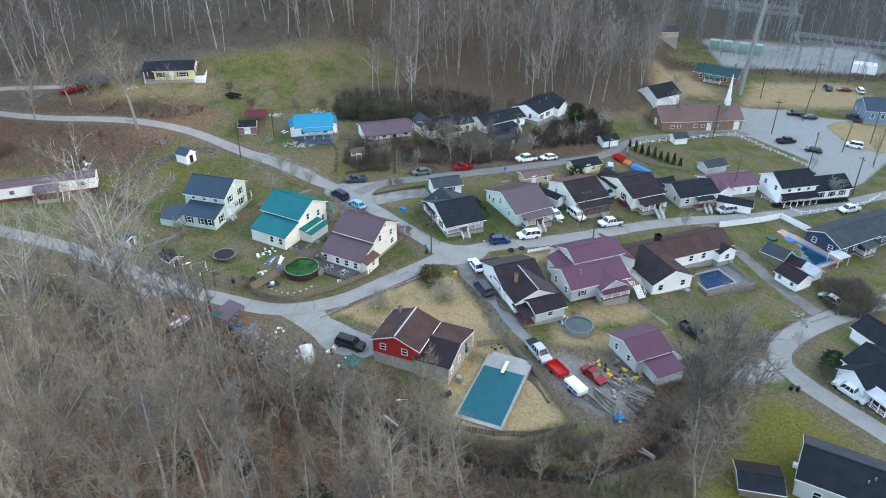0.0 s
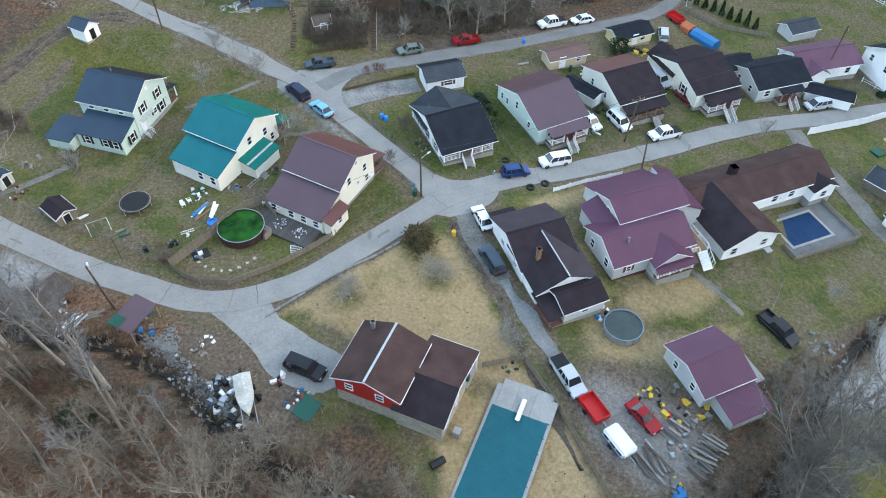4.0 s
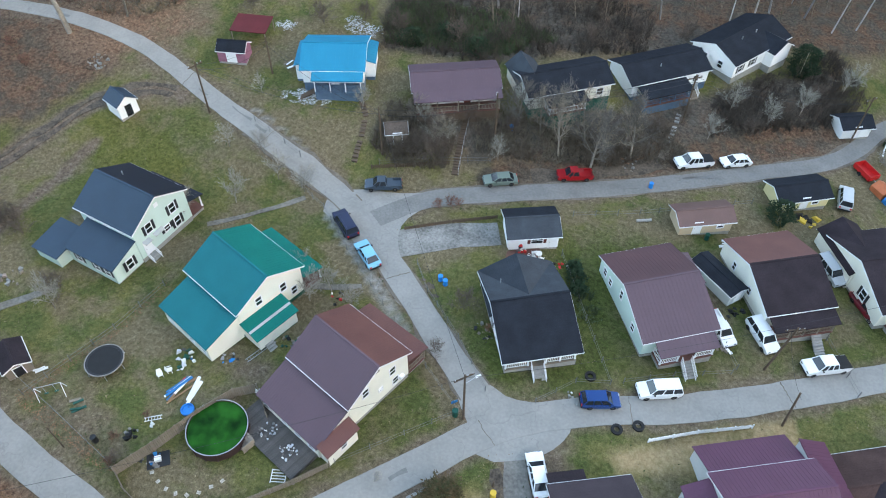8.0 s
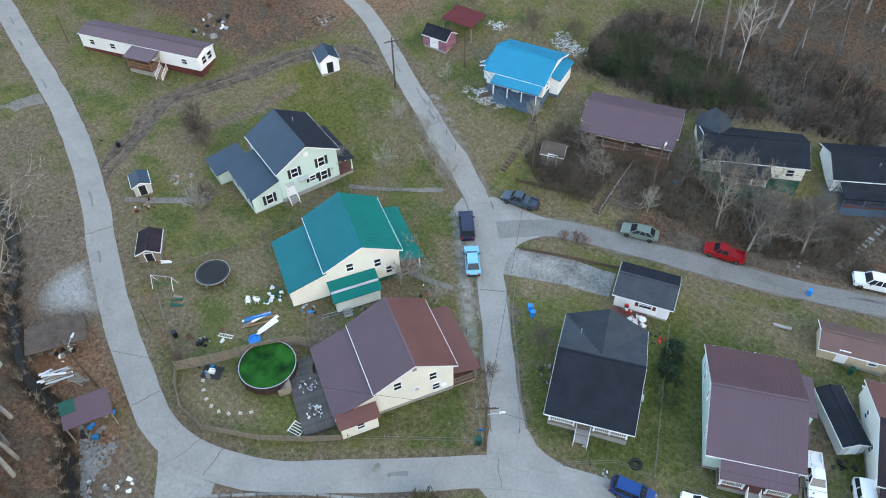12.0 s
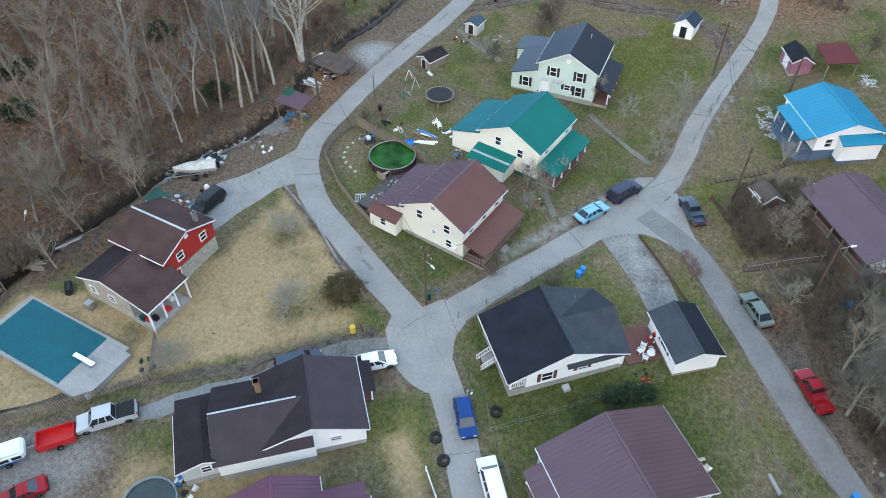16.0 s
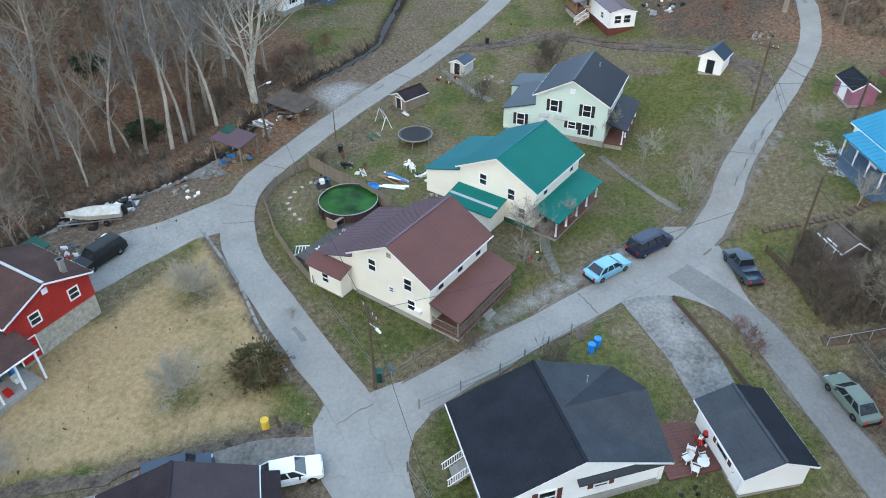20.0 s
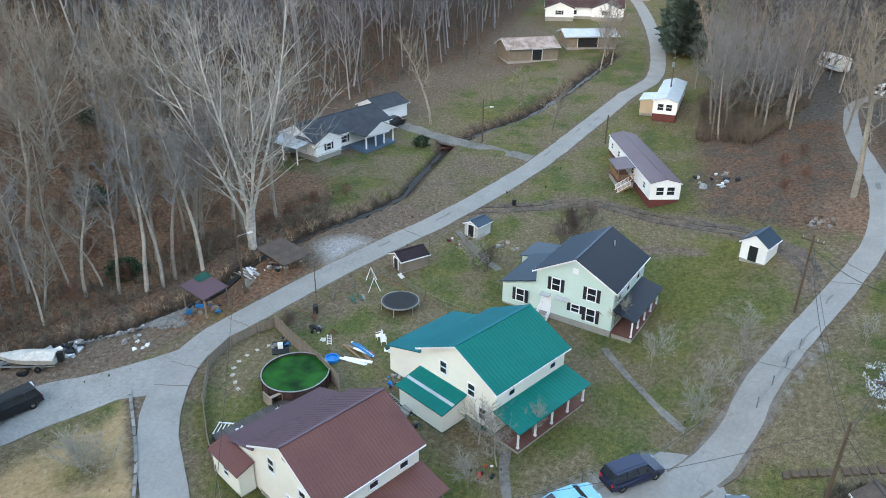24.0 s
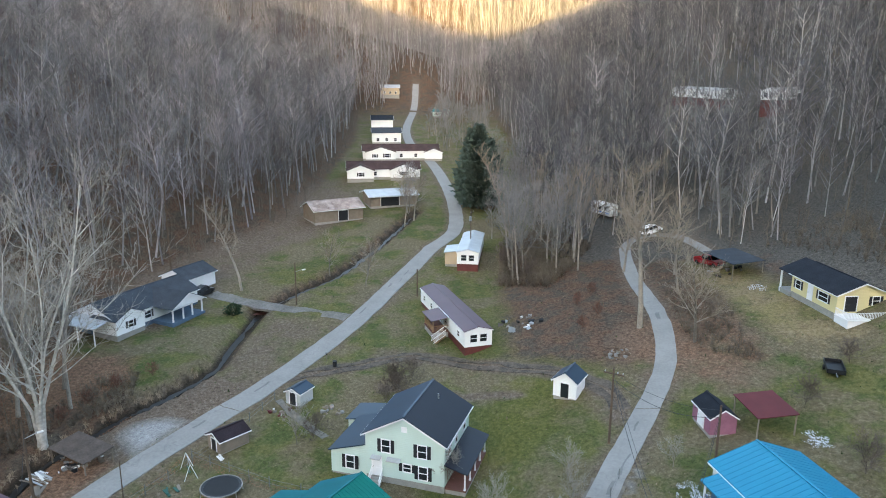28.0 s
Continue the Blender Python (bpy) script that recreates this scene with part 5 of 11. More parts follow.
# green-roofed two-storey house
h = House("cream two-storey house with teal green metal roof", -29.0, 128.4, -28.7, 9.0, 8.8, 4.9, 2.2, "cream", "green_roof", ribs=0.4, base_h=0.6, base="green_trim", roof2="green_ribbed")
h.window("E", -1.6, 3.5, 0.75, 1.15)
h.window("E", 1.7, 2.9, 0.75, 1.15)
h.windows("E", [3.0], 1.2, 0.7, 1.1)
h.lean("E", -4.3, 1.0, 2.7, 2.75, 2.15, "green_ribbed", wall="cream", ribs=0.5, base="green_trim")
part("clear_roof_panel", slab(bmesh.new(), (6.25, -4.5, 2.43), (6.25, 1.2, 2.43), (5.95, 1.2, 2.49), (5.95, -4.5, 2.49), 0.02), "white_roof", h.o, "pale clear roof sheet")
h.lean("S", -3.9, 4.4, 4.4, 4.3, 2.85, wall="cream", base="green_trim")
h.windows("S", [-3, 0, 3], 4.25, 0.75, 0.45)
h.windows("S", [1.2, 3.4], 1.1, 0.8, 1.2, out=4.4)
h.door("S", -2.6, 0.5, out=4.4)
h.lean("N", -4.4, 4.6, 2.6, 3.0, 2.35, "green_ribbed", posts=5, deck=0.5)
h.windows("N", [-2.8, 2.6], 3.5, 0.7, 1.1)
h.windows("N", [-3, 3.2], 1.2, 0.8, 1.2)
h.door("N", 0.2, 0.5)
h.steps("E", -3.2, 0.6, 1.0, out=2.7, rail=False)

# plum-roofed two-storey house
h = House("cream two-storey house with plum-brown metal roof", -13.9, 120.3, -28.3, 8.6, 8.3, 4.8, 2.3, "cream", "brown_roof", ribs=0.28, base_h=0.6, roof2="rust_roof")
h.window("E", -1.9, 3.6, 0.75, 1.15)
h.window("E", 1.9, 3.2, 0.75, 1.15)
h.window("E", 2.2, 1.2, 0.75, 1.0)
h.window("E", 0.1, 2.2, 0.45, 0.45)
h.gable_vent("E", 0, 6.0, 0.22, "block")
h.lean("S", -4.5, 4.2, 4.4, 4.2, 2.5, wall="cream")
h.windows("S", [-3.6, -0.8, 1.2, 3.2], 0.9, 0.8, 1.1, out=4.4)
h.windows("S", [-2.4, 0.4, 2.6], 4.1, 0.8, 0.55)
h.lean("E", -8.4, -4.6, 1.3, 2.9, 2.35, "rust_roof", wall="cream")
h.window("E", -6.4, 1.1, 0.7, 0.9, out=1.3)
h.lean("N", -4.2, 4.2, 2.8, 3.0, 2.3, "rust_roof", posts=4, deck=0.4, rail=True, post_mat="wood")
h.windows("N", [-2.8, 0, 2.8], 3.4, 0.75, 1.1)
h.door("N", -1, 0.5)
h.steps("N", 0, 0.4, 1.2, out=2.8, rail=False)
part("ac_unit", boxes((-0.3, 0, 0, 0.3, 0.35, 0.4)), "trim", h.o, m=h.at("E", 3.0, 1.3))

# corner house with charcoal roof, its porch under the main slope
# back slopes take weathered grey; their light is in the tone too
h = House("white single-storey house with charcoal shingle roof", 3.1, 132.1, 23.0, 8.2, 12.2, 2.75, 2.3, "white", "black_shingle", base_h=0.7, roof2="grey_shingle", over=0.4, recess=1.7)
h.windows("E", [-2.2], 1.15, 1.1, 1.2, True, shutter_mat="skirt")
h.windows("E", [1.6], 1.5, 0.9, 0.55, True, shutter_mat="skirt")
h.windows("W", [-3, 0.2, 2.6, 4.4], 1.15, 0.85, 1.2, True)
h.windows("N", [-2.5, 2.3], 1.2, 0.9, 1.1)
h.cross(0.0, 8.3, -0.2, 6.2, 2.75, 2.16, "white", "shaded_shingle", roof2="grey_shingle", wall_y0=5.9, over=0.36)
for u in (-3.9, -1.4, 0.6, 2.2, 3.9):
    part("porch_post", plain("porch_post", "corner_post", lambda: boxes((-0.06, -0.06, 0, 0.06, 0.06, 1.95), (-0.09, -0.09, 0, 0.09, 0.09, 0.14)), "trim"), "trim", h.o, m=pose(u, -5.95, 0.75))
for u0, u1 in ((-3.9, -1.4), (0.6, 2.2), (2.2, 3.9)):
    h.railing((u0, -5.95, 0.75), (u1, -5.95, 0.75))
for u in (-3.9, 3.9):
    h.railing((u, -4.45, 0.75), (u, -5.95, 0.75))
part("porch_deck", boxes((-4.0, -6.1, 0.57, 4.0, -4.42, 0.745)), "wood", h.o)
part("porch_skirt", boxes((-3.9, -6.0, h.low - 0.3, 3.9, -4.5, 0.565)), "white", h.o)
h.windows("S", [-2.6, 2.4], 1.1, 1.2, 1.2, True, out=-1.7, shutter_mat="skirt")
h.door("S", -0.3, 0.75, h=1.9, out=-1.7)
h.steps("S", -0.4, 0.75, 1.4)
part("roof_patch", slab(bmesh.new(), (2.0, -6.5, 2.655), (4.5, -6.5, 2.655), (4.5, -4.6, 3.372), (2.0, -4.6, 3.372), 0.02), "navy_dark", h.o, "darker replaced shingles")
h.vent(-2.5, 3.4, 0.06, 0.8)
part("heat_pump", boxes((4.5, -0.6, -0.9, 5.2, 0.1, 0.1), (4.55, -0.55, 0.1, 5.15, 0.05, 0.14)), "white_roof", h.o, "pale grey heat pump")

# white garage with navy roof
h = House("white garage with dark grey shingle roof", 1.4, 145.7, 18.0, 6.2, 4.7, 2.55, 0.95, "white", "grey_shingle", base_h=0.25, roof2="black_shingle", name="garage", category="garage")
h.window("S", 0.4, 1.2, 1.4, 0.9, True, shutter_mat="skirt")
h.door("S", 2.4, 0.25)
part("garage_door", boxes((-1.9, -0.02, 0.1, 1.9, 0.05, 2.1), *[(-1.85, 0.05, 0.2 + 0.48 * i, 1.85, 0.065, 0.6 + 0.48 * i) for i in range(4)]), "trim", h.o, m=h.at("W", 0, 0))

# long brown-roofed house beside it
# mauve south slope: sky sheen on the maroon metal, put into the colour
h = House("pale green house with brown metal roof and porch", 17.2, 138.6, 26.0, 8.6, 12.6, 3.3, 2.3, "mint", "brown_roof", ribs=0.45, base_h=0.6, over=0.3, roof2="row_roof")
h.windows("W", [-3.5, 3.2, 4.8], 1.6, 0.7, 1.0)
h.windows("W", [0.3], 2.6, 0.55, 1.3)
h.windows("E", [-2, 2], 1.6, 0.8, 1.1)
h.lean("E", 0.6, 5.0, 2.0, 3.0, 2.4, wall="mint")
h.lean("S", -2.9, 3.6, 1.9, 3.25, 2.6, posts=4, deck=0.8, rail=True, rail_gap=(-0.8, 1.2), ribs=0.6)
h.door("S", 0.4, 0.8)
h.window("S", -2, 1.3, 1.1, 1.1)
h.steps("S", 0.3, 0.8, 1.2, out=1.9)
h.windows("N", [-2, 2], 1.5, 0.8, 1.1)

# third in the row
h = House("cream house with dark brown shingle roof", 31.5, 146.0, 23.0, 8.2, 11.6, 3.4, 2.1, "cream", "plum_shingle", base_h=0.9, roof2="rust_roof", over=0.3)
h.windows("W", [-1.5, 2.5], 1.7, 0.6, 1.1)
h.windows("E", [-2.5, 2.5], 1.6, 0.8, 1.1)
h.lean("S", -3.8, 3.8, 2.0, 3.2, 2.6, posts=5, deck=0.8, rail=True, ribs=0, post_mat="wood", rail_gap=(1.0, 2.5))
h.door("S", 1.5, 0.9)
h.window("S", -1.5, 1.5, 1.1, 1.1)
h.steps("S", 1.7, 0.8, 1.2, out=2.0, rail=False)
s = House("narrow dark-roofed shed between houses", 24.8, 144.6, -47.0, 6.6, 2.6, 2.0, 0.45, "grey_wall", "black_shingle", base_h=0.2, name="shed", category="shed", over=0.15)
s.door("E", 0, 0.2, 0.9, 1.7)

# tan outbuilding near the upper lane
h = House("tan outbuilding with brown metal roof", 22.8, 154.3, 20.0, 7.0, 3.5, 2.3, 0.7, "tan_wall", "tan_roof", ribs=0, base_h=0.3, name="outbuilding", category="shed")
h.window("S", 1.9, 1.1, 0.8, 0.8)
h.door("S", -1.2, 0.3)
s = House("yellow shed with charcoal roof", 36.0, 163.7, 23.0, 7.2, 4.2, 2.2, 0.9, "yellow", "black_shingle", base_h=0.3, name="shed", category="shed")
s.windows("S", [-1.8, 1.6], 1.0, 0.9, 0.9)
s.door("S", 0, 0.3)

# cream house, white steps
h = House("cream house with dark plum roof and white porch", 45.2, 150.8, 22.0, 8.4, 12.4, 3.6, 2.2, "cream", "plum_shingle", base_h=0.9, over=0.3)
h.windows("W", [-2.6, 1.5], 1.7, 0.9, 1.4, True)
h.windows("E", [-2.6, 1.5], 1.7, 0.9, 1.4)
h.lean("S", -2.8, 3.6, 2.2, 3.2, 2.6, posts=5, deck=0.9, rail=True, ribs=0, rail_gap=(0.6, 1.6))
h.door("S", 1.0, 0.9)
h.window("S", -1.6, 1.5, 1.1, 1.2)
h.steps("S", 0.9, 0.9, 1.3, out=2.2)
h.cross(-2.0, 5.0, 0, 7.8, 3.2, 1.6, "cream", "plum_shingle")

# slate blue house with black roof
h = House("slate-grey house with charcoal roof and wooden steps", 59.6, 153.2, 17.0, 10.2, 8.0, 3.2, 1.7, "grey_wall", "black_shingle", base_h=0.8, over=0.3)
h.windows("S", [-3.2, 3], 1.4, 1.0, 1.1)
h.door("S", 0.8, 0.8)
h.windows("W", [-1.8, 1.6], 1.4, 0.8, 1.1)
h.lean("S", -1.2, 3.0, 1.6, 3.0, 2.6, posts=3, deck=0.8, post_mat="wood", ribs=0)
h.steps("S", 1.0, 0.8, 1.3, out=1.6, material="wood")
s = House("small dark-roofed blue shed", 54.0, 156.6, 17.0, 5.0, 4.2, 2.4, 1.1, "blue_wall", "black_shingle", base_h=0.3, name="shed", category="shed")
s.window("S", 0, 1.0, 0.8, 0.8)

# purple-roofed house further east
h = House("white house with burgundy metal roof", 71.2, 160.3, 14.0, 12.0, 7.6, 3.0, 1.5, "white", "purple_roof", ribs=0, base_h=0.6)
h.windows("S", [-4, -1.2, 3.6], 1.2, 0.9, 1.1)
h.door("S", 1.2, 0.6)
h.windows("E", [-1.6, 1.6], 1.2, 0.8, 1.0)
h.cross(-3.5, 3.6, 0, -5.2, 2.9, 1.0, "white", "purple_roof")
s = House("small open dark-roofed carport beside the road", 69.6, 150.2, -24.0, 7.6, 3.2, 2.2, 0.6, "white", "black_shingle", base_h=0.2, name="carport", category="carport")
s.door("E", 0, 0.2, 1.9, 1.8, "black_trim")
s = House("small white shed with grey roof", 71.5, 172.0, 20.0, 6.0, 4.0, 2.2, 0.9, "grey_wall", "grey_shingle", base_h=0.2, name="shed", category="shed")

# two-storey white house with dormer porch
h = House("white two-storey house with charcoal roof", 85.4, 158.6, 13.0, 9.4, 8.4, 5.0, 2.2, "white", "black_shingle", base_h=0.6)
h.windows("S", [-2.6, 0, 2.6], 3.7, 0.85, 1.1)
h.windows("S", [-3, 3.2], 1.2, 0.9, 1.2, True)
h.windows("W", [-2, 2], 3.4, 0.8, 1.1)
h.lean("S", -4.5, 4.6, 1.8, 3.3, 2.6, posts=6, deck=0.4, ribs=0)
h.door("S", 0, 0.5)
h = House("white house wing with charcoal roof", 95.6, 161.0, 13.0, 10.4, 7.0, 3.1, 2.0, "white", "black_shingle", base_h=0.5)
h.windows("S", [-3, 0, 3], 1.2, 0.9, 1.2, True)
h.windows("E", [-1.5, 1.5], 1.2, 0.8, 1.1)

# burgundy-roofed two-level house
h = House("white house with burgundy metal roof and white railed porch", 27.6, 110.2, 21.0, 11.6, 7.4, 3.5, 1.9, "grey_wall", "purple_roof", ribs=0.4, base_h=0.7, base="skirt")
h.windows("W", [-1.8, 1.8], 1.5, 0.8, 1.3)
h.windows("S", [-3.6], 1.6, 0.6, 0.9, True, shutter_mat="skirt")
h.cross(1.9, 5.0, 0, -5.2, 3.2, 1.5, "grey_wall", "purple_roof", wall_y0=-3.6)
h.lean("S", -0.6, 4.9, 2.4, 3.1, 2.6, posts=4, deck=1.3, rail=True)
# raised side deck with white rails and a white stair down to the path
part("side_deck", boxes((5.86, -3.9, 1.12, 8.7, 0.4, 1.3)), "new_wood", h.o, "pale wooden side deck")
for px_, py_ in ((6.0, -3.8), (8.6, -3.8), (8.6, -1.7), (8.6, 0.3)):
    part("deck_post", boxes((px_ - 0.07, py_ - 0.07, h.low - 0.4, px_ + 0.07, py_ + 0.07, 2.25)), "trim", h.o)
h.railing((8.6, -3.8, 1.3), (8.6, 0.3, 1.3))
h.railing((5.9, -3.8, 1.3), (7.0, -3.8, 1.3))
for k in range(8):
    zz = 1.12 - 0.19 * k
    part("step", boxes((7.05, -4.2 - 0.27 * k, zz - 0.1, 8.5, -3.9 - 0.27 * k, zz)), "trim", h.o)
for px_ in (7.05, 8.5):
    part("stair_rail", bar(bmesh.new(), (px_, -3.9, 2.15), (px_, -6.1, 0.75), 0.045, 5), "trim", h.o)
    for k in range(5):
        part("baluster", bar(bmesh.new(), (px_, -4.1 - 0.48 * k, 0.95 - 0.32 * k), (px_, -4.1 - 0.48 * k, 2.02 - 0.305 * k), 0.03, 4), "trim", h.o)
h.vent(-3.0, -1.6, 0.14, 1.0)
u = House("white upper storey with burgundy metal roof", 28.6, 115.6, 21.0, 10.0, 6.0, 5.1, 1.3, "grey_wall", "purple_roof", ribs=0.4, base_h=0.8, base="skirt", z=h.gz)
u.windows("S", [-1.6, 2.4], 3.9, 0.8, 0.7)
u.windows("W", [0], 3.6, 0.9, 1.0)
u.lean("W", -2.8, 2.8, 2.4, 4.4, 3.3, wall="grey_wall")
u.lean("N", -4.6, 4.6, 3.8, 4.6, 2.8, wall="grey_wall")
u.lean("E", -3.0, 5.4, 3.2, 4.6, 2.8, wall="grey_wall")

# long brown-roofed house with a pool terrace
h = House("long white house with dark brown shingle roof", 46.8, 123.7, 21.5, 23.6, 7.6, 3.2, 1.7, "white", "brown_shingle", base_h=0.6, roof2="brown_shingle")
h.cross(-7.4, 8.8, 0, -10.2, 3.2, 2.0, "white", "plum_shingle", windows=((-2.6, 1.4, 0.9, 1.1, False), (2.4, 1.4, 0.9, 1.1, False)), roof2="brown_shingle")
h.windows("S", [2, 5], 1.4, 0.9, 1.1)
h.door("S", 3.5, 0.6)
h.windows("N", [-7, -3, 1, 5], 1.4, 0.9, 1.1)
h.cross(9.8, 4.0, 0, -5.2, 2.7, 1.0, "white", "plum_shingle", windows=((0, 1.0, 0.9, 1.0, False),))
h.vent(-6.6, -2.4, 0.08, 0.5)
h.chimney(-3.2, 0.8, 6.0, "plum_shingle", 1.0)
part("ac_unit", boxes((-0.5, 0.3, -0.6, 0.5, 1.2, 0.4)), "steel", h.o, m=pose(-4.0, -11.5, 0))

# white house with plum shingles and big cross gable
h = House("white house with dark plum shingle roof and chimney", 13.5, 109.2, 20.0, 7.6, 9.6, 2.9, 1.9, "white", "plum_shingle", base_h=0.6, roof2="plum_lit")
h.cross(0.4, 8.0, 0, -8.7, 2.8, 1.85, "white", "plum_shingle", roof2="plum_lit", windows=((-2, 1.4, 0.8, 1.0, False),))
h.chimney(-1.6, -4.4, 5.6, w=0.5)
part("ridge_cap", boxes((0.32, -9.0, 4.7, 0.48, -1.0, 4.76)), "white_roof", h.o)
h.windows("W", [-2.8, 1.2], 1.5, 0.9, 0.7)
h.windows("E", [-1.6, 2.0], 1.6, 0.9, 0.55)
h.windows("N", [-2.0, 2.2], 1.2, 1.0, 1.1)
h.door("N", 0.2, 0.6)
h.lean("N", -3.6, -0.4, 1.4, 2.7, 2.3, "plum_shingle", posts=2, deck=0.4, ribs=0)
e = House("white rear annex with plum shingle roof", 18.0, 100.3, 23.0, 5.6, 4.4, 2.5, 0.8, "grey_wall", "plum_shingle", base_h=0.4, name="annex", category="house", z=h.gz)
e.windows("S", [0], 1.2, 0.9, 0.8)
e.windows("E", [0], 1.2, 0.8, 0.8)
e.lean("W", -2.2, 2.0, 2.0, 2.3, 2.0, "plum_shingle", posts=2, deck=0.3, post_mat="wood", ribs=0)

# red house with a stone wing whose north slope runs out over a porch
h = House("red-sided house with dark brown shingle roof", -5.0, 88.25, 67.4, 7.5, 7.6, 4.7, 1.5, "red_wall", "brown_shingle", base="stone", base_h=2.2, over=0.3, roof2="brown_shingle", ridge="white_roof")
for sd in ("E", "W"):
    h.windows(sd, [-1.5, 2.1], 3.1, 0.8, 0.95)
h.gable_vent("E", 0, 5.3, 0.25)
h.door("E", -2.9, 0.2, 1.6, 2.0, "plastic_red")
h.windows("N", [-2.4, 0.3, 2.4], 3.1, 0.8, 0.9)
bm = bmesh.new()
prism(bm, [(-4.0, -0.9), (2.9, -0.9), (2.9, 3.82), (0.05, 4.62), (-4.0, 3.22)], 0, 1)
part("wing_wall", bm, "stone", h.o, m=Matrix(((0, 1, 0, 0), (-5.3, 0, 0, -3.4), (0, 0, 1, 0), (0, 0, 0, 1))))
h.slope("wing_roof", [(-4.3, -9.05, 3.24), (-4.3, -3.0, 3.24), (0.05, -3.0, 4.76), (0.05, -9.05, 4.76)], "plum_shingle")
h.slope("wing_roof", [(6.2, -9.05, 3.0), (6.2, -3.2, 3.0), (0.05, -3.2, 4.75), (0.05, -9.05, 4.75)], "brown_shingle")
part("ridge_cap", boxes((-0.07, -9.05, 4.74, 0.17, -3.1, 4.8)), "brown_shingle", h.o)
for x0, x1, z0, z1 in ((-4.3, 0.05, 3.12, 4.64), (6.2, 0.05, 2.88, 4.63)):
    part("rake_trim", slab(bmesh.new(), (x0, -9.1, z0), (x0, -9.05, z0), (x1, -9.05, z1), (x1, -9.1, z1), 0.16), "trim", h.o)
part("gutter", boxes((6.2, -9.05, 2.84, 6.28, -3.2, 2.95)), "trim", h.o)
for u, z in ((-2.6, 1.2), (0.2, 1.2)):
    ob = part("window", window_mesh(0.8, 0.9)[0], "trim", h.o, m=pose(u, -8.72, z, 0, 0, 180))
    part("pane", window_mesh(0.8, 0.9)[1], "glass", ob)
h.chimney(3.0, 2.4, 6.6, "steel", 0.4)
for py in (-8.85, -7.0, -5.2, -3.5):
    part("porch_post", boxes((5.82, py - 0.08, -0.3, 5.98, py + 0.08, 2.9)), "trim", h.o)
part("porch_deck", boxes((2.92, -8.9, -0.7, 6.1, -3.85, 0.12)), "concrete", h.o)
part("porch_bench", boxes((3.0, -7.4, 0.12, 3.6, -5.6, 0.6)), "pool_cover", h.o, "teal porch bench")
for k, (bx, by, mt) in enumerate(((4.4, -8.3, "plastic_red"), (5.1, -7.8, "plastic_black"), (4.0, -8.5, "plastic_green"), (5.3, -6.2, "plastic_red"), (4.6, -5.0, "plastic_white"), (3.6, -4.6, "plastic_blue"))):
    part("porch_box", boxes((bx - 0.3, by - 0.25, 0.12, bx + 0.3, by + 0.25, 0.55 + 0.1 * (k % 3))), mt, h.o, "box stored on the porch")
part("ac_unit", boxes((-0.4, -0.4, -0.2, 0.4, 0.4, 0.7)), "steel", h.o, m=pose(-2.6, -9.9, 0))

# burgundy-roofed outbuilding by the scrap
h = House("white outbuilding with burgundy metal roof", 32.4, 91.2, 23.0, 6.4, 7.2, 3.0, 1.3, "grey_wall", "purple_roof", ribs=0.4, base_h=0.4, name="outbuilding", category="shed")
h.windows("W", [-1.6, 1.6], 1.3, 0.7, 1.1)
h.lean("S", -1.8, 3.1, 3.6, 2.6, 2.0, wall="grey_wall")
part("slab_floor", boxes((3.2, -3.4, -0.3, 6.4, 3.2, 0.1)), "concrete", h.o)

# hillside row
h = House("white house with bright blue metal roof", -30.7, 166.5, 12.0, 8.6, 8.4, 3.3, 1.5, "white", "blue_roof", ribs=0.6, base_h=1.0, base="blue_base")
h.lean("W", -2.2, 3.6, 1.3, 3.1, 2.6, wall="white", base="blue_base")
h.lean("E", -1.4, 3.6, 1.3, 3.1, 2.6, wall="white", base="blue_base")
part("porch_deck", boxes((-2.5, -6.2, 0.55, 4.2, -4.2, 0.75)), "blue_base", h.o)
part("porch_skirt", boxes((-2.4, -6.1, -1.6, 4.1, -4.2, 0.55)), "blue_base", h.o)
for px in (-2.4, -0.25, 1.9, 4.05):
    part("porch_post", boxes((px - 0.07, -6.1, 0.75, px + 0.07, -5.96, 2.75)), "trim", h.o)
for pa, pb in ((-2.4, -0.25), (-0.25, 1.9), (1.9, 4.05)):
    h.railing((pa, -6.03, 0.75), (pb, -6.03, 0.75), "blue_base")
h.slope("porch_roof", [(-2.8, -6.3, 2.75), (4.4, -6.3, 2.75), (4.4, -4.3, 3.2), (-2.8, -4.3, 3.2)], "blue_roof")
h.windows("S", [-2.6, 2.6], 1.5, 0.9, 1.1)
h.windows("E", [-2.6], 1.5, 0.8, 1.1)
h.door("S", 0.2, 0.75)
for i in range(7):
    part("step", boxes((-5.1 + 0.36 * i, -6.1, -0.75 + 0.2 * i, -4.7 + 0.36 * i, -4.9, -0.65 + 0.2 * i)), "pole_wood", h.o)
h = House("white house with brown metal roof on the bank", -13.2, 166.6, 19.0, 12.0, 6.0, 3.4, 0.9, "white", "brown_roof", ribs=0.4, base_h=0.9, base="skirt")
h.windows("S", [-3.5, -1.0, 4.4], 1.5, 0.9, 1.0)
h.door("S", 1.5, 0.9, material="skirt")
h.lean("S", -5.9, 5.9, 2.0, 3.42, 2.95, posts=5, deck=0.9, rail=True, post_mat="wood", base="pole_wood")
h.windows("E", [0], 1.5, 0.9, 1.0)
h = House("cream house with navy shingle roof and green porch", 1.7, 171.4, 29.0, 12.4, 6.4, 3.2, 1.3, "cream", "black_shingle", base_h=0.8, base="green_trim")
h.cross(-4.6, 4.0, 0, 5.2, 3.1, 1.6, "cream", "grey_shingle")
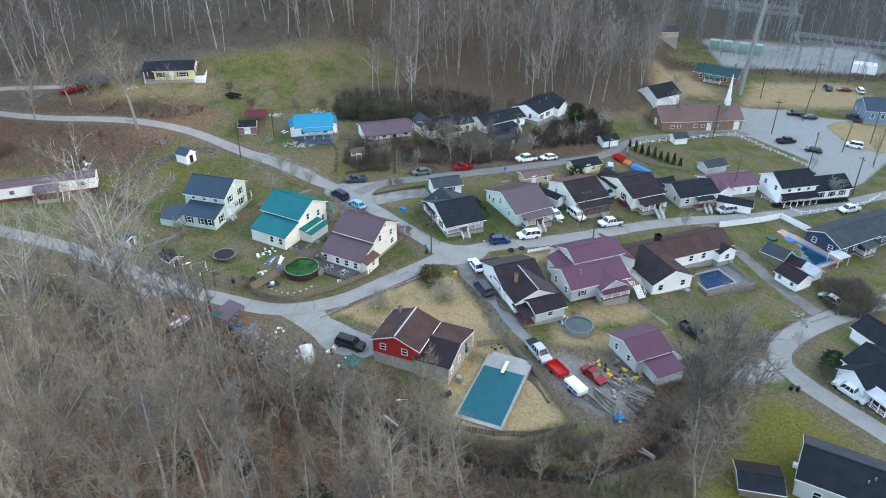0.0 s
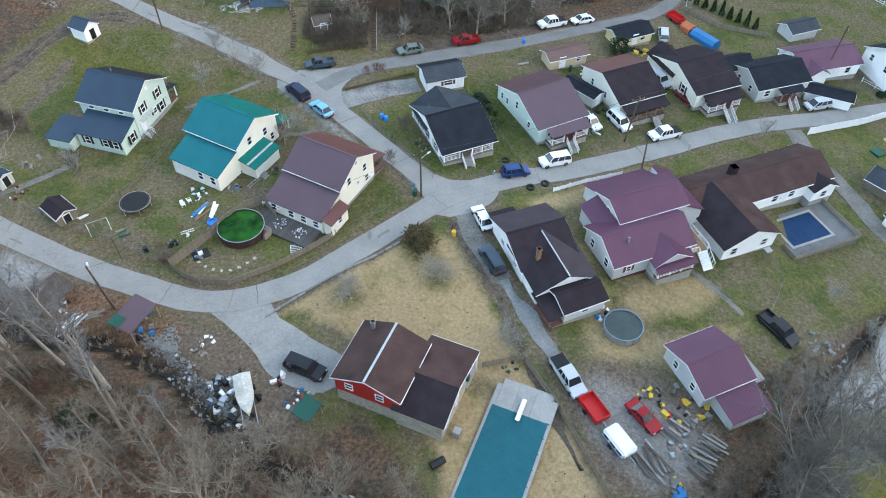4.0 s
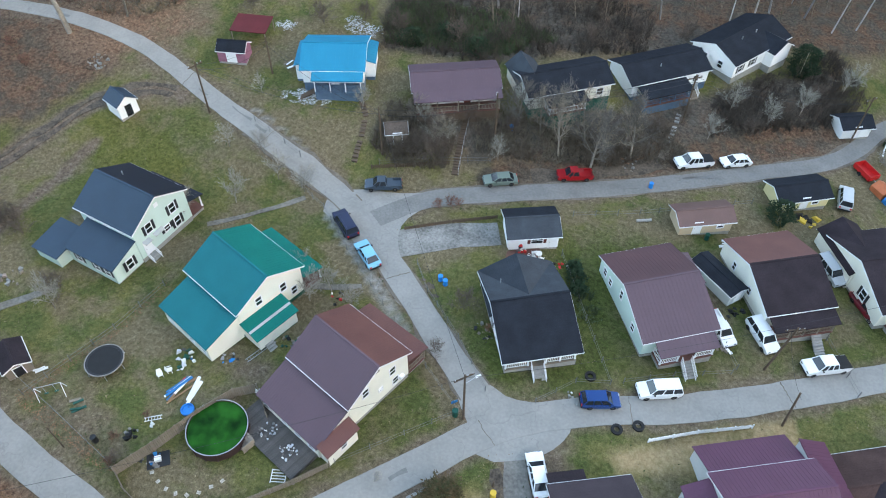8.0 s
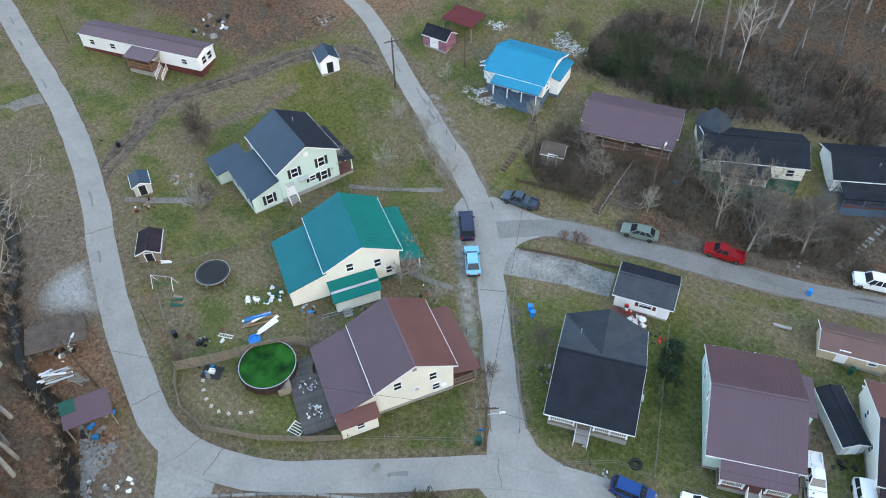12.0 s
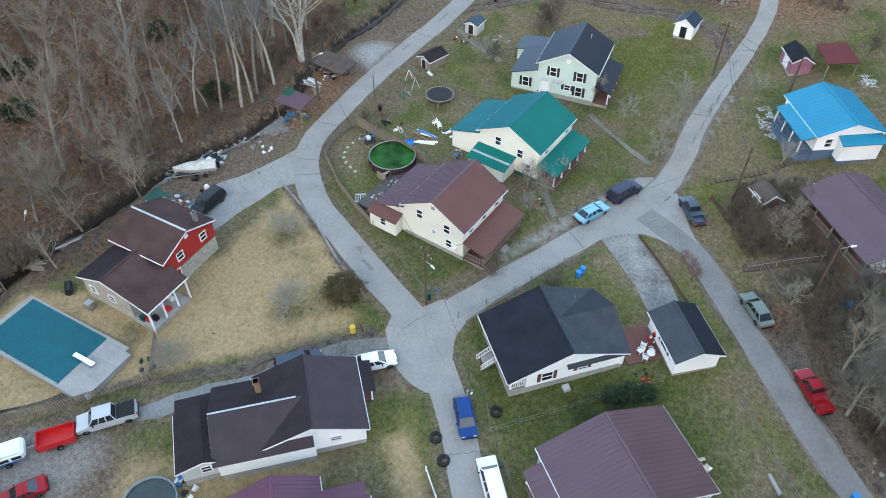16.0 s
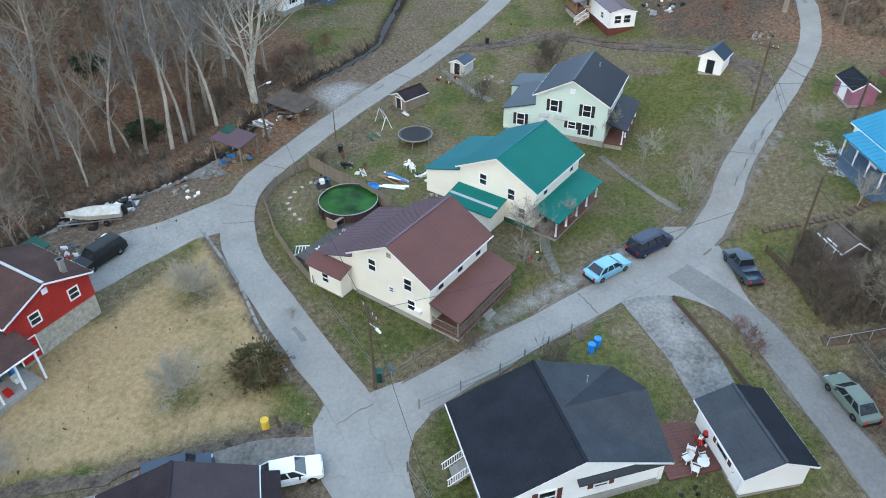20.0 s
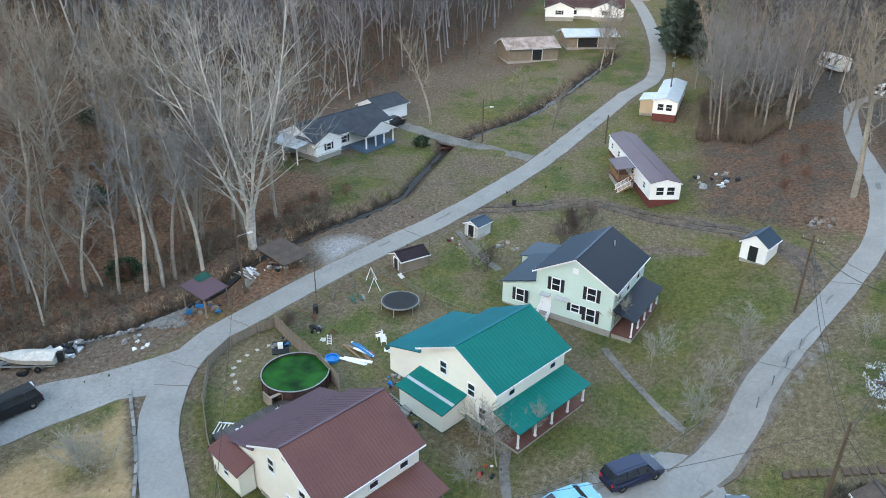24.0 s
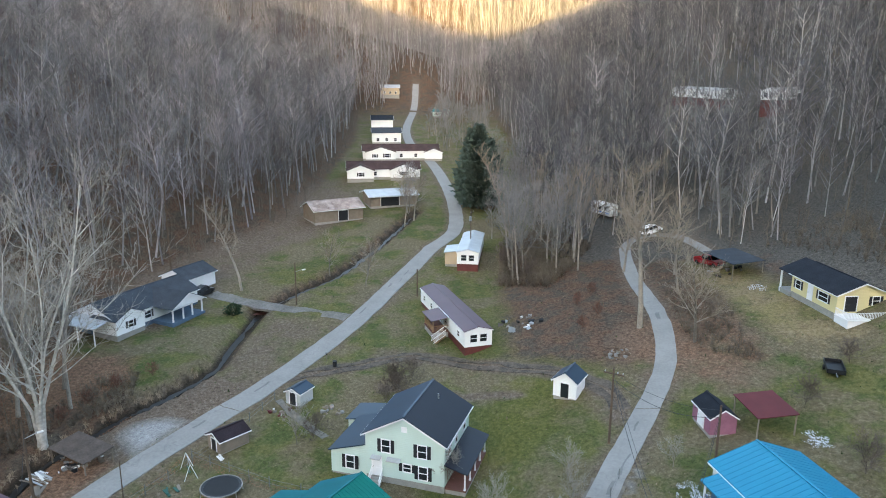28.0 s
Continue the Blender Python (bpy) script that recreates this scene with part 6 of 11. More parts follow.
h.lean("S", -4.0, 1.6, 2.2, 2.9, 2.5, posts=4, deck=0.9, rail=True, base="green_trim", ribs=0)
h.windows("S", [-2.5, 0.6, 4.5], 1.4, 0.9, 1.0)
h.windows("E", [0], 1.4, 0.9, 1.0)
h = House("pale blue house with navy shingle roof on the bank", 15.6, 181.2, 32.0, 13.0, 6.8, 3.2, 1.3, "white", "black_shingle", base_h=0.9, base="blue_base")
h.lean("S", -5.6, 2.0, 2.8, 2.9, 2.4, posts=4, deck=0.9, rail=True, post_mat="blue_base", base="blue_base", ribs=0)
h.windows("S", [-3, 4.4], 1.4, 0.9, 1.0)
h.steps("S", 3.6, 0.9, 1.3, material="wood")
h.vent(-1, -1.5, 0.1, 0.5)
h = House("white house with charcoal roof among trees", 27.9, 191.4, 50.0, 13.2, 8.2, 3.3, 1.6, "white", "black_shingle", base_h=0.8)
h.windows("S", [-5, -2, 4.5], 1.4, 0.9, 1.1, True)
h.windows("W", [-1.5, 1.5], 1.4, 0.8, 1.1)
h.cross(3.2, 4.4, 0, -5.6, 3.1, 1.2, "white", "black_shingle")
h.vent(-2, -1.2, 0.1, 0.5)
h.vent(1.4, -1.2, 0.1, 0.5)
s = House("small white outbuilding in the thicket", 46.0, 182.6, 20.0, 4.6, 3.4, 2.2, 0.8, "white", "black_shingle", base_h=0.2, name="shed", category="shed")
s.door("S", 0, 0.2)

# west: mobile homes, ranch house, yellow house
def mobile_home(label, x0, y0, x1, y1, wall, roof, base, w=4.2):
    yaw = math.degrees(math.atan2(y1 - y0, x1 - x0))
    L = math.hypot(x1 - x0, y1 - y0)
    h = House(label, (x0 + x1) / 2, (y0 + y1) / 2, yaw, L, w, 3.3, 0.55, wall, roof, ribs=0, base=base, base_h=0.9, over=0.1, name="mobile_home", category="mobile home")
    h.windows("S", [-L * 0.4, -L * 0.22, L * 0.12, L * 0.38], 1.7, 0.9, 0.8)
    h.windows("N", [-L * 0.3, 0, L * 0.35], 1.7, 0.9, 0.8)
    h.windows("E", [-0.75, 0.75], 1.6, 1.0, 1.1)
    return h


h = mobile_home("white mobile home with maroon metal roof and wooden deck", -95.5, 134.6, -74.2, 142.0, "white", "brown_roof", "skirt")
h.door("S", 1.0, 0.9)
h.lean("S", -0.5, 4.0, 2.6, 3.15, 2.75, posts=3, deck=0.9, rail=True, post_mat="new_wood")
h.steps("S", 5.2, 0.9, 1.2, out=1.0, material="new_wood")
h = mobile_home("white mobile home with pale blue roof", -130.0, 142.4, -112.4, 140.8, "white", "white_roof", "skirt")
h.lean("S", 1, 6.5, 2.6, 3.0, 2.6, wall="tan_wall")
h = mobile_home("long white mobile home on the wooded hillside", -203.7, 206, -176, 211.5, "white", "white_roof", "skirt")
h = mobile_home("white mobile home end on the wooded hillside", -170, 226, -162, 216, "white", "white_roof", "skirt")
h = House("white ranch house with grey roof and pillared porch", -87.0, 87.2, 157.0, 17.5, 8.2, 3.0, 1.9, "white", "grey_shingle", base="blue_base", base_h=0.6)
h.windows("S", [-5.6, -2.2], 1.2, 1.2, 1.1, True)
h.windows("N", [-5.6, -2.2], 1.2, 1.2, 1.1, True)
h.windows("E", [-1.5, 1.5], 1.2, 0.9, 1.0)
h.cross(2.4, 7.0, 0, -8.2, 2.9, 1.7, "trim", "grey_shingle", wall_y0=-7.7, base_h=2.6)
for px in (-0.8, 1.4, 3.4, 5.6):
    part("porch_post", boxes((px - 0.1, -8.0, 0, px + 0.1, -7.8, 2.9)), "trim", h.o)
part("porch_deck", boxes((-1.2, -8.2, -0.6, 6.0, -4.0, 0.45)), "blue_base", h.o)
h.cross(-6.4, 5.4, 0, -5.0, 2.9, 1.2, "white", "grey_shingle", windows=((0, 1.2, 0.9, 1.0, True),))
h.lean("W", -3.6, 3.6, 3.2, 2.9, 2.4, "white_roof", posts=3, ribs=0)
h = House("white garage with grey roof beside the ranch house", -101.5, 90.0, 157.0, 7.0, 6.0, 2.8, 1.3, "white", "grey_shingle", name="garage", category="garage", base_h=0.2)
h = House("pale yellow house with black metal roof", -70.3, 189.9, 7.0, 10.0, 7.0, 3.0, 1.4, "yellow", "black_shingle", ribs=0, base_h=0.4)
h.o.location.z -= 0.8
h.windows("S", [-3.4], 1.2, 1.1, 1.1, True)
h.windows("S", [2.2], 1.2, 1.9, 1.1, True)
h.door("S", -0.6, 0.4)
h.window("E", 1.8, 1.4, 0.9, 1.1, True)
h.door("E", -1.6, 0.6, 1.6, 2.0, "black_trim")
part("porch_deck", boxes((5.02, -3.7, 0.2, 7.8, 3.7, 0.4)), "trim", h.o)
part("porch_skirt", boxes((5.02, -3.6, -1.2, 7.7, 3.6, 0.2)), "trim", h.o)
for a, b in (((5.1, -3.65, 0.4), (7.7, -3.65, 0.4)), ((7.7, -3.65, 0.4), (7.7, 3.65, 0.4)), ((5.1, 3.65, 0.4), (7.7, 3.65, 0.4))):
    h.railing(a, b)
h.slope("porch_roof", [(-7.9, -3.85, 2.9), (-5.2, -3.85, 2.9), (-5.2, 0, 4.44), (-7.9, 0, 4.44)], "black_shingle")
h.slope("porch_roof", [(-5.2, 3.85, 2.9), (-7.9, 3.85, 2.9), (-7.9, 0, 4.44), (-5.2, 0, 4.44)], "black_shingle")
for py in (-3.5, 0, 3.5):
    part("porch_post", boxes((-7.7, py - 0.1, -0.6, -7.5, py + 0.1, 2.95)), "trim", h.o)
part("porch_slab", boxes((-7.9, -3.6, -0.6, -5.02, 3.6, 0.15)), "concrete", h.o)
# far homes up the valley
h = simple_house("white ranch house with brown roof far up the valley", -198, 115.5, 98, 22, 9, 3.0, 1.8, "white", "brown_shingle", 4)
h.cross(-7, 8, 0, -7.5, 2.9, 1.6, "white", "brown_shingle", windows=((0, 1.2, 1.2, 1.0, True),))
h.cross(6, 8, 0, -6.0, 2.9, 1.6, "white", "brown_shingle", windows=((0, 1.2, 1.2, 1.0, True),))
h = simple_house("white ranch house with dark brown roof and garage", -227, 118.5, 98, 26, 9, 3.2, 1.7, "white", "brown_shingle", 5)
h.cross(-7, 10, 0, -7.0, 3.0, 1.6, "white", "brown_shingle", windows=((-2, 1.2, 1.0, 1.0, True), (2, 1.2, 1.6, 1.2, True)))
h.cross(11, 6, 0, -6.0, 2.8, 1.2, "white", "brown_shingle")
h = simple_house("white two-storey house with grey roof up the valley", -258, 110.5, 98, 11, 8, 4.2, 1.6, "white", "grey_shingle", 3)
h = simple_house("white house with dark roof up the valley", -285, 106, 98, 9, 8, 5.4, 1.6, "white", "black_shingle", 3)
h = simple_house("small tan house high up the valley", -376, 101, 95, 10, 8, 4.2, 1.4, "tan_wall", "white_roof", 3)
h = simple_house("small green house by the upper road", -336, 129.7, 80, 7, 6, 2.6, 1.2, "mint", "green_roof", 2)
s = House("rusty-roofed grey wooden barn", -150.5, 108.0, 122, 12.5, 8.0, 3.2, 1.6, "wood", "rust", base_h=0.2, name="barn", category="barn", over=0.5)
s.door("S", 1, 0.2, 2.4, 2.4, "black_trim")
s = House("pole barn with pale metal roof", -165.5, 120.5, 112, 12.5, 8.0, 3.0, 1.0, "wood", "white_roof", base_h=0.2, name="barn", category="barn", ribs=0, over=0.7)
s.door("S", -1, 0.2, 5.0, 2.3, "black_trim")

# east and south-east
h = House("dark navy house with grey roof beside a pool", 88.0, 135.6, 27.0, 12.0, 8.4, 3.1, 1.7, "navy_wall", "grey_shingle", base_h=0.5)
h.windows("W", [-2, 2], 1.3, 0.9, 1.1)
h.windows("S", [-4, -1, 4], 1.3, 0.9, 1.1)
h.lean("S", -0.4, 3.2, 2.2, 2.9, 2.5, posts=3, deck=0.5, rail=True, ribs=0)
h = House("dark grey roofed house wing", 98.3, 140.8, 27.0, 12.0, 8.4, 3.1, 1.7, "navy_wall", "grey_shingle", base_h=0.5)
h.windows("S", [-3, 2], 1.3, 0.9, 1.1)
s = House("grey wooden shed with barn roof", 70.4, 127.3, -50.0, 4.6, 4.0, 2.2, 1.2, "wood", "grey_shingle", base_h=0.2, name="shed", category="shed")
s = House("maroon shed with curved roof", 72.9, 124.4, -50.0, 3.6, 2.6, 1.9, 0.9, "skirt", "plum_shingle", base_h=0.2, name="shed", category="shed")
s = House("white shed with maroon roof by the lane", 70.2, 118.6, -62.0, 5.0, 4.4, 2.3, 1.2, "white", "plum_shingle", base_h=0.2, name="shed", category="shed")
s.windows("S", [-1.4, 1.4], 1.0, 0.7, 0.8)
s = House("small white canopy shed", 75.1, 121.6, -62.0, 3.2, 2.8, 1.9, 0.7, "white", "white_roof", base_h=0.1, name="shed", category="shed")
h = House("white house with black shingle roof at the road bend", 72.6, 88.2, -68.0, 10.6, 8.6, 3.3, 2.1, "white", "black_shingle", base_h=0.6)
h.cross(-1.6, 5.2, 0, -6.6, 3.1, 1.6, "white", "black_shingle", wall_y0=-4.4)
h.lean("S", 1.2, 5.2, 2.4, 3.1, 2.6, "white_roof", posts=4, deck=0.5, rail=True, ribs=0)
h.windows("S", [-3.6, 0.6, 3.4], 1.3, 0.9, 1.1)
h.windows("W", [-2, 2], 1.3, 0.9, 1.1)
h.windows("N", [-3, 3], 1.3, 0.9, 1.1)
part("porch_deck", boxes((-4.2, -6.7, 0.0, 1.0, -4.3, 0.5)), "deck", h.o)
for u in (-4.0, -1.6, 0.8):
    part("porch_post", boxes((u - 0.07, -6.5, 0.5, u + 0.07, -6.36, 3.05)), "trim", h.o)
h = House("white house with black roof and red gable", 77.4, 98.6, -68.0, 8.0, 6.0, 3.0, 1.7, "white", "black_shingle", base_h=0.6, roof2="maroon_roof")
h.windows("W", [-1.4, 1.4], 1.2, 0.8, 1.0)
h = House("white house with black roof lower on the bend road", 77.6, 76.6, -62.0, 9.6, 8.0, 3.3, 1.8, "white", "black_shingle", base_h=0.6)
h.lean("S", -4.2, 3.6, 2.2, 3.0, 2.5, "white_roof", posts=5, deck=0.5, rail=True, ribs=0)
h.windows("S", [-2.6, 2.6], 1.3, 0.9, 1.1)
h.cross(-2.0, 4.6, 0, -5.8, 3.0, 1.4, "white", "black_shingle", wall_y0=-4.2)
h = House("grey house with dark shingle roof by the creek lot", 53.9, 65.5, -30.0, 11.4, 8.4, 4.2, 2.0, "grey_wall", "black_shingle", base_h=0.6, roof2="grey_shingle")
h.windows("W", [-2, 2], 1.6, 0.9, 1.1)
h.windows("N", [-3, 0, 3], 1.6, 0.9, 1.1)
h.windows("S", [-3, 0, 3], 1.6, 0.9, 1.1)
part("ac_unit", boxes((-0.4, 0, 0, 0.4, 0.6, 0.5)), "trim", h.o, m=h.at("W", 1.2, 0.8))
h.vent(2.0, -2.0, 0.1, 0.5)
h.vent(2.7, -1.4, 0.1, 0.5)
s = House("dark open shed in the grass lot", 42.2, 65.4, -12.0, 5.2, 4.4, 2.0, 0.5, "wood", "black_shingle", base_h=0.1, name="shed", category="shed", roof2="plum_shingle")
needles_spots = ((8.4, 138.4, 1.1, 1.0), (7.9, 140.2, 1.3, 1.15), (7.5, 141.8, 1.0, 0.9), (66.2, 93.6, 2.6, 1.6), (64.4, 91.6, 1.8, 1.2))

# church, brick house and others in the north-east
h = House("long brown brick church with brown roof", 77.2, 205.0, 5.5, 24.5, 10.0, 3.6, 3.0, "brick", "tan_roof", ribs=0, base_h=0.4, name="church", category="church")
h.windows("S", [-9, -7, -2, 0.3, 4.5], 1.5, 0.9, 0.8)
h.door("S", 2.2, 0.4, 1.3, 2.3)
h.door("S", 10.6, 0.4, 1.5, 2.4)
h.door("W", 0, 0.4, 1.5, 2.3)
sb = bmesh.new()
box(sb, -0.7, -0.7, 0, 0.7, 0.7, 2.0)
bar(sb, (0, 0, 2.0), (0, 0, 9.5), 0.75, 8, 0.04)
part("steeple", sb, "trim", h.o, "white pointed steeple", m=pose(9.0, 0, 6.3))
h = House("brick house with dark teal roof", 100.2, 252.4, -34.0, 15.0, 8.0, 3.2, 1.7, "brick", "dark_teal_roof", base_h=0.5)
h.windows("S", [-5, -1.5, 3.5], 1.2, 1.0, 1.2)
h.lean("S", -3.4, 2.4, 2.0, 2.9, 2.5, posts=4, deck=0.4, rail=True, ribs=0, material="green_trim")
h = House("white house with black roof at the wood's edge", 70.4, 222.5, 30.0, 10.0, 9.0, 4.0, 2.4, "white", "black_shingle", base_h=0.5)
h.windows("E", [-2, 2], 1.4, 0.9, 1.1)
h = House("slate blue house with navy roof at the lot's edge", 138.6, 215.0, -8.0, 12.0, 10.0, 4.4, 2.6, "blue_wall", "navy_roof", base_h=0.6)
h.windows("W", [-3, 0, 3], 2.0, 0.9, 1.3)
h.windows("S", [-4, -1, 3], 2.0, 0.9, 1.3)
h = House("pale house by the far woods", 90.0, 292.0, 10.0, 11.0, 6.0, 2.8, 1.2, "tan_wall", "grey_shingle", base_h=0.5)
s = House("white shed with grey roof in the fenced lawn", 68.0, 190.2, 12.0, 3.8, 2.8, 2.1, 0.8, "white", "grey_shingle", base_h=0.1, name="shed", category="shed")

# sheds near the western houses
s = House("white garden shed with dark blue roof and arched door", -58.0, 152.6, -28.0, 3.2, 2.9, 2.3, 1.0, "white", "navy_roof", base_h=0.1, name="shed", category="shed", over=0.2)
s.door("E", 0, 0.1, 1.0, 1.8, "glass")
s = House("old grey coop shed with brown roof", -49.6, 113.4, -40.0, 3.6, 2.6, 1.7, 0.6, "wood", "plum_shingle", base_h=0.1, name="shed", category="shed", over=0.2)
s.door("E", 0, 0.1, 0.9, 1.4, "black_trim")
s = House("small dark blue shed by the path", -59.8, 119.2, -25.0, 2.6, 2.2, 1.8, 0.5, "grey_wall", "navy_roof", base_h=0.1, name="shed", category="shed", over=0.15)
s.door("E", 0, 0.1, 0.9, 1.6, "black_trim")
s = House("faded pink shed with dark roof", -46.6, 166.0, 6.0, 4.2, 2.8, 2.0, 0.9, "pink_wall", "black_shingle", base_h=0.1, name="shed", category="shed", over=0.15)
s.door("S", 0, 0.1, 1.3, 1.7, "trim")
s = House("weathered brown wooden shed among brush on the bank", -19.3, 157.2, 20.0, 3.0, 2.6, 1.7, 0.9, "old_wood", "old_roof", base_h=0.1, name="shed", category="shed", over=0.12)
s.door("S", 0.1, 0.1, 1.1, 1.6, "wood")


def open_roof(label, x, y, yaw, L, W, hgt, roof, post="wood", drop=0.4, ribs=0.4, name="carport"):
    """A plain lean-to roof on posts."""
    o = thing(name, x, y, ground(x, y), yaw, label, "carport")
    bm = bmesh.new()
    slab(bm, (-L / 2, -W / 2, hgt - drop), (L / 2, -W / 2, hgt - drop), (L / 2, W / 2, hgt), (-L / 2, W / 2, hgt), 0.08)
    part("roof", bm, roof, o)
    for sx in (-1, 1):
        for sy in (-1, 1):
            part("post", boxes((sx * (L / 2 - 0.2) - 0.06, sy * (W / 2 - 0.2) - 0.06, -0.4, sx * (L / 2 - 0.2) + 0.06, sy * (W / 2 - 0.2) + 0.06, hgt - 0.1 - (drop if sy < 0 else 0))), post, o)
    return o


o = open_roof("open lean-to with maroon and green sheet roof", -34.3, 95.5, 65.0, 4.7, 3.1, 2.8, "brown_roof")
part("roof_sheet", slab(bmesh.new(), (-2.4, 0.1, 2.66), (-0.9, 0.1, 2.66), (-0.9, 1.6, 2.86), (-2.4, 1.6, 2.86), 0.03), "plastic_green", o, "dark green roof sheet")
open_roof("small dark green canopy behind the red house", -12.8, 83.8, 60, 2.6, 2.2, 2.1, "plastic_green", "steel", 0.2, name="canopy")
open_roof("red metal roofed open shelter", -45.4, 170.6, 4.0, 5.6, 4.2, 2.6, "maroon_roof")
open_roof("grey metal carport over parked cars", -89.8, 183.2, 13.0, 8.4, 5.6, 2.8, "grey_shingle")
open_roof("low rusty lean-to roof over junk", -46.0, 98.6, 60.0, 6.4, 3.6, 1.8, "old_roof")


# ---- trees ----
def tube_rows(segs, sides):
    """Vertices and faces of many tapered open tubes (p, q, r0, r1)."""
    p = np.array([s[0] for s in segs]); q = np.array([s[1] for s in segs])
    r0 = np.array([s[2] for s in segs])[:, None]; r1 = np.array([s[3] for s in segs])[:, None]
    w = q - p
    w /= np.linalg.norm(w, axis=1, keepdims=True) + 1e-9
    ref = np.where(np.abs(w[:, 2:3]) < 0.9, np.array([[0, 0, 1.0]]), np.array([[1.0, 0, 0]]))
    u = np.cross(w, ref)
    u /= np.linalg.norm(u, axis=1, keepdims=True)
    v = np.cross(w, u)
    out = []
    for c, r in ((p, r0), (q, r1)):
        for k in range(sides):
            a = 2 * math.pi * k / sides
            out.append(c + r * (u * math.cos(a) + v * math.sin(a)))
    verts = np.stack(out, 1).reshape(-1, 3)
    base = np.arange(len(segs))[:, None] * 2 * sides
    faces = []
    for k in range(sides):
        j = (k + 1) % sides
        faces.append(np.concatenate([base + k, base + j, base + sides + j, base + sides + k], 1))
    return verts, np.stack(faces, 1).reshape(-1, 4)


def grow(rng, height, spread_, limbs=11, low=0.35, twigs=5, forks=5, thick=0.02, lean=0.06, curl=0.25, tw=0.022):
    """Segments of a bare tree: trunk and the rest."""
    trunk, crown = [], []
    p, way = np.zeros(3), np.array([rng.normal(0, lean), rng.normal(0, lean), 1.0])
    r = height * thick
    spine = [p]
    n = 6
    for i in range(n):
        way = way + np.array([rng.normal(0, 0.06), rng.normal(0, 0.06), 0])
        q = p + way / np.linalg.norm(way) * height * 0.86 / n
        r1 = height * thick * (1 - 0.82 * (i + 1) / n)
        trunk.append((p, q, r, r1))
        p, r = q, r1
        spine.append(p)
    def fork(p, way, length, rad, depth):
        m = 3 if depth == 2 else 2
        for i in range(m):
            way = way + rng.normal(0, curl * 0.6, 3) + np.array([0, 0, 0.14])
            way /= np.linalg.norm(way)
            q = p + way * length / m
            crown.append((p, q, rad, max(rad * 0.62, tw * 0.55)))
            if depth > 0:
                for _ in range(forks if depth == 2 and i else (twigs if depth == 1 else 2)):
                    s = rng.uniform(0.1, 1.0)
                    a = way + rng.normal(0, 0.62, 3) + np.array([0, 0, 0.12])
                    a /= np.linalg.norm(a)
                    fork(p + (q - p) * s, a, length * rng.uniform(0.3, 0.55), max(rad * 0.5, tw), depth - 1)
            p, rad = q, max(rad * 0.62, tw * 0.6)
    for i in range(limbs):
        s = low + (0.98 - low) * (i + rng.uniform(0, 0.8)) / limbs
        k = min(int(s * n), n - 1)
        at = spine[k] + (spine[k + 1] - spine[k]) * (s * n - k)
        az = i * 2.4 + rng.uniform(-0.5, 0.5)
        up = rng.uniform(0.45, 1.0) + 0.5 * s
        way = np.array([math.cos(az), math.sin(az), up])
        way /= np.linalg.norm(way)
        fork(at, way, spread_ * rng.uniform(0.75, 1.15) * (1.25 - 0.65 * s), height * thick * (0.55 - 0.35 * s), 2)
    return trunk, crown


def raw_mesh(name, verts, faces, material, smooth=False):
    me = bpy.data.meshes.new(name)
    me.from_pydata(verts, [], faces.tolist() if hasattr(faces, "tolist") else faces)
    me.materials.append(M[material])
    if smooth:
        me.shade_smooth()
    return me


def bare_mesh(name, segs, sides, thick_mat, twig_mat, limit):
    """Limbs as tapered tubes, finer twigs as slivers."""
    fat = [s for s in segs if s[2] >= limit]
    thin = [s for s in segs if s[2] < limit]
    v, f = tube_rows(fat or segs[:1], sides)
    p, q = np.array([s[0] for s in thin]), np.array([s[1] for s in thin])
    r = np.array([s[2] for s in thin])[:, None]
    rg = np.random.RandomState(len(segs))
    side = np.cross(q - p, rg.normal(0, 1, p.shape))
    side *= 1.9 * r / (np.linalg.norm(side, axis=1, keepdims=True) + 1e-9)
    w = np.stack([p - side, p + side, q + (q - p) * 0.2], 1).reshape(-1, 3)
    faces = f.tolist() + (len(v) + np.arange(len(w)).reshape(-1, 3)).tolist()
    me = raw_mesh(name, np.concatenate([v, w]), faces, thick_mat)
    me.materials.append(M[twig_mat])
    me.polygons.foreach_set("material_index", np.repeat(np.array((0, 1), np.int32), (len(f), len(thin))))
    return me


def tree_kind(seed, height, spread_, trunk_mat, twig_mat, limit=0.045, **k):
    rng = np.random.RandomState(seed)
    t, c = grow(rng, height, spread_, **k)
    return (raw_mesh("trunk", *tube_rows(t, 7), trunk_mat, True), bare_mesh("crown", c, 3, trunk_mat, twig_mat, limit))


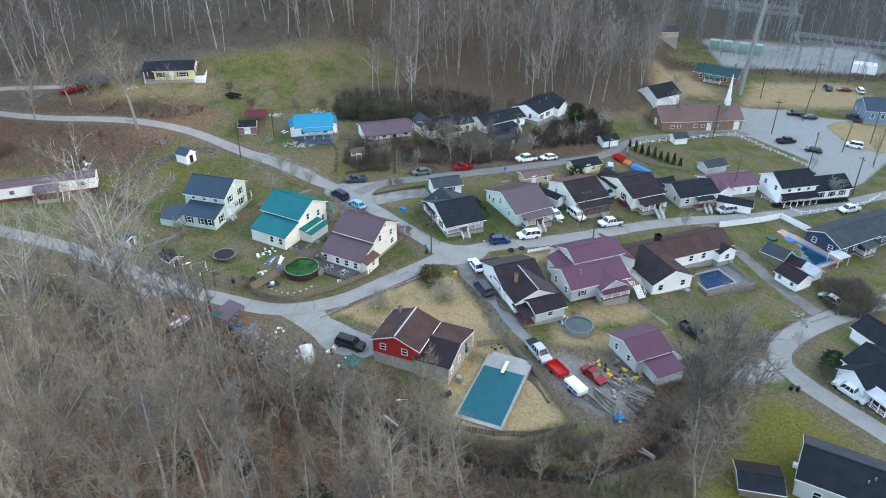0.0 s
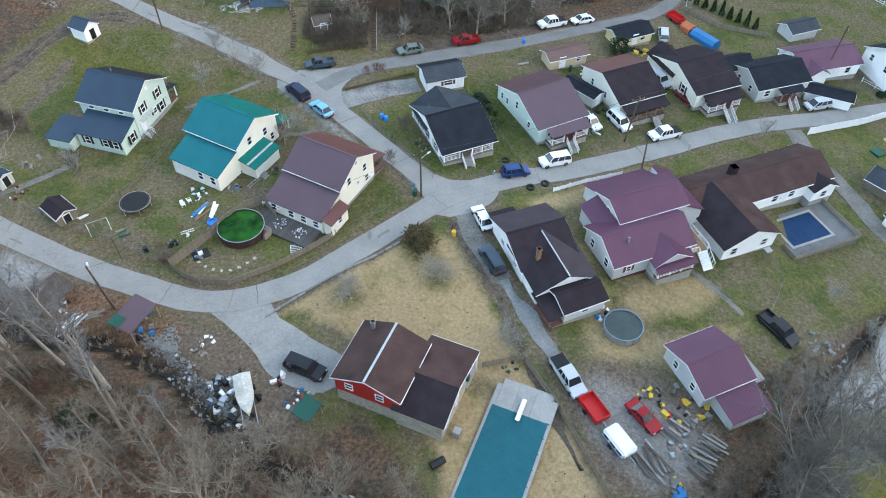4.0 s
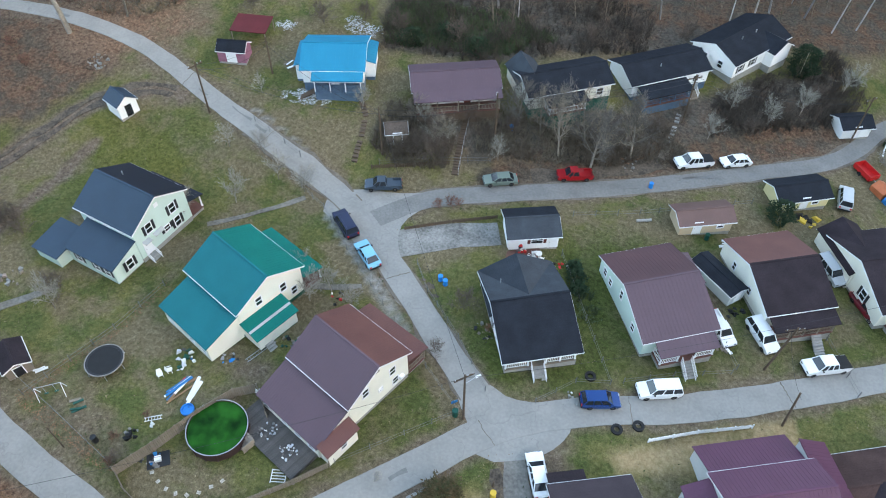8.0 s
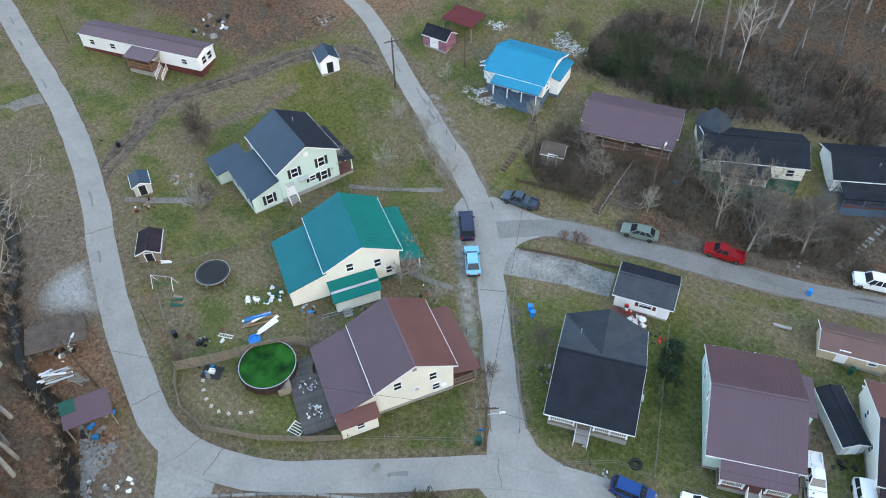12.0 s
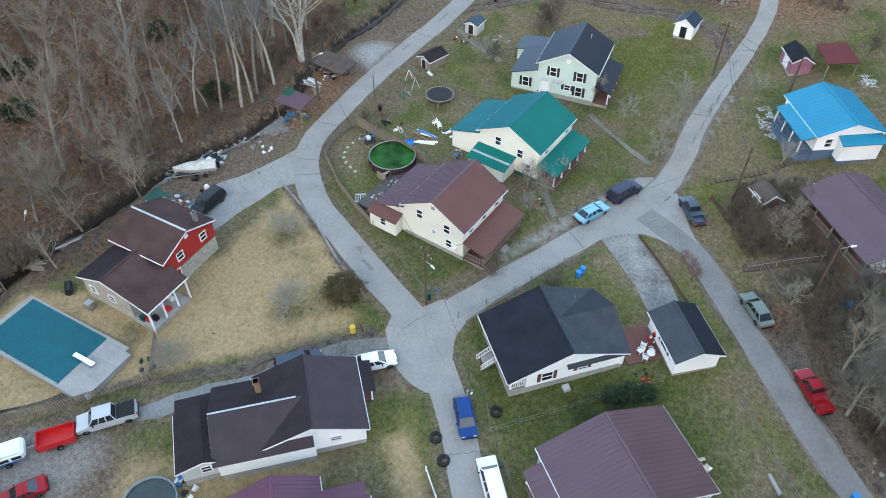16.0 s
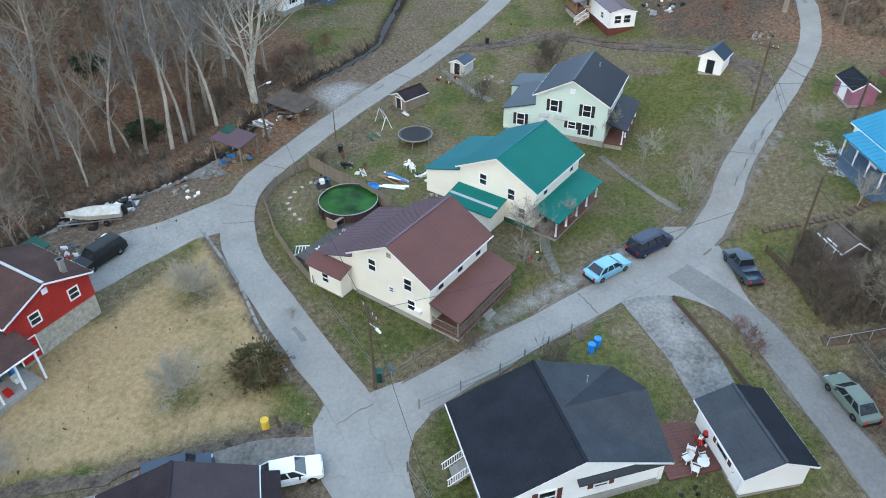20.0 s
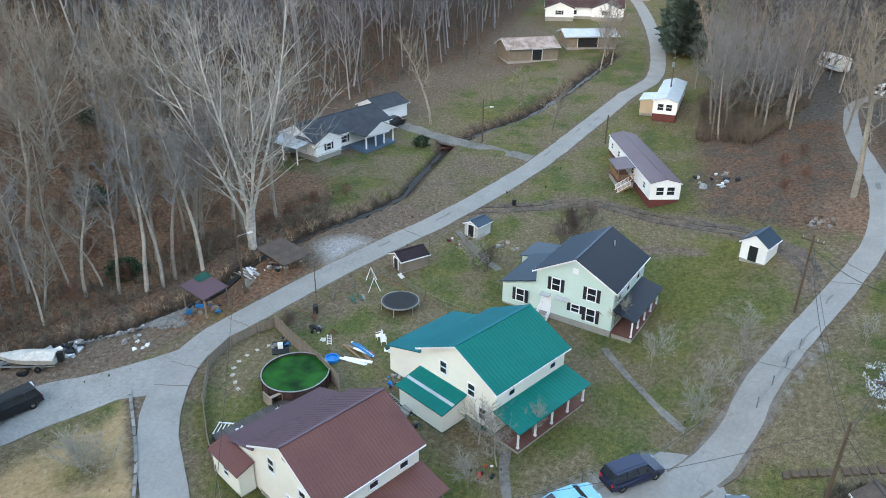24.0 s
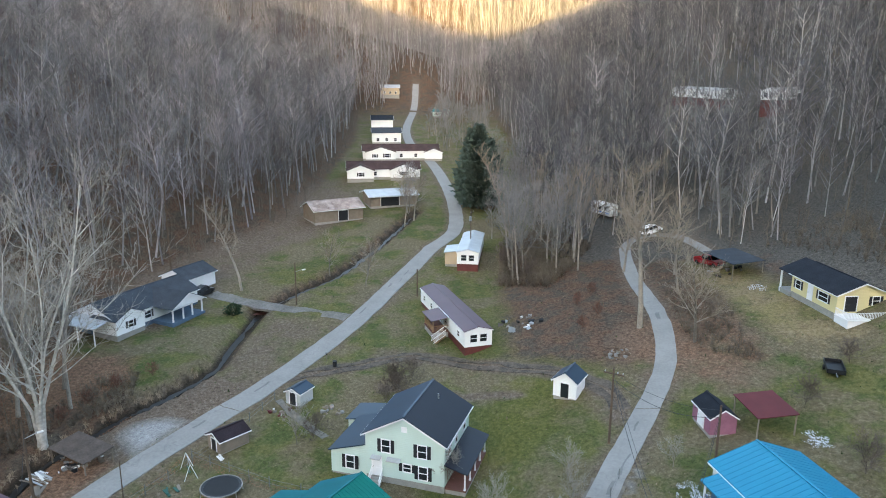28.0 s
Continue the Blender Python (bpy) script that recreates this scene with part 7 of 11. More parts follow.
def many_stems(seed, height, stems, trunk_mat, twig_mat, reach=0.36, limit=0.032):
    """Several stems leaning out from one foot."""
    rng = np.random.RandomState(seed)
    trunk, crown = [], []
    for k in range(stems):
        az = k * 6.283 / stems + rng.uniform(-0.5, 0.5)
        out = np.array([math.cos(az), math.sin(az), 0]) * reach * rng.uniform(0.35, 1.15)
        t, c = grow(rng, height * rng.uniform(0.75, 1.02), 8.0, limbs=8, low=0.2, twigs=4, forks=3, thick=0.0076, lean=0.03, curl=0.34, tw=0.013)
        def bend(p):
            up = max(0.0, p[2] - 2.5)
            return p + out * up * (0.85 + 0.5 * math.sin(p[2] / height * 2.6)) + np.array([math.cos(az), math.sin(az), 0]) * 0.16
        trunk += [(bend(p), bend(q), r, s) for p, q, r, s in t]
        crown += [(bend(p), bend(q), r, s) for p, q, r, s in c]
    trunk.append((np.array([0, 0, -0.5]), np.array([0, 0, 3.4]), 0.42, 0.27))
    return (raw_mesh("trunk", *tube_rows(trunk, 7), trunk_mat, True), bare_mesh("crown", crown, 3, trunk_mat, twig_mat, limit))


KINDS = {
    "tall": [tree_kind(s, 22, 4.4, "bark", "twig", limbs=13, low=0.36, twigs=5, forks=5, thick=0.013, tw=0.014, curl=0.22) for s in (1, 2, 3, 4)],
    "broad": [tree_kind(s, 15, 5.6, "bark", "twig", limbs=13, low=0.26, twigs=5, forks=5, thick=0.017, tw=0.014) for s in (11, 12, 13)],
    "sycamore": [many_stems(21, 24, 5, "sycamore", "pale_twig"), many_stems(22, 23, 4, "sycamore", "pale_twig", 0.3)],
    "giant": [tree_kind(25, 29, 9.0, "bark", "twig", limbs=14, low=0.38, twigs=5, forks=5, thick=0.017, tw=0.017)],
    "grove_tall": [tree_kind(s, 22, 4.4, "bark", "grey_twig", limbs=13, low=0.36, twigs=5, forks=5, thick=0.011, tw=0.014, curl=0.22) for s in (5, 6, 7)],
    "grove_broad": [tree_kind(s, 15, 5.6, "bark", "grey_twig", limbs=13, low=0.26, twigs=5, forks=5, thick=0.014, tw=0.014) for s in (14, 15, 16)],
    "fan": [many_stems(23, 20, 7, "pale_bark", "twig", 0.42), many_stems(24, 19, 5, "pale_bark", "twig", 0.5)],
    "stem": [tree_kind(s, 21, 3.6, "pale_bark", "grey_twig", limbs=12, low=0.5, twigs=5, forks=5, thick=0.0125, tw=0.013, curl=0.2) for s in (61, 62, 63)],
    "oak": [tree_kind(27, 19, 8.6, "bark", "dark_twig", limbs=19, low=0.2, twigs=6, forks=6, thick=0.018, tw=0.02, curl=0.3)],
    "small": [tree_kind(s, 5.0, 2.4, "bark", "fuzz", limbs=13, low=0.2, twigs=5, forks=5, thick=0.014, curl=0.35, tw=0.009, limit=0.02) for s in (31, 32, 33)],
    "shrub": [tree_kind(s, 2.6, 1.8, "shrub", "shrub", limbs=18, low=0.05, twigs=5, forks=4, thick=0.01, curl=0.4, tw=0.008, limit=0.012) for s in (41, 42)],
    "redshrub": [tree_kind(s, 1.8, 1.2, "redshrub", "redshrub", limbs=16, low=0.05, twigs=4, forks=3, thick=0.012, curl=0.4, tw=0.009, limit=0.011) for s in (51,)],
    "fuzzy": [tree_kind(s, 2.7, 2.3, "shrub", "fuzz", limbs=24, low=0.03, twigs=5, forks=5, thick=0.01, curl=0.4, tw=0.008, limit=0.012) for s in (45, 46)],
}
WORDS = {"fan": ("bare_tree", "leafless tree with several pale stems from one base", "tree"), "stem": ("bare_tree", "tall straight leafless tree with a pale trunk", "tree"), "tall": ("bare_tree", "tall leafless grey-brown tree", "tree"), "broad": ("bare_tree", "broad leafless grey tree with fine twigs", "tree"), "giant": ("bare_tree", "very tall leafless grey tree beside the road", "tree"), "grove_tall": ("bare_tree", "tall slender leafless grey tree", "tree"), "grove_broad": ("bare_tree", "leafless grey tree with a fine-twigged crown", "tree"), "oak": ("bare_tree", "large spreading leafless grey-brown tree by the creek", "tree"), "sycamore": ("sycamore_tree", "large pale-barked leafless sycamore", "tree"), "small": ("yard_tree", "small leafless yard tree", "tree"), "shrub": ("bare_shrub", "leafless brown shrub in rough grass", "shrub"), "fuzzy": ("lawn_shrub", "rounded leafless pale grey shrub on the lawn", "shrub"), "redshrub": ("bare_shrub", "low reddish-brown leafless shrub", "shrub")}


def tree(kind, x, y, size=1.0, turn=0, which=0, group=""):
    name, label, cat = WORDS[kind]
    a, b = KINDS[kind][which % len(KINDS[kind])]
    o = thing(name, x, y, ground(x, y) - 0.15, turn, label, cat, group)
    o.scale = (size, size, size)
    part("trunk", a, "", o)
    part("crown", b, "", o)
    return o


rng = random.Random(7)
# near woods south of the creek, one by one
placed = []
tries = 0
while len(placed) < 100 and tries < 9000:
    tries += 1
    x, y = rng.uniform(-75, 14), rng.uniform(38, 98)
    gap = float(spread(np.float64(x), SOUTH, 8)) - y
    if gap < 1.5 or gap > 48 or any(math.hypot(x - a, y - b) < 3.3 for a, b in placed) or math.hypot(x - 7, y - 78) < 15 or math.hypot(x + 41, (y - 66) * 1.25) < 8.5:
        continue
    placed.append((x, y))
    tree("tall" if rng.random() < 0.7 else "broad", x, y, rng.uniform(0.5, 1.0), rng.uniform(0, 360), rng.randrange(4), "trees of the south wood")
for x, y, kind, s, w in ((-32.7, 52.3, "fan", 1.0, 0), (-23.6, 55.4, "stem", 0.95, 1), (-25.9, 56.7, "stem", 0.9, 0), (-8, 60, "fan", 0.8, 1), (-48.4, 63.8, "fan", 1.05, 1), (-41, 52, "fan", 0.95, 0), (34.2, 64.8, "broad", 0.6, 0), (19.1, 62.7, "broad", 0.55, 1), (13.1, 64.4, "broad", 0.5, 2), (-30.8, 63, "broad", 1.3, 0), (-18, 69, "broad", 1.15, 2), (-36, 71, "broad", 1.25, 1), (-1, 62.5, "broad", 0.85, 0), (-56, 72, "broad", 1.3, 0), (-49, 92.5, "sycamore", 1.4, 0), (-60.5, 84.5, "sycamore", 1.3, 1), (-73, 164.6, "giant", 0.85, 0), (-66, 170, "broad", 0.85, 0), (-93, 175, "broad", 0.9, 1), (-99, 168, "broad", 0.9, 2), (-84, 173, "broad", 0.8, 0), (-103, 122, "broad", 0.62, 1), (-111, 114, "broad", 0.62, 2), (-100, 100, "tall", 0.9, 0), (-116, 158, "tall", 0.95, 1), (-110, 161, "tall", 0.9, 2), (-128, 160, "broad", 1.0, 0), (-136, 156, "tall", 0.95, 3), (-122, 166, "broad", 0.95, 1), (-143, 150, "tall", 1.05, 0), (38.4, 78, "oak", 1.12, 0), (36.2, 73.4, "oak", 0.7, 0), (-2, 75.5, "broad", 0.4, 0), (-9.2, 74.8, "broad", 0.72, 1), (-15.1, 80, "broad", 0.56, 2), (-11.4, 69.9, "broad", 0.7, 0), (-20, 77.5, "broad", 0.5, 1), (45, 79, "broad", 0.9, 1), (37, 69, "broad", 0.75, 2), (47, 88, "broad", 0.7, 0), (33, 63, "broad", 0.85, 1), (71, 205, "broad", 0.75, 0), (80, 197, "broad", 0.7, 1), (3, 161.5, "broad", 0.66, 2), (6.5, 164, "broad", 0.66, 0), (0, 163.5, "broad", 0.5, 1), (9.5, 163, "broad", 0.55, 1), (12, 166.5, "broad", 0.5, 2), (-13.5, 158, "broad", 0.38, 0), (-17.5, 160, "broad", 0.34, 1), (76, 226, "broad", 0.6, 1), (-150, 128, "broad", 0.8, 2), (-158, 126, "broad", 0.7, 0), (97, 158, "small", 1.2, 0), (118, 178, "tall", 0.55, 2)):
    tree(kind, x, y, s, rng.uniform(0, 360), w)
for x, y, s in ((-33, 147, 0.85), (-29, 146, 0.9), (-36, 150, 0.8), (-42, 138, 1.0), (-37, 142, 0.9), (-50, 121, 1.0), (-20, 131, 0.9), (-22, 129, 0.9), (-17, 129.5, 0.7), (-24, 133, 0.7), (-25, 160, 0.8), (-14, 157, 0.9), (-5, 158, 0.8), (24, 172, 0.9), (27, 178, 1.0), (33, 178, 1.0), (38, 182, 1.0), (45, 189, 1.1), (-41, 150, 0.7), (50, 176, 0.6), (-16, 160, 0.8), (-12, 158.5, 0.8), (-40, 160, 0.6), (54, 137.5, 0.8), (57, 99, 0.8), (53, 104, 0.7), (62, 97, 0.7), (60, 92, 0.6), (-8, 110, 0.3), (100, 175, 0.8)):
    tree("small", x, y, s, rng.uniform(0, 360), rng.randrange(3))
for x, y, s, w in ((-35.3, 87.1, 1.05, 0), (-38.7, 88.4, 1.0, 1), (-36.6, 88.3, 0.9, 2), (-32, 81.7, 0.8, 1), (-26.1, 81.5, 0.55, 0), (-41.5, 90.2, 0.95, 2), (-33.8, 84.6, 0.85, 0), (-44, 88, 0.95, 1), (-48, 86, 1.0, 2), (-52, 89.5, 0.9, 0), (-57, 91.5, 0.95, 1), (-62, 88, 1.0, 2), (-30, 76, 0.8, 2), (-46, 78, 0.9, 0), (-54, 80, 1.0, 1), (-12, 62, 0.75, 1), (-20, 55, 0.85, 2), (-28, 50, 0.9, 0), (-40, 47, 0.95, 1), (-52, 52, 1.0, 2), (-60, 62, 1.0, 0), (-18, 46, 0.8, 0), (-6, 50, 0.75, 2)):
    tree("stem", x, y, s, rng.uniform(0, 360), w)
for x, y, s, w in ((-12.6, 72, 0.55, 0), (-18, 79.2, 0.45, 1), (-17.5, 74.1, 0.55, 2), (-20.2, 76.7, 0.5, 0), (-23.4, 78.4, 0.42, 2), (-9, 69.5, 0.5, 1)):
    tree("broad", x, y, s * 1.3, rng.uniform(0, 360), w)
for x, y, s in ((7.7, 160.9, 0.55), (2.6, 164.2, 0.45), (13, 164.6, 0.5), (-3.5, 163.6, 0.4)):
    tree("oak", x, y, s, rng.uniform(0, 360), 0)
for x, y, s in ((-13.4, 155.2, 1.7), (-16.4, 154.6, 1.5), (-13.6, 158.2, 1.5)):
    tree("shrub", x, y, s, rng.uniform(0, 360), rng.randrange(2))
for x, y, s in ((-10, 100.5, 1.0), (1, 103.5, 1.05), (9.3, 93.6, 1.0)):
    tree("fuzzy", x, y, s, rng.uniform(0, 360), rng.randrange(2))
for x, y, s in ((-50.7, 122.8, 1.1), (-6, 125.5, 0.7), (-64, 130.7, 1.2), (-61.9, 131.5, 1.0), (-4.3, 132.2, 1.1), (-33.6, 105.8, 0.6), (-63, 131, 1.0), (-66, 133, 1.1), (-60, 130, 0.9), (-120, 150, 1.5), (-115, 148, 1.5), (-108, 150, 1.4), (-104, 152, 1.3), (-125, 152, 1.5), (-10, 162, 1.1), (-7, 160, 1.0), (-17, 161, 1.1), (-4, 162, 1.1), (30, 175, 1.0), (35, 180, 1.2), (16, 170, 1.1), (20, 174, 1.1), (10, 168, 1.0), (40, 185, 1.2), (-36, 176, 1.3), (-30, 178, 1.3), (-24, 177, 1.4), (-15, 178, 1.4), (-8, 180, 1.3), (5, 184, 1.4), (12, 190, 1.4), (20, 193, 1.3), (-48, 176, 1.1), (-55, 184, 1.0), (80, 112, 1.5), (82, 109, 1.5), (78, 111, 1.3), (62, 88, 1.3)):
    tree("shrub", x, y, s, rng.uniform(0, 360), rng.randrange(2))
for x, y, s in ((-30, 82, 1.4), (-36, 84, 1.3), (-24, 76, 1.4), (-42, 86, 1.5), (-28, 74, 1.3), (-38, 78, 1.6), (-34, 72, 1.5), (-46, 80, 1.5), (-20, 70, 1.4), (-28, 66, 1.5), (-54, 84, 1.4), (-11, 147.5, 0.8), (-9.6, 148.2, 0.9), (-8.6, 148.6, 0.7), (-35, 108, 0.6), (-34, 105.5, 0.6), (-33, 111, 0.5), (-1, 130, 0.6), (-80, 160, 1), (-86, 158, 1), (-76, 157, 1), (-90, 161, 1), (-58, 93, 1.0), (-62, 95, 1.1), (-66, 98, 1.0), (-54, 92, 1.0)):
    tree("redshrub", x, y, s, rng.uniform(0, 360))


def needles(name, label, x, y, h, r, material, seed, cone=True, group=""):
    """An evergreen: a short trunk and many small upward sprays with gaps."""
    rg = np.random.RandomState(seed)
    o = thing(name, x, y, ground(x, y), 0, label, "tree", group)
    part("trunk", bar(bmesh.new(), (0, 0, -0.3), (0, 0, h * 0.8), h * 0.02, 6, 0.02), "bark", o)
    n = int(700 + (40 if material == "pine" else 330) * h * r)
    z = rg.uniform(0.0 if not cone else 0.04, 1.0, n)
    prof = (0.25 + 0.75 * (1 - z) ** 0.7) * (1 - z ** 6) * (0.62 + 0.38 * np.sin(z * 34 + seed) ** 2) if cone and r > 1 else (1 - z) ** 0.8 if cone else np.sqrt(np.clip(1 - (2 * z - 0.9) ** 2 / 1.25, 0.02, 1))
    a = rg.uniform(0, 2 * math.pi, n)
    lump = 1 + 0.25 * np.sin(a * 3 + z * 9 + seed) + 0.15 * np.sin(a * 7 - z * 15)
    rr = r * prof * lump * (rg.uniform(0.25, 1.1, n) if material == "pine" else rg.uniform(0.55, 1.0, n))
    c = np.stack([rr * np.cos(a), rr * np.sin(a), z * h], 1)
    d = np.stack([np.cos(a), np.sin(a), rg.uniform(0.1, 0.9, n)], 1) + rg.normal(0, 0.3, (n, 3))
    d /= np.linalg.norm(d, axis=1, keepdims=True)
    s = np.cross(d, rg.normal(0, 1, (n, 3)))
    s /= np.linalg.norm(s, axis=1, keepdims=True)
    ln = (0.16 + (0.2 if material == "pine" else 0.03) * r) * rg.uniform(0.6, 1.3, (n, 1))
    v = np.stack([c - s * ln * 0.4, c + s * ln * 0.4, c + d * ln * 1.2], 1).reshape(-1, 3)
    f = np.arange(3 * n).reshape(-1, 3)
    ob = part("crown", raw_mesh("crown", v, f, material), "", o)
    return o


for k in range(9):
    t = k / 8
    needles("arborvitae", "narrow dark green arborvitae along a lawn edge", 51.8 + 11.6 * t, 181.2 - 8.4 * t, 2.9 + 0.4 * math.sin(k * 2.1), 0.55, "evergreen", 60 + k, group="arborvitae row")
needles("cedar_bush", "rounded olive-brown cedar bush with reddish tips", -1.5, 109.3, 2.9, 2.1, "cedar", 80, False)
needles("holly_bush", "dark green bush by the house", 33.5, 158.6, 3.4, 1.7, "evergreen", 81, False)
needles("dark_bush", "dark evergreen bush by the white house", 38.2, 190.5, 5.0, 2.2, "evergreen", 82, False)
needles("garden_bush", "small green garden bush by the creek drive", -88.5, 102, 1.8, 1.3, "evergreen", 83, False)
for k, (x, y, hh) in enumerate(((-161.5, 144, 21), (-170, 142.5, 19), (-166, 147, 17))):
    needles("pine_tree", "dark green pine beside the valley road", x, y, hh, 5.4 - 0.6 * k, "pine", 90 + k, True, "pines")
for k, (x, y) in enumerate(((-22, 176), (-12, 177), (-17, 179), (-30.2, 58.6), (-63.7, 58), (-24, 61), (-46, 72), (-37, 83), (-14, 56))):
    needles("laurel_bush", "dark green laurel bush on the wooded bank", x, y, 2.2, 2.0, "evergreen", 110 + k, False, "laurel thicket")
for k, (x, y, hh, rr) in enumerate(needles_spots):
    needles("yard_bush", "feathery dark green bush in the grass", x, y, hh, rr, "evergreen", 160 + k, False)
for k in range(16):
    needles("foundation_bush", "clipped dark green bush along the house front", 80.6 + 1.3 * k, 152.6 + 0.32 * k, 0.9, 0.65, "evergreen", 130 + k, False, "clipped bushes")


# far woods: light trees joined by hillside
def woods(name, label, spots, seed, hmin=13, hmax=26, twig_n=260, material="woods", stem="woods_trunk", wide=(0.9, 1.3), low=0.34):
    rg = np.random.RandomState(seed)
    temps = []
    for k in range(8):
        segs, tw = [], []
        lean = rg.normal(0, 0.06, 2)
        top = np.array([lean[0], lean[1], 1.0])
        mid = top * 0.5 + np.array([rg.normal(0, 0.03), rg.normal(0, 0.03), 0])
        fat = rg.uniform(0.7, 1.15)
        segs += [(np.zeros(3), mid, 0.0095 * fat, 0.0066 * fat), (mid, top, 0.0066 * fat, 0.0012)]
        nl = 13
        for i in range(nl):
            s = low + (0.97 - low) * (i + rg.uniform(0, 1)) / nl
            a = i * 2.4 + rg.uniform(-0.6, 0.6)
            ln = rg.uniform(0.16, 0.34) * (1.4 - 0.75 * s)
            p = mid * (s / 0.5) if s < 0.5 else mid + (top - mid) * (s - 0.5) / 0.5
            d = np.array([math.cos(a), math.sin(a), rg.uniform(0.9, 2.0)])
            d /= np.linalg.norm(d)
            q = p + d * ln
            segs.append((p, q, 0.0026, 0.001))
            for _ in range(twig_n // nl):
                u = rg.uniform(0.15, 1.0)
                e = d + rg.normal(0, 0.5, 3) + np.array([0, 0, 0.25])
                e /= np.linalg.norm(e)
                b = p + (q - p) * u
                tw.append((b, b + e * ln * rg.uniform(0.4, 1.0)))
        V, F = tube_rows(segs, 3)
        tris = np.concatenate([F[:, [0, 1, 2]], F[:, [0, 2, 3]]])
        b, e = np.array([t[0] for t in tw]), np.array([t[1] for t in tw])
        sd = np.cross(e - b, rg.normal(0, 1, b.shape))
        sd /= np.linalg.norm(sd, axis=1, keepdims=True)
        tv = np.stack([b - sd * 0.0015, b + sd * 0.0015, e], 1).reshape(-1, 3)
        V2 = np.concatenate([V, tv])
        T2 = np.concatenate([tris, len(V) + np.arange(len(tv)).reshape(-1, 3)])
        temps.append((V2, T2, np.repeat((0, 1), (len(tris), len(tw)))))
    vs, fs, ms, off, tones = [], [], [], 0, []
    spots = np.array(spots)
    zs = hills(spots[:, 0], spots[:, 1])
    for (x, y), z in zip(spots, zs):
        V, T, m = temps[rg.randint(8)]
        hgt, a = rg.uniform(hmin, hmax), rg.uniform(0, 2 * math.pi)
        wid = rg.uniform(*wide)
        ca, sa = math.cos(a) * hgt * wid, math.sin(a) * hgt * wid
        vs.append(np.stack([x + ca * V[:, 0] - sa * V[:, 1], y + sa * V[:, 0] + ca * V[:, 1], z - 0.3 + hgt * V[:, 2]], 1))
        fs.append(T + off)
        ms.append(m)
        shade = rg.uniform(0.5, 1.4) if rg.uniform() > 0.05 else 1.9
        tones.append(np.tile((shade, shade * rg.uniform(0.95, 1.0), shade * rg.uniform(0.95, 1.04), 1.0), (len(V), 1)))
        off += len(V)
    V, F = np.concatenate(vs), np.concatenate(fs)
    me = bpy.data.meshes.new(name)
    me.vertices.add(len(V))
    me.vertices.foreach_set("co", V.astype(np.float32).ravel())
    me.loops.add(3 * len(F))
    me.loops.foreach_set("vertex_index", F.astype(np.int32).ravel())
    me.polygons.add(len(F))
    me.polygons.foreach_set("loop_start", np.arange(0, 3 * len(F), 3, dtype=np.int32))
    me.polygons.foreach_set("material_index", np.concatenate(ms).astype(np.int32))
    me.update()
    at = me.attributes.new("tone", "FLOAT_COLOR", "POINT")
    at.data.foreach_set("color", np.concatenate(tones).astype(np.float32).ravel())
    me.materials.append(M[stem])
    me.materials.append(M[material])
    tagged(new(name, me), label, "woods", kind="stuff")


def scatter(seed, n, x0, x1, y0, y1, keep, gap):
    rg = np.random.RandomState(seed)
    p = np.stack([rg.uniform(x0, x1, n * 3), rg.uniform(y0, y1, n * 3)], 1)
    p = p[keep(p[:, 0], p[:, 1])]
    cell, out = set(), []
    for x, y in p:
        c = (int(x // gap), int(y // gap))
        if c in cell:
            continue
        cell.add(c)
        out.append((x, y))
        if len(out) >= n:
            break
    return out


def north_ok(x, y):
    d = y - spread(x, NORTH, 8)
    lim = np.interp(x, [-400, -150, -112, -95, -55, -25, -12, 10, 40, 60, 110, 400], [4, 4, 14, 60, 60, 54, 32, 34, 26, 12, 8, 8])
    return (d > lim) & (inside(x, y, FIELD, 2) < 0.3) & (near_line(x, y, LINK) > 6) & ((np.hypot(x + 188, y - 207) > 9))


def south_ok(x, y):
    d = spread(x, SOUTH, 8) - y
    close = (x > -78) & (x < 15) & (d < 48) & (y > 36)
    return (d > np.interp(x, [-400, -130, -100, -75, -60], [3, 3, 4, 4, 3])) & ~close & (x < 40) & ((x < -62) | (y < -16)) & (np.hypot(x + 90, y - 88) > 17)


north_spots = scatter(1, 1750, -400, 120, 150, 320, north_ok, 4.6)
woods("woods_north", "leafless grey woods on the north hillside", [p for p in north_spots if p[0] < -45], 1, material="woods_shaded")
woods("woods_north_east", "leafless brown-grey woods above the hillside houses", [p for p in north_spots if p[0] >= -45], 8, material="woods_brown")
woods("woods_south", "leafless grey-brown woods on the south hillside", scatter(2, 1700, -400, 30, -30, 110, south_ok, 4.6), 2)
woods("woods_east", "leafless woods behind the substation", scatter(3, 800, 60, 330, 225, 430, lambda x, y: (y > np.interp(x, [60, 85, 108, 140, 165, 178, 330], [262, 288, 314, 310, 296, 258, 250])), 5.0), 3, twig_n=120)
woods("woods_west", "leafless woods on the far ridge at the valley head", scatter(4, 2300, -780, -530, -20, 330, lambda x, y: (np.abs(y - 112) > 8) | (x < -400), 5.0), 4, 15, 24, 52)
woods("woods_spur", "leafless woods on the spur that closes the valley", scatter(7, 2300, -540, -350, -20, 300, lambda x, y: ((np.abs(y - 113) > 9) | (x < -404)) & ((x < -398) | (spread(x, SOUTH, 8) - y < 3) & (y - spread(x, NORTH, 8) < 4) & (np.abs(y - 113) > 14)), 3.6), 7, 15, 23, 65)
woods("underbrush_north", "brown underbrush below the north woods", scatter(5, 1700, -330, 110, 146, 260, lambda x, y: north_ok(x, y + 3), 3.5), 5, 2, 7, 52, "thicket", "thicket", (1.2, 2.0), 0.1)
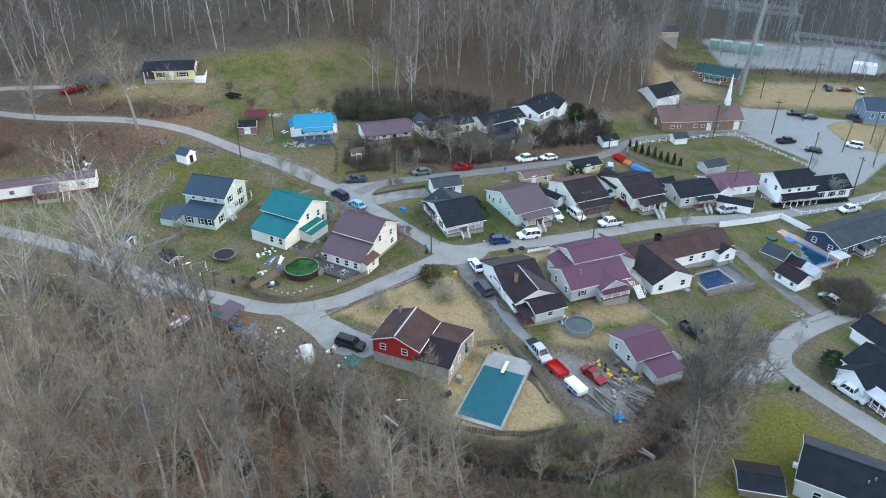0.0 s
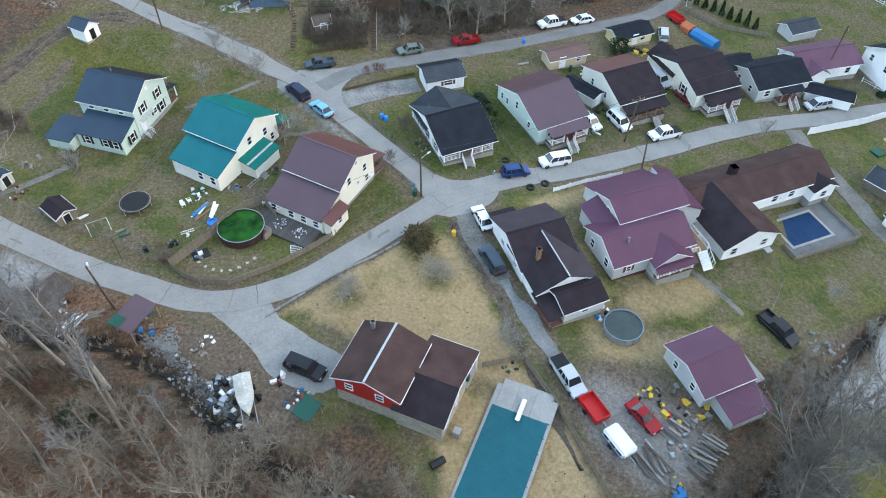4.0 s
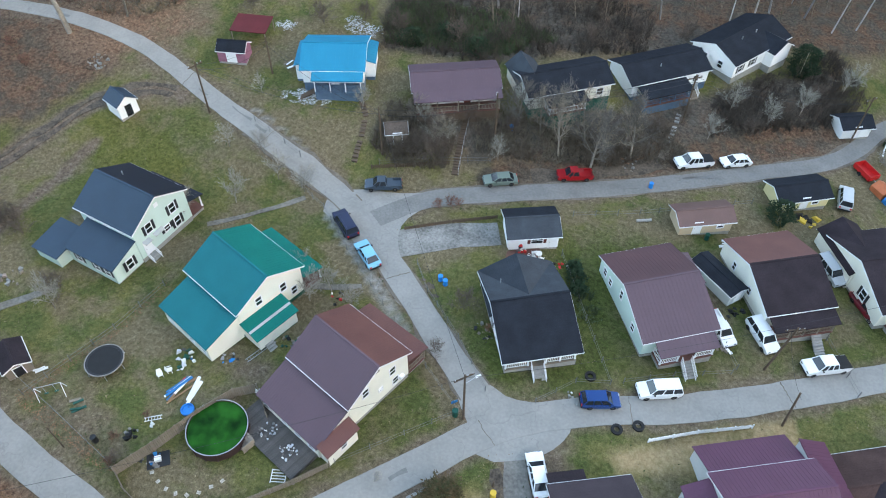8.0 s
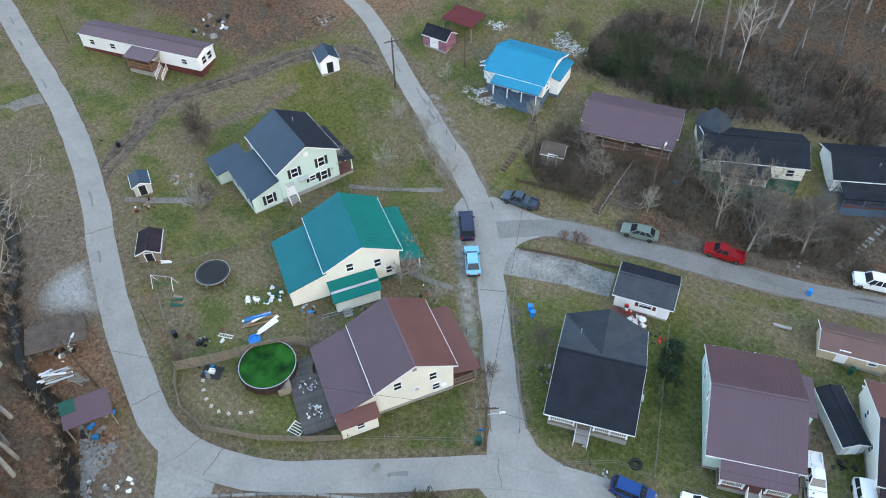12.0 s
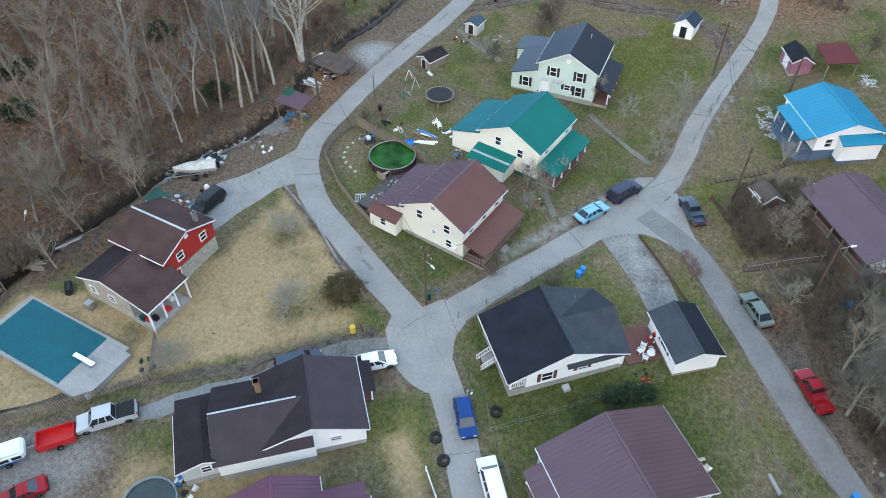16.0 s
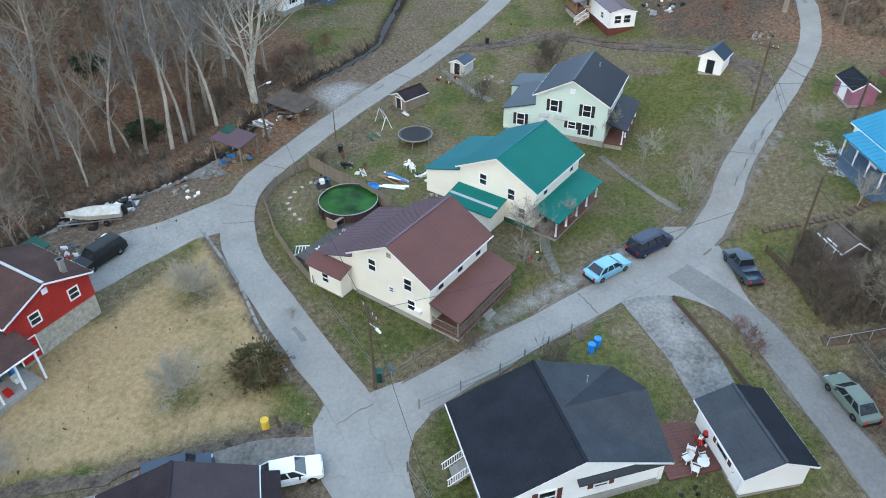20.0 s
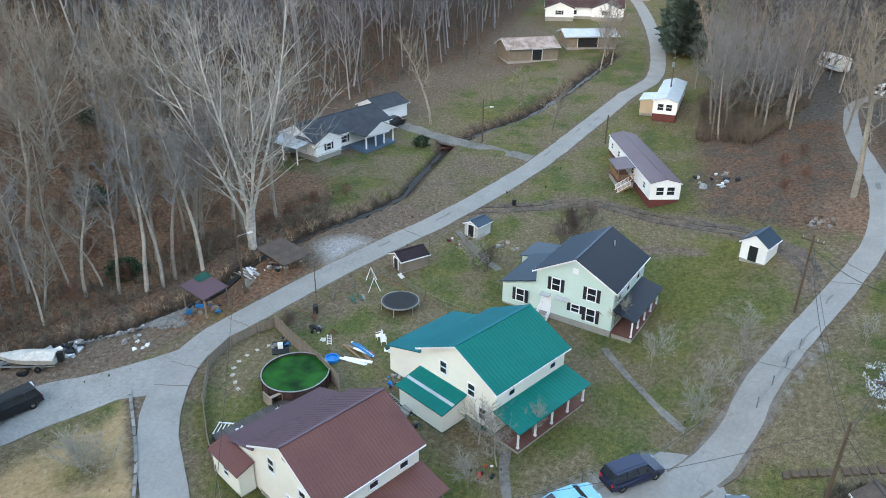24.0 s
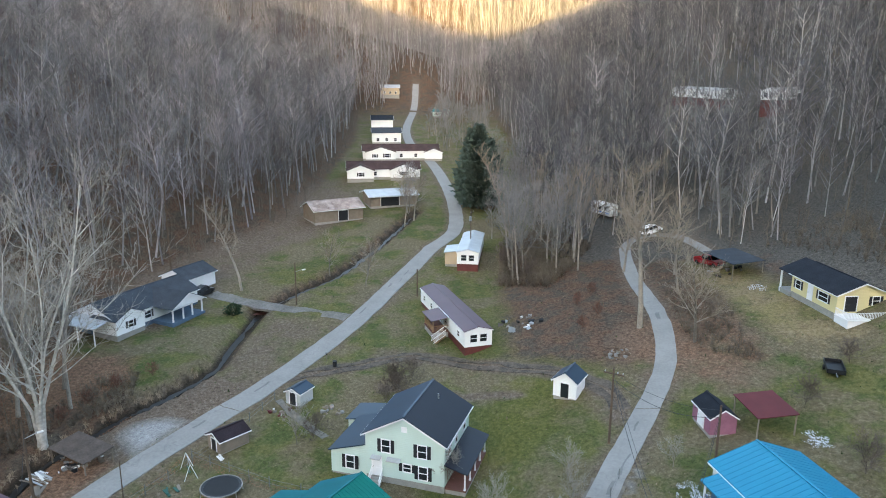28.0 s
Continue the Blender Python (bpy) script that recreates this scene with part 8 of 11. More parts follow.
woods("underbrush_south", "brown underbrush below the south woods", scatter(6, 2000, -330, 20, 20, 110, lambda x, y: (spread(x, SOUTH, 8) - y > 0.5) & (inside(x, y, RANCH_BANK, 1.0) < 0.3) & (np.hypot(x + 90, y - 88) > 15), 3.5), 6, 2, 7, 52, "thicket", "thicket", (1.2, 2.0), 0.1)


def thicket(name, label, poly, n, seed, material="thicket", h0=1.2, h1=3.4):
    """Dense low brush: many thin arching stems."""
    rg = np.random.RandomState(seed)
    q = np.array(poly)
    x, y = rg.uniform(q[:, 0].min(), q[:, 0].max(), n * 4), rg.uniform(q[:, 1].min(), q[:, 1].max(), n * 4)
    ok = inside(x, y, poly, 0.1) > 0.5
    x, y = x[ok][:n], y[ok][:n]
    z = hills(x, y) - 0.1
    m = 16
    c = np.stack([x, y, z], 1)[:, None, :].repeat(m, 1)
    k = len(x)
    hgt = rg.uniform(h0, h1, (k, 1)) * (0.7 + 0.6 * np.array([noise.noise((a * 0.12, b * 0.12, 9)) for a, b in zip(x, y)])[:, None].clip(-0.4, 0.6))
    az, out = rg.uniform(0, 6.283, (k, m)), rg.uniform(0.1, 0.75, (k, m))
    d = np.stack([np.cos(az) * out, np.sin(az) * out, np.ones_like(az)], -1) * (hgt * rg.uniform(0.5, 1.0, (k, m)))[:, :, None]
    s0 = np.stack([-np.sin(az), np.cos(az), np.zeros_like(az)], -1) * 0.025
    mid = c + d * 0.5 + np.array([0, 0, 0.1])
    tip = c + d
    tw = tip + rg.normal(0, 0.3, tip.shape)
    v = np.stack([c - s0, c + s0, mid, mid - s0 * 0.9, mid + s0 * 0.9, tip, mid - s0[:, :, [1, 0, 2]], mid + s0[:, :, [1, 0, 2]], tw], 2).reshape(-1, 3)
    me = raw_mesh(name, v, np.arange(len(v)).reshape(-1, 3), material)
    tagged(new(name, me), label, "thicket", kind="stuff")


for k, (lab, poly, n, mt, h0, h1) in enumerate((
    ("dark leafless thicket behind the hillside houses", [(-27, 173), (-8, 175), (14, 187), (14, 200), (-28, 190)], 900, "dark_thicket", 1.4, 4.0),
    ("dark green evergreen undergrowth behind the hillside houses", [(-26, 174.5), (-8, 177), (0, 183), (-10, 188), (-27, 184)], 1000, "ivy", 1.0, 2.8),
    ("brown brush on the bank below the houses", [(-22.5, 155), (-18, 152.8), (-11.6, 154.6), (-11, 162.5), (-21.5, 162)], 720, "thicket", 0.8, 2.6),
    ("brown brush on the bank below the houses", [(-9, 158), (0, 159.2), (10, 161.5), (22, 167), (18, 172.5), (6, 169.5), (-9, 165.5)], 1250, "thicket", 0.6, 2.4),
    ("brown brush on the slope beside the upper lane", [(24, 172), (42, 181), (50, 190), (44, 198), (36, 190), (24, 180)], 1000, "dark_thicket", 0.8, 3.0),
    ("dark brush along the creek below the terrace", [(-6, 68), (5, 66), (22, 68), (23, 73), (10, 68.8), (2, 70), (-4, 74)], 420, "thicket", 1.0, 3.2),
    ("brown brush on the far creek bank", [(-8, 66), (4, 58), (30, 58), (34, 66), (26, 68), (14, 64.5), (2, 66)], 360, "thicket", 1.0, 3.4),
    ("undergrowth on the floor of the south wood", [(-75, 78), (-58, 84), (-44, 90), (-26, 79), (-10, 70), (2, 60), (-10, 48), (-40, 50), (-75, 60)], 900, "thicket", 0.6, 2.2),
    ("brown brush beside the mobile homes", [(-132, 148), (-103, 146.5), (-97, 155), (-118, 166), (-140, 160)], 1500, "thicket", 1.0, 3.4),
    ("brown brush at the creek bend", [(30, 70), (36, 69), (42, 76), (52, 92), (46, 96), (34, 86), (28, 76)], 560, "thicket", 0.8, 2.6),
    ("brush line before the substation", [(84, 268), (108, 262), (172, 250), (186, 258), (110, 270), (90, 276)], 420, "thicket", 1.0, 3.0),
    ("brown brush by the east road", [(74, 108), (79, 107.5), (85, 113), (83.5, 119), (76, 118), (73.6, 113)], 700, "thicket", 1.6, 4.4),
    ("reddish brush below the yellow house", [(-84, 170.5), (-64, 169), (-58, 176), (-82, 178)], 240, "thicket", 0.5, 1.6),
    ("brown brush along the south creek bank", [(-66, 97), (-54, 92.5), (-44, 90), (-36, 89), (-28, 84.5), (-20, 77), (-10, 70), (-12, 66), (-24, 72), (-36, 82), (-50, 86), (-64, 92)], 620, "thicket", 0.6, 2.2),
    ("dry brush along the creek by the ranch house", [(-66, 96), (-60, 94), (-52, 93), (-58, 98.5)], 160, "thicket", 0.6, 1.8),
    ("brush on the slope behind the yellow house", [(-100, 192), (-80, 196), (-64, 200), (-60, 212), (-100, 206)], 320, "thicket", 1.0, 3.0),
    ("pale brown brush hanging over the creek", [(-70, 104.2), (-62, 100), (-55, 96.2), (-46, 92.6), (-38, 92.2), (-30, 88), (-23, 81), (-15, 76.2), (-5, 70.4), (-4, 73), (-14, 78.8), (-22, 83.4), (-30, 90.2), (-38, 94.8), (-46, 95.2), (-56, 99), (-62, 103), (-70, 106.4)], 420, "pale_brush", 0.5, 1.7),
    ("dark green hedge between two houses", [(6.6, 138.6), (9.6, 139.8), (11.8, 134.6), (9.2, 133.4)], 60, "ivy", 0.5, 1.1),
    ("brush at the wood's edge above the field", [(-62, 200), (-46, 205), (-30, 219), (-10, 222), (-6, 206), (0, 208), (-2, 232), (-50, 228)], 500, "thicket", 1.0, 3.4),
)):
    thicket("thicket", lab, poly, n, 200 + k, mt, h0, h1)
gr = random.Random(9)
for k in range(60):
    x, y = gr.uniform(-330, -140), gr.uniform(124, 152)
    if near_line(np.float64(x), np.float64(y), MAIN) < 7 or y > float(spread(np.float64(x), NORTH, 8)) + 4 or math.hypot(x + 122, y - 142) < 14:
        continue
    tree("grove_tall" if gr.random() < 0.5 else "grove_broad", x, y, gr.uniform(0.55, 0.95), gr.uniform(0, 360), gr.randrange(4), "trees along the valley road")
for k in range(80):
    x, y = gr.uniform(-182, -100), gr.uniform(146, 200)
    if near_line(np.float64(x), np.float64(y), LINK) < 5 or near_line(np.float64(x), np.float64(y), MAIN) < 7 or math.hypot(x + 140, y - 172) < 7 or math.hypot(x + 89, y - 183) < 13:
        continue
    tree("grove_tall" if gr.random() < 0.6 else "grove_broad", x, y, gr.uniform(0.6, 1.1), gr.uniform(0, 360), gr.randrange(4), "trees of the valley grove")


# ---- vehicles ----
def paint(name, c, rough=0.3):
    if name not in M:
        M[name] = mat(name, c, rough, vary=0.05, spec=0.3, coat=0.12)
    return name


SHAPES = {
    # length, width, belt height, roof height, hood length, cabin from/to (from the front), windscreen and rear slopes, cargo
    "sedan": (4.7, 1.78, 0.92, 1.43, 1.25, 1.15, 4.15, 0.75, 0.65, None),
    "hatch": (4.3, 1.78, 0.95, 1.55, 1.05, 0.95, 4.15, 0.75, 0.35, None),
    "suv": (4.9, 1.9, 1.08, 1.78, 1.2, 1.1, 4.8, 0.6, 0.3, None),
    "van": (5.0, 1.95, 1.05, 1.75, 0.85, 0.75, 4.9, 0.95, 0.3, None),
    "pickup": (5.7, 1.95, 1.1, 1.82, 1.3, 1.25, 3.75, 0.6, 0.25, "bed"),
    "small_pickup": (5.0, 1.75, 1.0, 1.62, 1.2, 1.15, 2.95, 0.6, 0.2, "bed"),
    "coupe": (4.5, 1.75, 0.88, 1.32, 1.5, 1.4, 3.7, 0.75, 0.7, None),
}


def wheel_meshes(r, w):
    key = ("wheel", r)
    if key not in shared:
        bm = bmesh.new()
        prof = [(r * 0.62, -w / 2), (r * 0.94, -w / 2), (r, -w * 0.34), (r, w * 0.34), (r * 0.94, w / 2), (r * 0.62, w / 2)]
        n = 20
        rows = [[bm.verts.new((math.cos(2 * math.pi * k / n) * a, b, math.sin(2 * math.pi * k / n) * a)) for k in range(n)] for a, b in prof]
        for p, q in zip(rows, rows[1:] + rows[:1]):
            for k in range(n):
                j = (k + 1) % n
                bm.faces.new((p[k], q[k], q[j], p[j]))
        bmesh.ops.recalc_face_normals(bm, faces=bm.faces)
        t = mesh_of("tyre", bm)
        t.materials.append(M["black"])
        bm = bmesh.new()
        bar(bm, (0, -w * 0.4, 0), (0, w * 0.4, 0), r * 0.2, 10)
        for k in range(5):
            a = 2 * math.pi * k / 5
            bar(bm, (0, w * 0.36, 0), (math.cos(a) * r * 0.62, w * 0.36, math.sin(a) * r * 0.62), r * 0.1, 4)
        ring_ = bmesh.new()
        m = mesh_of("rim", bm)
        ring_.free()
        m.materials.append(M["chrome"])
        shared[key] = (t, m)
    return shared[key]


def body_mesh(kind, colour):
    key = ("car", kind, colour)
    if key in shared:
        return shared[key]
    L, W, belt, roof, hood, c0, c1, ws, rs, cargo = SHAPES[kind]
    g, hz = 0.28, belt - 0.12
    wb0, wb1, wr = 0.85, L - 0.95, 0.42
    # side outline with wheel arches, from the front (x = 0)
    out = [(0.02, g + 0.1), (0.0, belt * 0.62), (0.12, hz - 0.08), (hood * 0.5, hz + 0.02), (hood, belt), (L * 0.75, belt), (L - 0.12, belt - (0.02 if cargo or kind in ("suv", "van", "hatch") else 0.08)), (L, belt * 0.72), (L - 0.04, g + 0.12)]
    for c in (wb1, wb0):
        out += [(c + wr * math.cos(a), g + wr * 0.95 * math.sin(a)) for a in [math.pi * k / 6 for k in range(7)]]
    bm = bmesh.new()
    # cross-section: full width at the waist, drawn in at sill and belt
    def wide(z):
        return W / 2 * (1 - 0.06 * max(0, (z - 0.7) / 0.5) - 0.05 * max(0, (0.5 - z) / 0.3))
    a = [bm.verts.new((x - L / 2, -wide(z) + (0.12 if x < 0.1 or x > L - 0.06 else 0), z)) for x, z in out]
    b = [bm.verts.new((x - L / 2, wide(z) - (0.12 if x < 0.1 or x > L - 0.06 else 0), z)) for x, z in out]
    n = len(out)
    for k in range(n):
        j = (k + 1) % n
        if cargo and k == 5:
            continue
        bm.faces.new((a[k], a[j], b[j], b[k]))
    bm.faces.new(a[::-1]), bm.faces.new(b)
    if cargo:
        x0, x1 = c1 - L / 2 + 0.05, L / 2 - 0.12
        zf, w2 = 0.68, W / 2 - 0.14
        # bed floor, inner walls and rims
        o = [bm.verts.new(p) for p in ((x0, -W / 2 + 0.06, belt), (x1, -W / 2 + 0.06, belt), (x1, W / 2 - 0.06, belt), (x0, W / 2 - 0.06, belt))]
        i1 = [bm.verts.new(p) for p in ((x0, -w2, belt), (x1 - 0.05, -w2, belt), (x1 - 0.05, w2, belt), (x0, w2, belt))]
        i2 = [bm.verts.new(p) for p in ((x0, -w2, zf), (x1 - 0.05, -w2, zf), (x1 - 0.05, w2, zf), (x0, w2, zf))]
        for p, q in ((o, i1), (i1, i2)):
            for k in range(4):
                j = (k + 1) % 4
                bm.faces.new((p[k], p[j], q[j], q[k]))
        bm.faces.new(i2)
        f = [bm.verts.new(p) for p in ((hood - L / 2, -W / 2 + 0.07, belt), (x0, -W / 2 + 0.07, belt), (x0, W / 2 - 0.07, belt), (hood - L / 2, W / 2 - 0.07, belt))]
        bm.faces.new(f)
    bmesh.ops.recalc_face_normals(bm, faces=[f for f in bm.faces if f.calc_center_median().z > 0.9 or True])
    body = mesh_of("body", bm)
    body.materials.append(M[colour])
    # cabin glass
    wt, wb = W / 2 - 0.27, W / 2 - 0.1
    x0, x1 = c0 - L / 2, c1 - L / 2
    lo = [(x0, -wb, belt - 0.01), (x1, -wb, belt - 0.01), (x1, wb, belt - 0.01), (x0, wb, belt - 0.01)]
    hi = [(x0 + ws, -wt, roof - 0.05), (x1 - rs, -wt, roof - 0.05), (x1 - rs, wt, roof - 0.05), (x0 + ws, wt, roof - 0.05)]
    mid = Vector(((x0 + x1) / 2, 0, belt))
    glass = []
    for k, nm in enumerate(("side_window", "rear_window", "side_window", "windscreen")):
        j = (k + 1) % 4
        gl = bmesh.new()
        f = [Vector(p) for p in (lo[k], lo[j], hi[j], hi[k])]
        inn = [p + (mid - p).normalized() * 0.04 for p in f]
        a_, b_ = [gl.verts.new(p) for p in f], [gl.verts.new(p) for p in inn]
        gl.faces.new(a_), gl.faces.new(b_[::-1])
        for i in range(4):
            gl.faces.new((a_[i], a_[(i + 1) % 4], b_[(i + 1) % 4], b_[i]))
        bmesh.ops.recalc_face_normals(gl, faces=gl.faces)
        gm = mesh_of(nm, gl)
        gm.materials.append(M["glass"])
        glass.append((nm, gm))
    # roof and pillars
    rf = bmesh.new()
    slab(rf, (x0 + ws - 0.06, -wt - 0.02, roof - 0.01), (x1 - rs + 0.06, -wt - 0.02, roof - 0.01), (x1 - rs + 0.06, wt + 0.02, roof - 0.01), (x0 + ws - 0.06, wt + 0.02, roof - 0.01), 0.05)
    slab(rf, (x0 + ws + 0.12, -wt + 0.2, roof + 0.02), (x1 - rs - 0.12, -wt + 0.2, roof + 0.02), (x1 - rs - 0.12, wt - 0.2, roof + 0.02), (x0 + ws + 0.12, wt - 0.2, roof + 0.02), 0.04)
    mids = [0.45] if c1 - c0 < 2.2 else [0.36, 0.68]
    for s in (-1, 1):
        for t0, t1 in [((x0, belt), (x0 + ws, roof - 0.03)), ((x1, belt), (x1 - rs, roof - 0.03))] + [((x0 + (x1 - x0) * u, belt), (x0 + ws + (x1 - rs - x0 - ws) * u, roof - 0.03)) for u in mids]:
            pl = mesh_of("pillar", bar(bmesh.new(), (t0[0], s * (wb + 0.005), t0[1] - 0.02), (t1[0], s * (wt + 0.005), t1[1]), 0.055, 4))
            pl.materials.append(M[colour])
            glass.append(("pillar", pl))
    top = mesh_of("roof", rf)
    top.materials.append(M[colour])
    shared[key] = (body, glass, top)
    return shared[key]


def vehicle(kind, colour, x, y, yaw, label, category, name=None, cover=False):
    L, W, belt, roof, hood, c0, c1, ws, rs, cargo = SHAPES[kind]
    e = 1.2
    r = radians(yaw)
    ca, sa = math.cos(r), math.sin(r)
    zf, zb = ground(x + ca * e, y + sa * e), ground(x - ca * e, y - sa * e)
    zl, zr = ground(x - sa * 0.8, y + ca * 0.8), ground(x + sa * 0.8, y - ca * 0.8)
    o = thing(name or {"sedan": "sedan", "hatch": "hatchback", "suv": "suv", "van": "minivan", "pickup": "pickup_truck", "small_pickup": "pickup_truck", "coupe": "coupe"}[kind], x, y, 0, 0, label, category)
    o.matrix_basis = pose(x, y, (zf + zb) / 2 + 0.09, math.degrees(math.atan2(zl - zr, 1.6)) * 0, -math.degrees(math.atan2(zf - zb, 2 * e)), yaw) @ pose(0, 0, 0, 0, 0, 180)
    b, g, t = body_mesh(kind, colour)
    part("body", b, "", o)
    for nm, gm in g:
        part(nm, gm, "", o)
    part("roof", t, "", o)
    rad = 0.36 if kind in ("suv", "pickup") else 0.31
    ty, rim = wheel_meshes(rad, 0.22)
    for wx in (0.85 - L / 2, L / 2 - 0.95):
        for s in (-1, 1):
            wh = part("wheel", ty, "", o, m=pose(wx, s * (W / 2 - 0.13), rad, 0, 0, 0 if s > 0 else 180))
            part("rim", rim, "", wh)
    for s in (-1, 1):
        part("headlight", plain("headlight", "headlight", lambda: boxes((-0.05, -0.17, -0.08, 0.05, 0.17, 0.08)), "chrome"), "", o, m=pose(0.06 - L / 2, s * (W / 2 - 0.32), belt * 0.68))
        part("taillight", plain("taillight", "taillight", lambda: boxes((-0.03, -0.11, -0.13, 0.03, 0.11, 0.13)), "plastic_red"), "", o, m=pose(L / 2 - 0.015, s * (W / 2 - 0.26), belt * 0.75))
        part("mirror", plain("mirror", "mirror", lambda: boxes((-0.06, -0.09, -0.06, 0.06, 0.09, 0.08)), "plastic_black"), "", o, m=pose(c0 + 0.45 - L / 2, s * (W / 2 + 0.06), belt + 0.04))
    for bx in (-L / 2 - 0.02, L / 2 - 0.06):
        part("bumper", plain("bumper", ("bumper", W, kind), lambda: boxes((0, -W / 2 + 0.14, 0.34, 0.09, W / 2 - 0.14, 0.54)), "plastic_black"), "", o, m=pose(bx, 0, 0))
    if cover:
        part("bed_cover", boxes((c1 - L / 2 + 0.06, -W / 2 + 0.1, belt + 0.005, L / 2 - 0.15, W / 2 - 0.1, belt + 0.05)), "black", o, "black bed cover")
    return o


for nm, c in (("white_paint", (0.72, 0.73, 0.74)), ("silver_paint", (0.42, 0.44, 0.46)), ("navy_paint", (0.012, 0.018, 0.05)), ("blue_paint", (0.002, 0.038, 0.165)), ("ice_paint", (0.17, 0.42, 0.56)), ("red_paint", (0.27, 0.005, 0.009)), ("maroon_paint", (0.16, 0.012, 0.02)), ("black_paint", (0.012, 0.013, 0.015)), ("sage_paint", (0.13, 0.17, 0.145)), ("slate_paint", (0.04, 0.06, 0.085))):
    paint(nm, c)
for row in (
    ("suv", "navy_paint", -21.6, 141.2, 132, "dark navy suv parked at the road edge", "car"),
    ("sedan", "ice_paint", -17.4, 137.0, 132, "pale blue sedan parked at the road edge", "car"),
    ("small_pickup", "slate_paint", -19.0, 149.3, 196, "dark slate pickup truck with an open bed", "truck"),
    ("sedan", "sage_paint", -4.0, 154.2, 200, "grey-green sedan parked beside the lane", "car"),
    ("small_pickup", "red_paint", 5.7, 158.0, 198, "bright red pickup truck parked beside the lane", "truck"),
    ("pickup", "white_paint", 21.9, 166.0, 205, "white pickup truck with black bed cover", "truck"),
    ("sedan", "white_paint", 27.9, 168.2, 205, "white sedan parked beside the upper lane", "car"),
    ("hatch", "blue_paint", 12.2, 124.0, 16, "bright blue hatchback parked on the road edge", "car"),
    ("suv", "white_paint", 18.3, 127.0, 199, "white suv parked on the road edge", "car"),
    ("pickup", "white_paint", 37.0, 135.7, 203, "white pickup truck parked on the road", "truck"),
    ("sedan", "white_paint", 7.0, 114.2, 110, "white sedan parked at the lane's head", "car"),
    ("suv", "slate_paint", 8.0, 106.6, 114, "dark slate suv parked in the lane", "car"),
    ("pickup", "silver_paint", 15.9, 89.6, 295, "silver pickup truck with black bed cover", "truck"),
    ("coupe", "red_paint", 23.9, 84.9, 305, "old bright red coupe among the scrap", "car"),
    ("pickup", "black_paint", 43.8, 98.4, 303, "black pickup truck on the rough grass", "truck"),
    ("van", "silver_paint", 67.0, 147.9, 200, "silver minivan parked near a carport", "car"),
    ("small_pickup", "white_paint", 25.1, 137.4, 297, "small white pickup truck beside a porch", "truck"),
    ("suv", "white_paint", 30.0, 137.9, 298, "white suv in front of a house", "car"),
    ("suv", "silver_paint", 39.3, 151.0, 298, "silver suv between two houses", "car"),
    ("small_pickup", "maroon_paint", 43.2, 146.2, 300, "maroon pickup truck by the white steps", "truck"),
    ("suv", "silver_paint", 43.2, 165.8, 80, "grey suv beside the yellow shed", "car"),
    ("suv", "black_paint", -13.9, 89.6, 336, "black suv on the concrete driveway", "car"),
    ("pickup", "white_paint", 98.3, 151.8, 200, "white pickup truck in a paved lot", "truck"),
    ("pickup", "black_paint", 100.8, 194.4, 10, "black pickup truck in the open lot", "truck"),
    ("sedan", "black_paint", 106.0, 188.0, 150, "dark sedan in the open lot", "car"),
    ("suv", "black_paint", 113.2, 217.3, 170, "black suv at the lot's far side", "car"),
    ("sedan", "slate_paint", 116.6, 214.5, 170, "dark sedan at the lot's far side", "car"),
    ("suv", "white_paint", 119.4, 191.9, 150, "white suv on the lot's edge", "car"),
    ("pickup", "white_paint", 65.6, 86.2, 122, "white pickup truck with a loaded bed", "truck"),
    ("suv", "black_paint", -96.9, 93.9, 160, "black suv beside the ranch house", "car"),
    ("suv", "white_paint", -120.0, 178.0, 120, "pale car at the end of the road", "car"),
    ("pickup", "slate_paint", 130.5, 214.0, 95, "dark pickup truck beside the blue house", "truck"),
    ("sedan", "silver_paint", 75.2, 112.8, 120, "old pale car beside the thicket", "car"),
    ("van", "slate_paint", 136.0, 243.4, 80, "grey van on the straw field", "car"),
    ("van", "white_paint", 146.0, 241.0, 80, "white van on the straw field", "car"),
    ("sedan", "maroon_paint", 141.0, 242.0, 170, "reddish car on the straw field", "car"),
    ("pickup", "red_paint", -94.8, 181.2, 24, "dark red truck under the carport", "truck"),
    ("sedan", "black_paint", 97.0, 172.0, 20, "dark sedan by the white house", "car"),
):
    vehicle(*row, cover=row[0] == "pickup" and row[1] in ("white_paint", "silver_paint") and row[2] < 40)


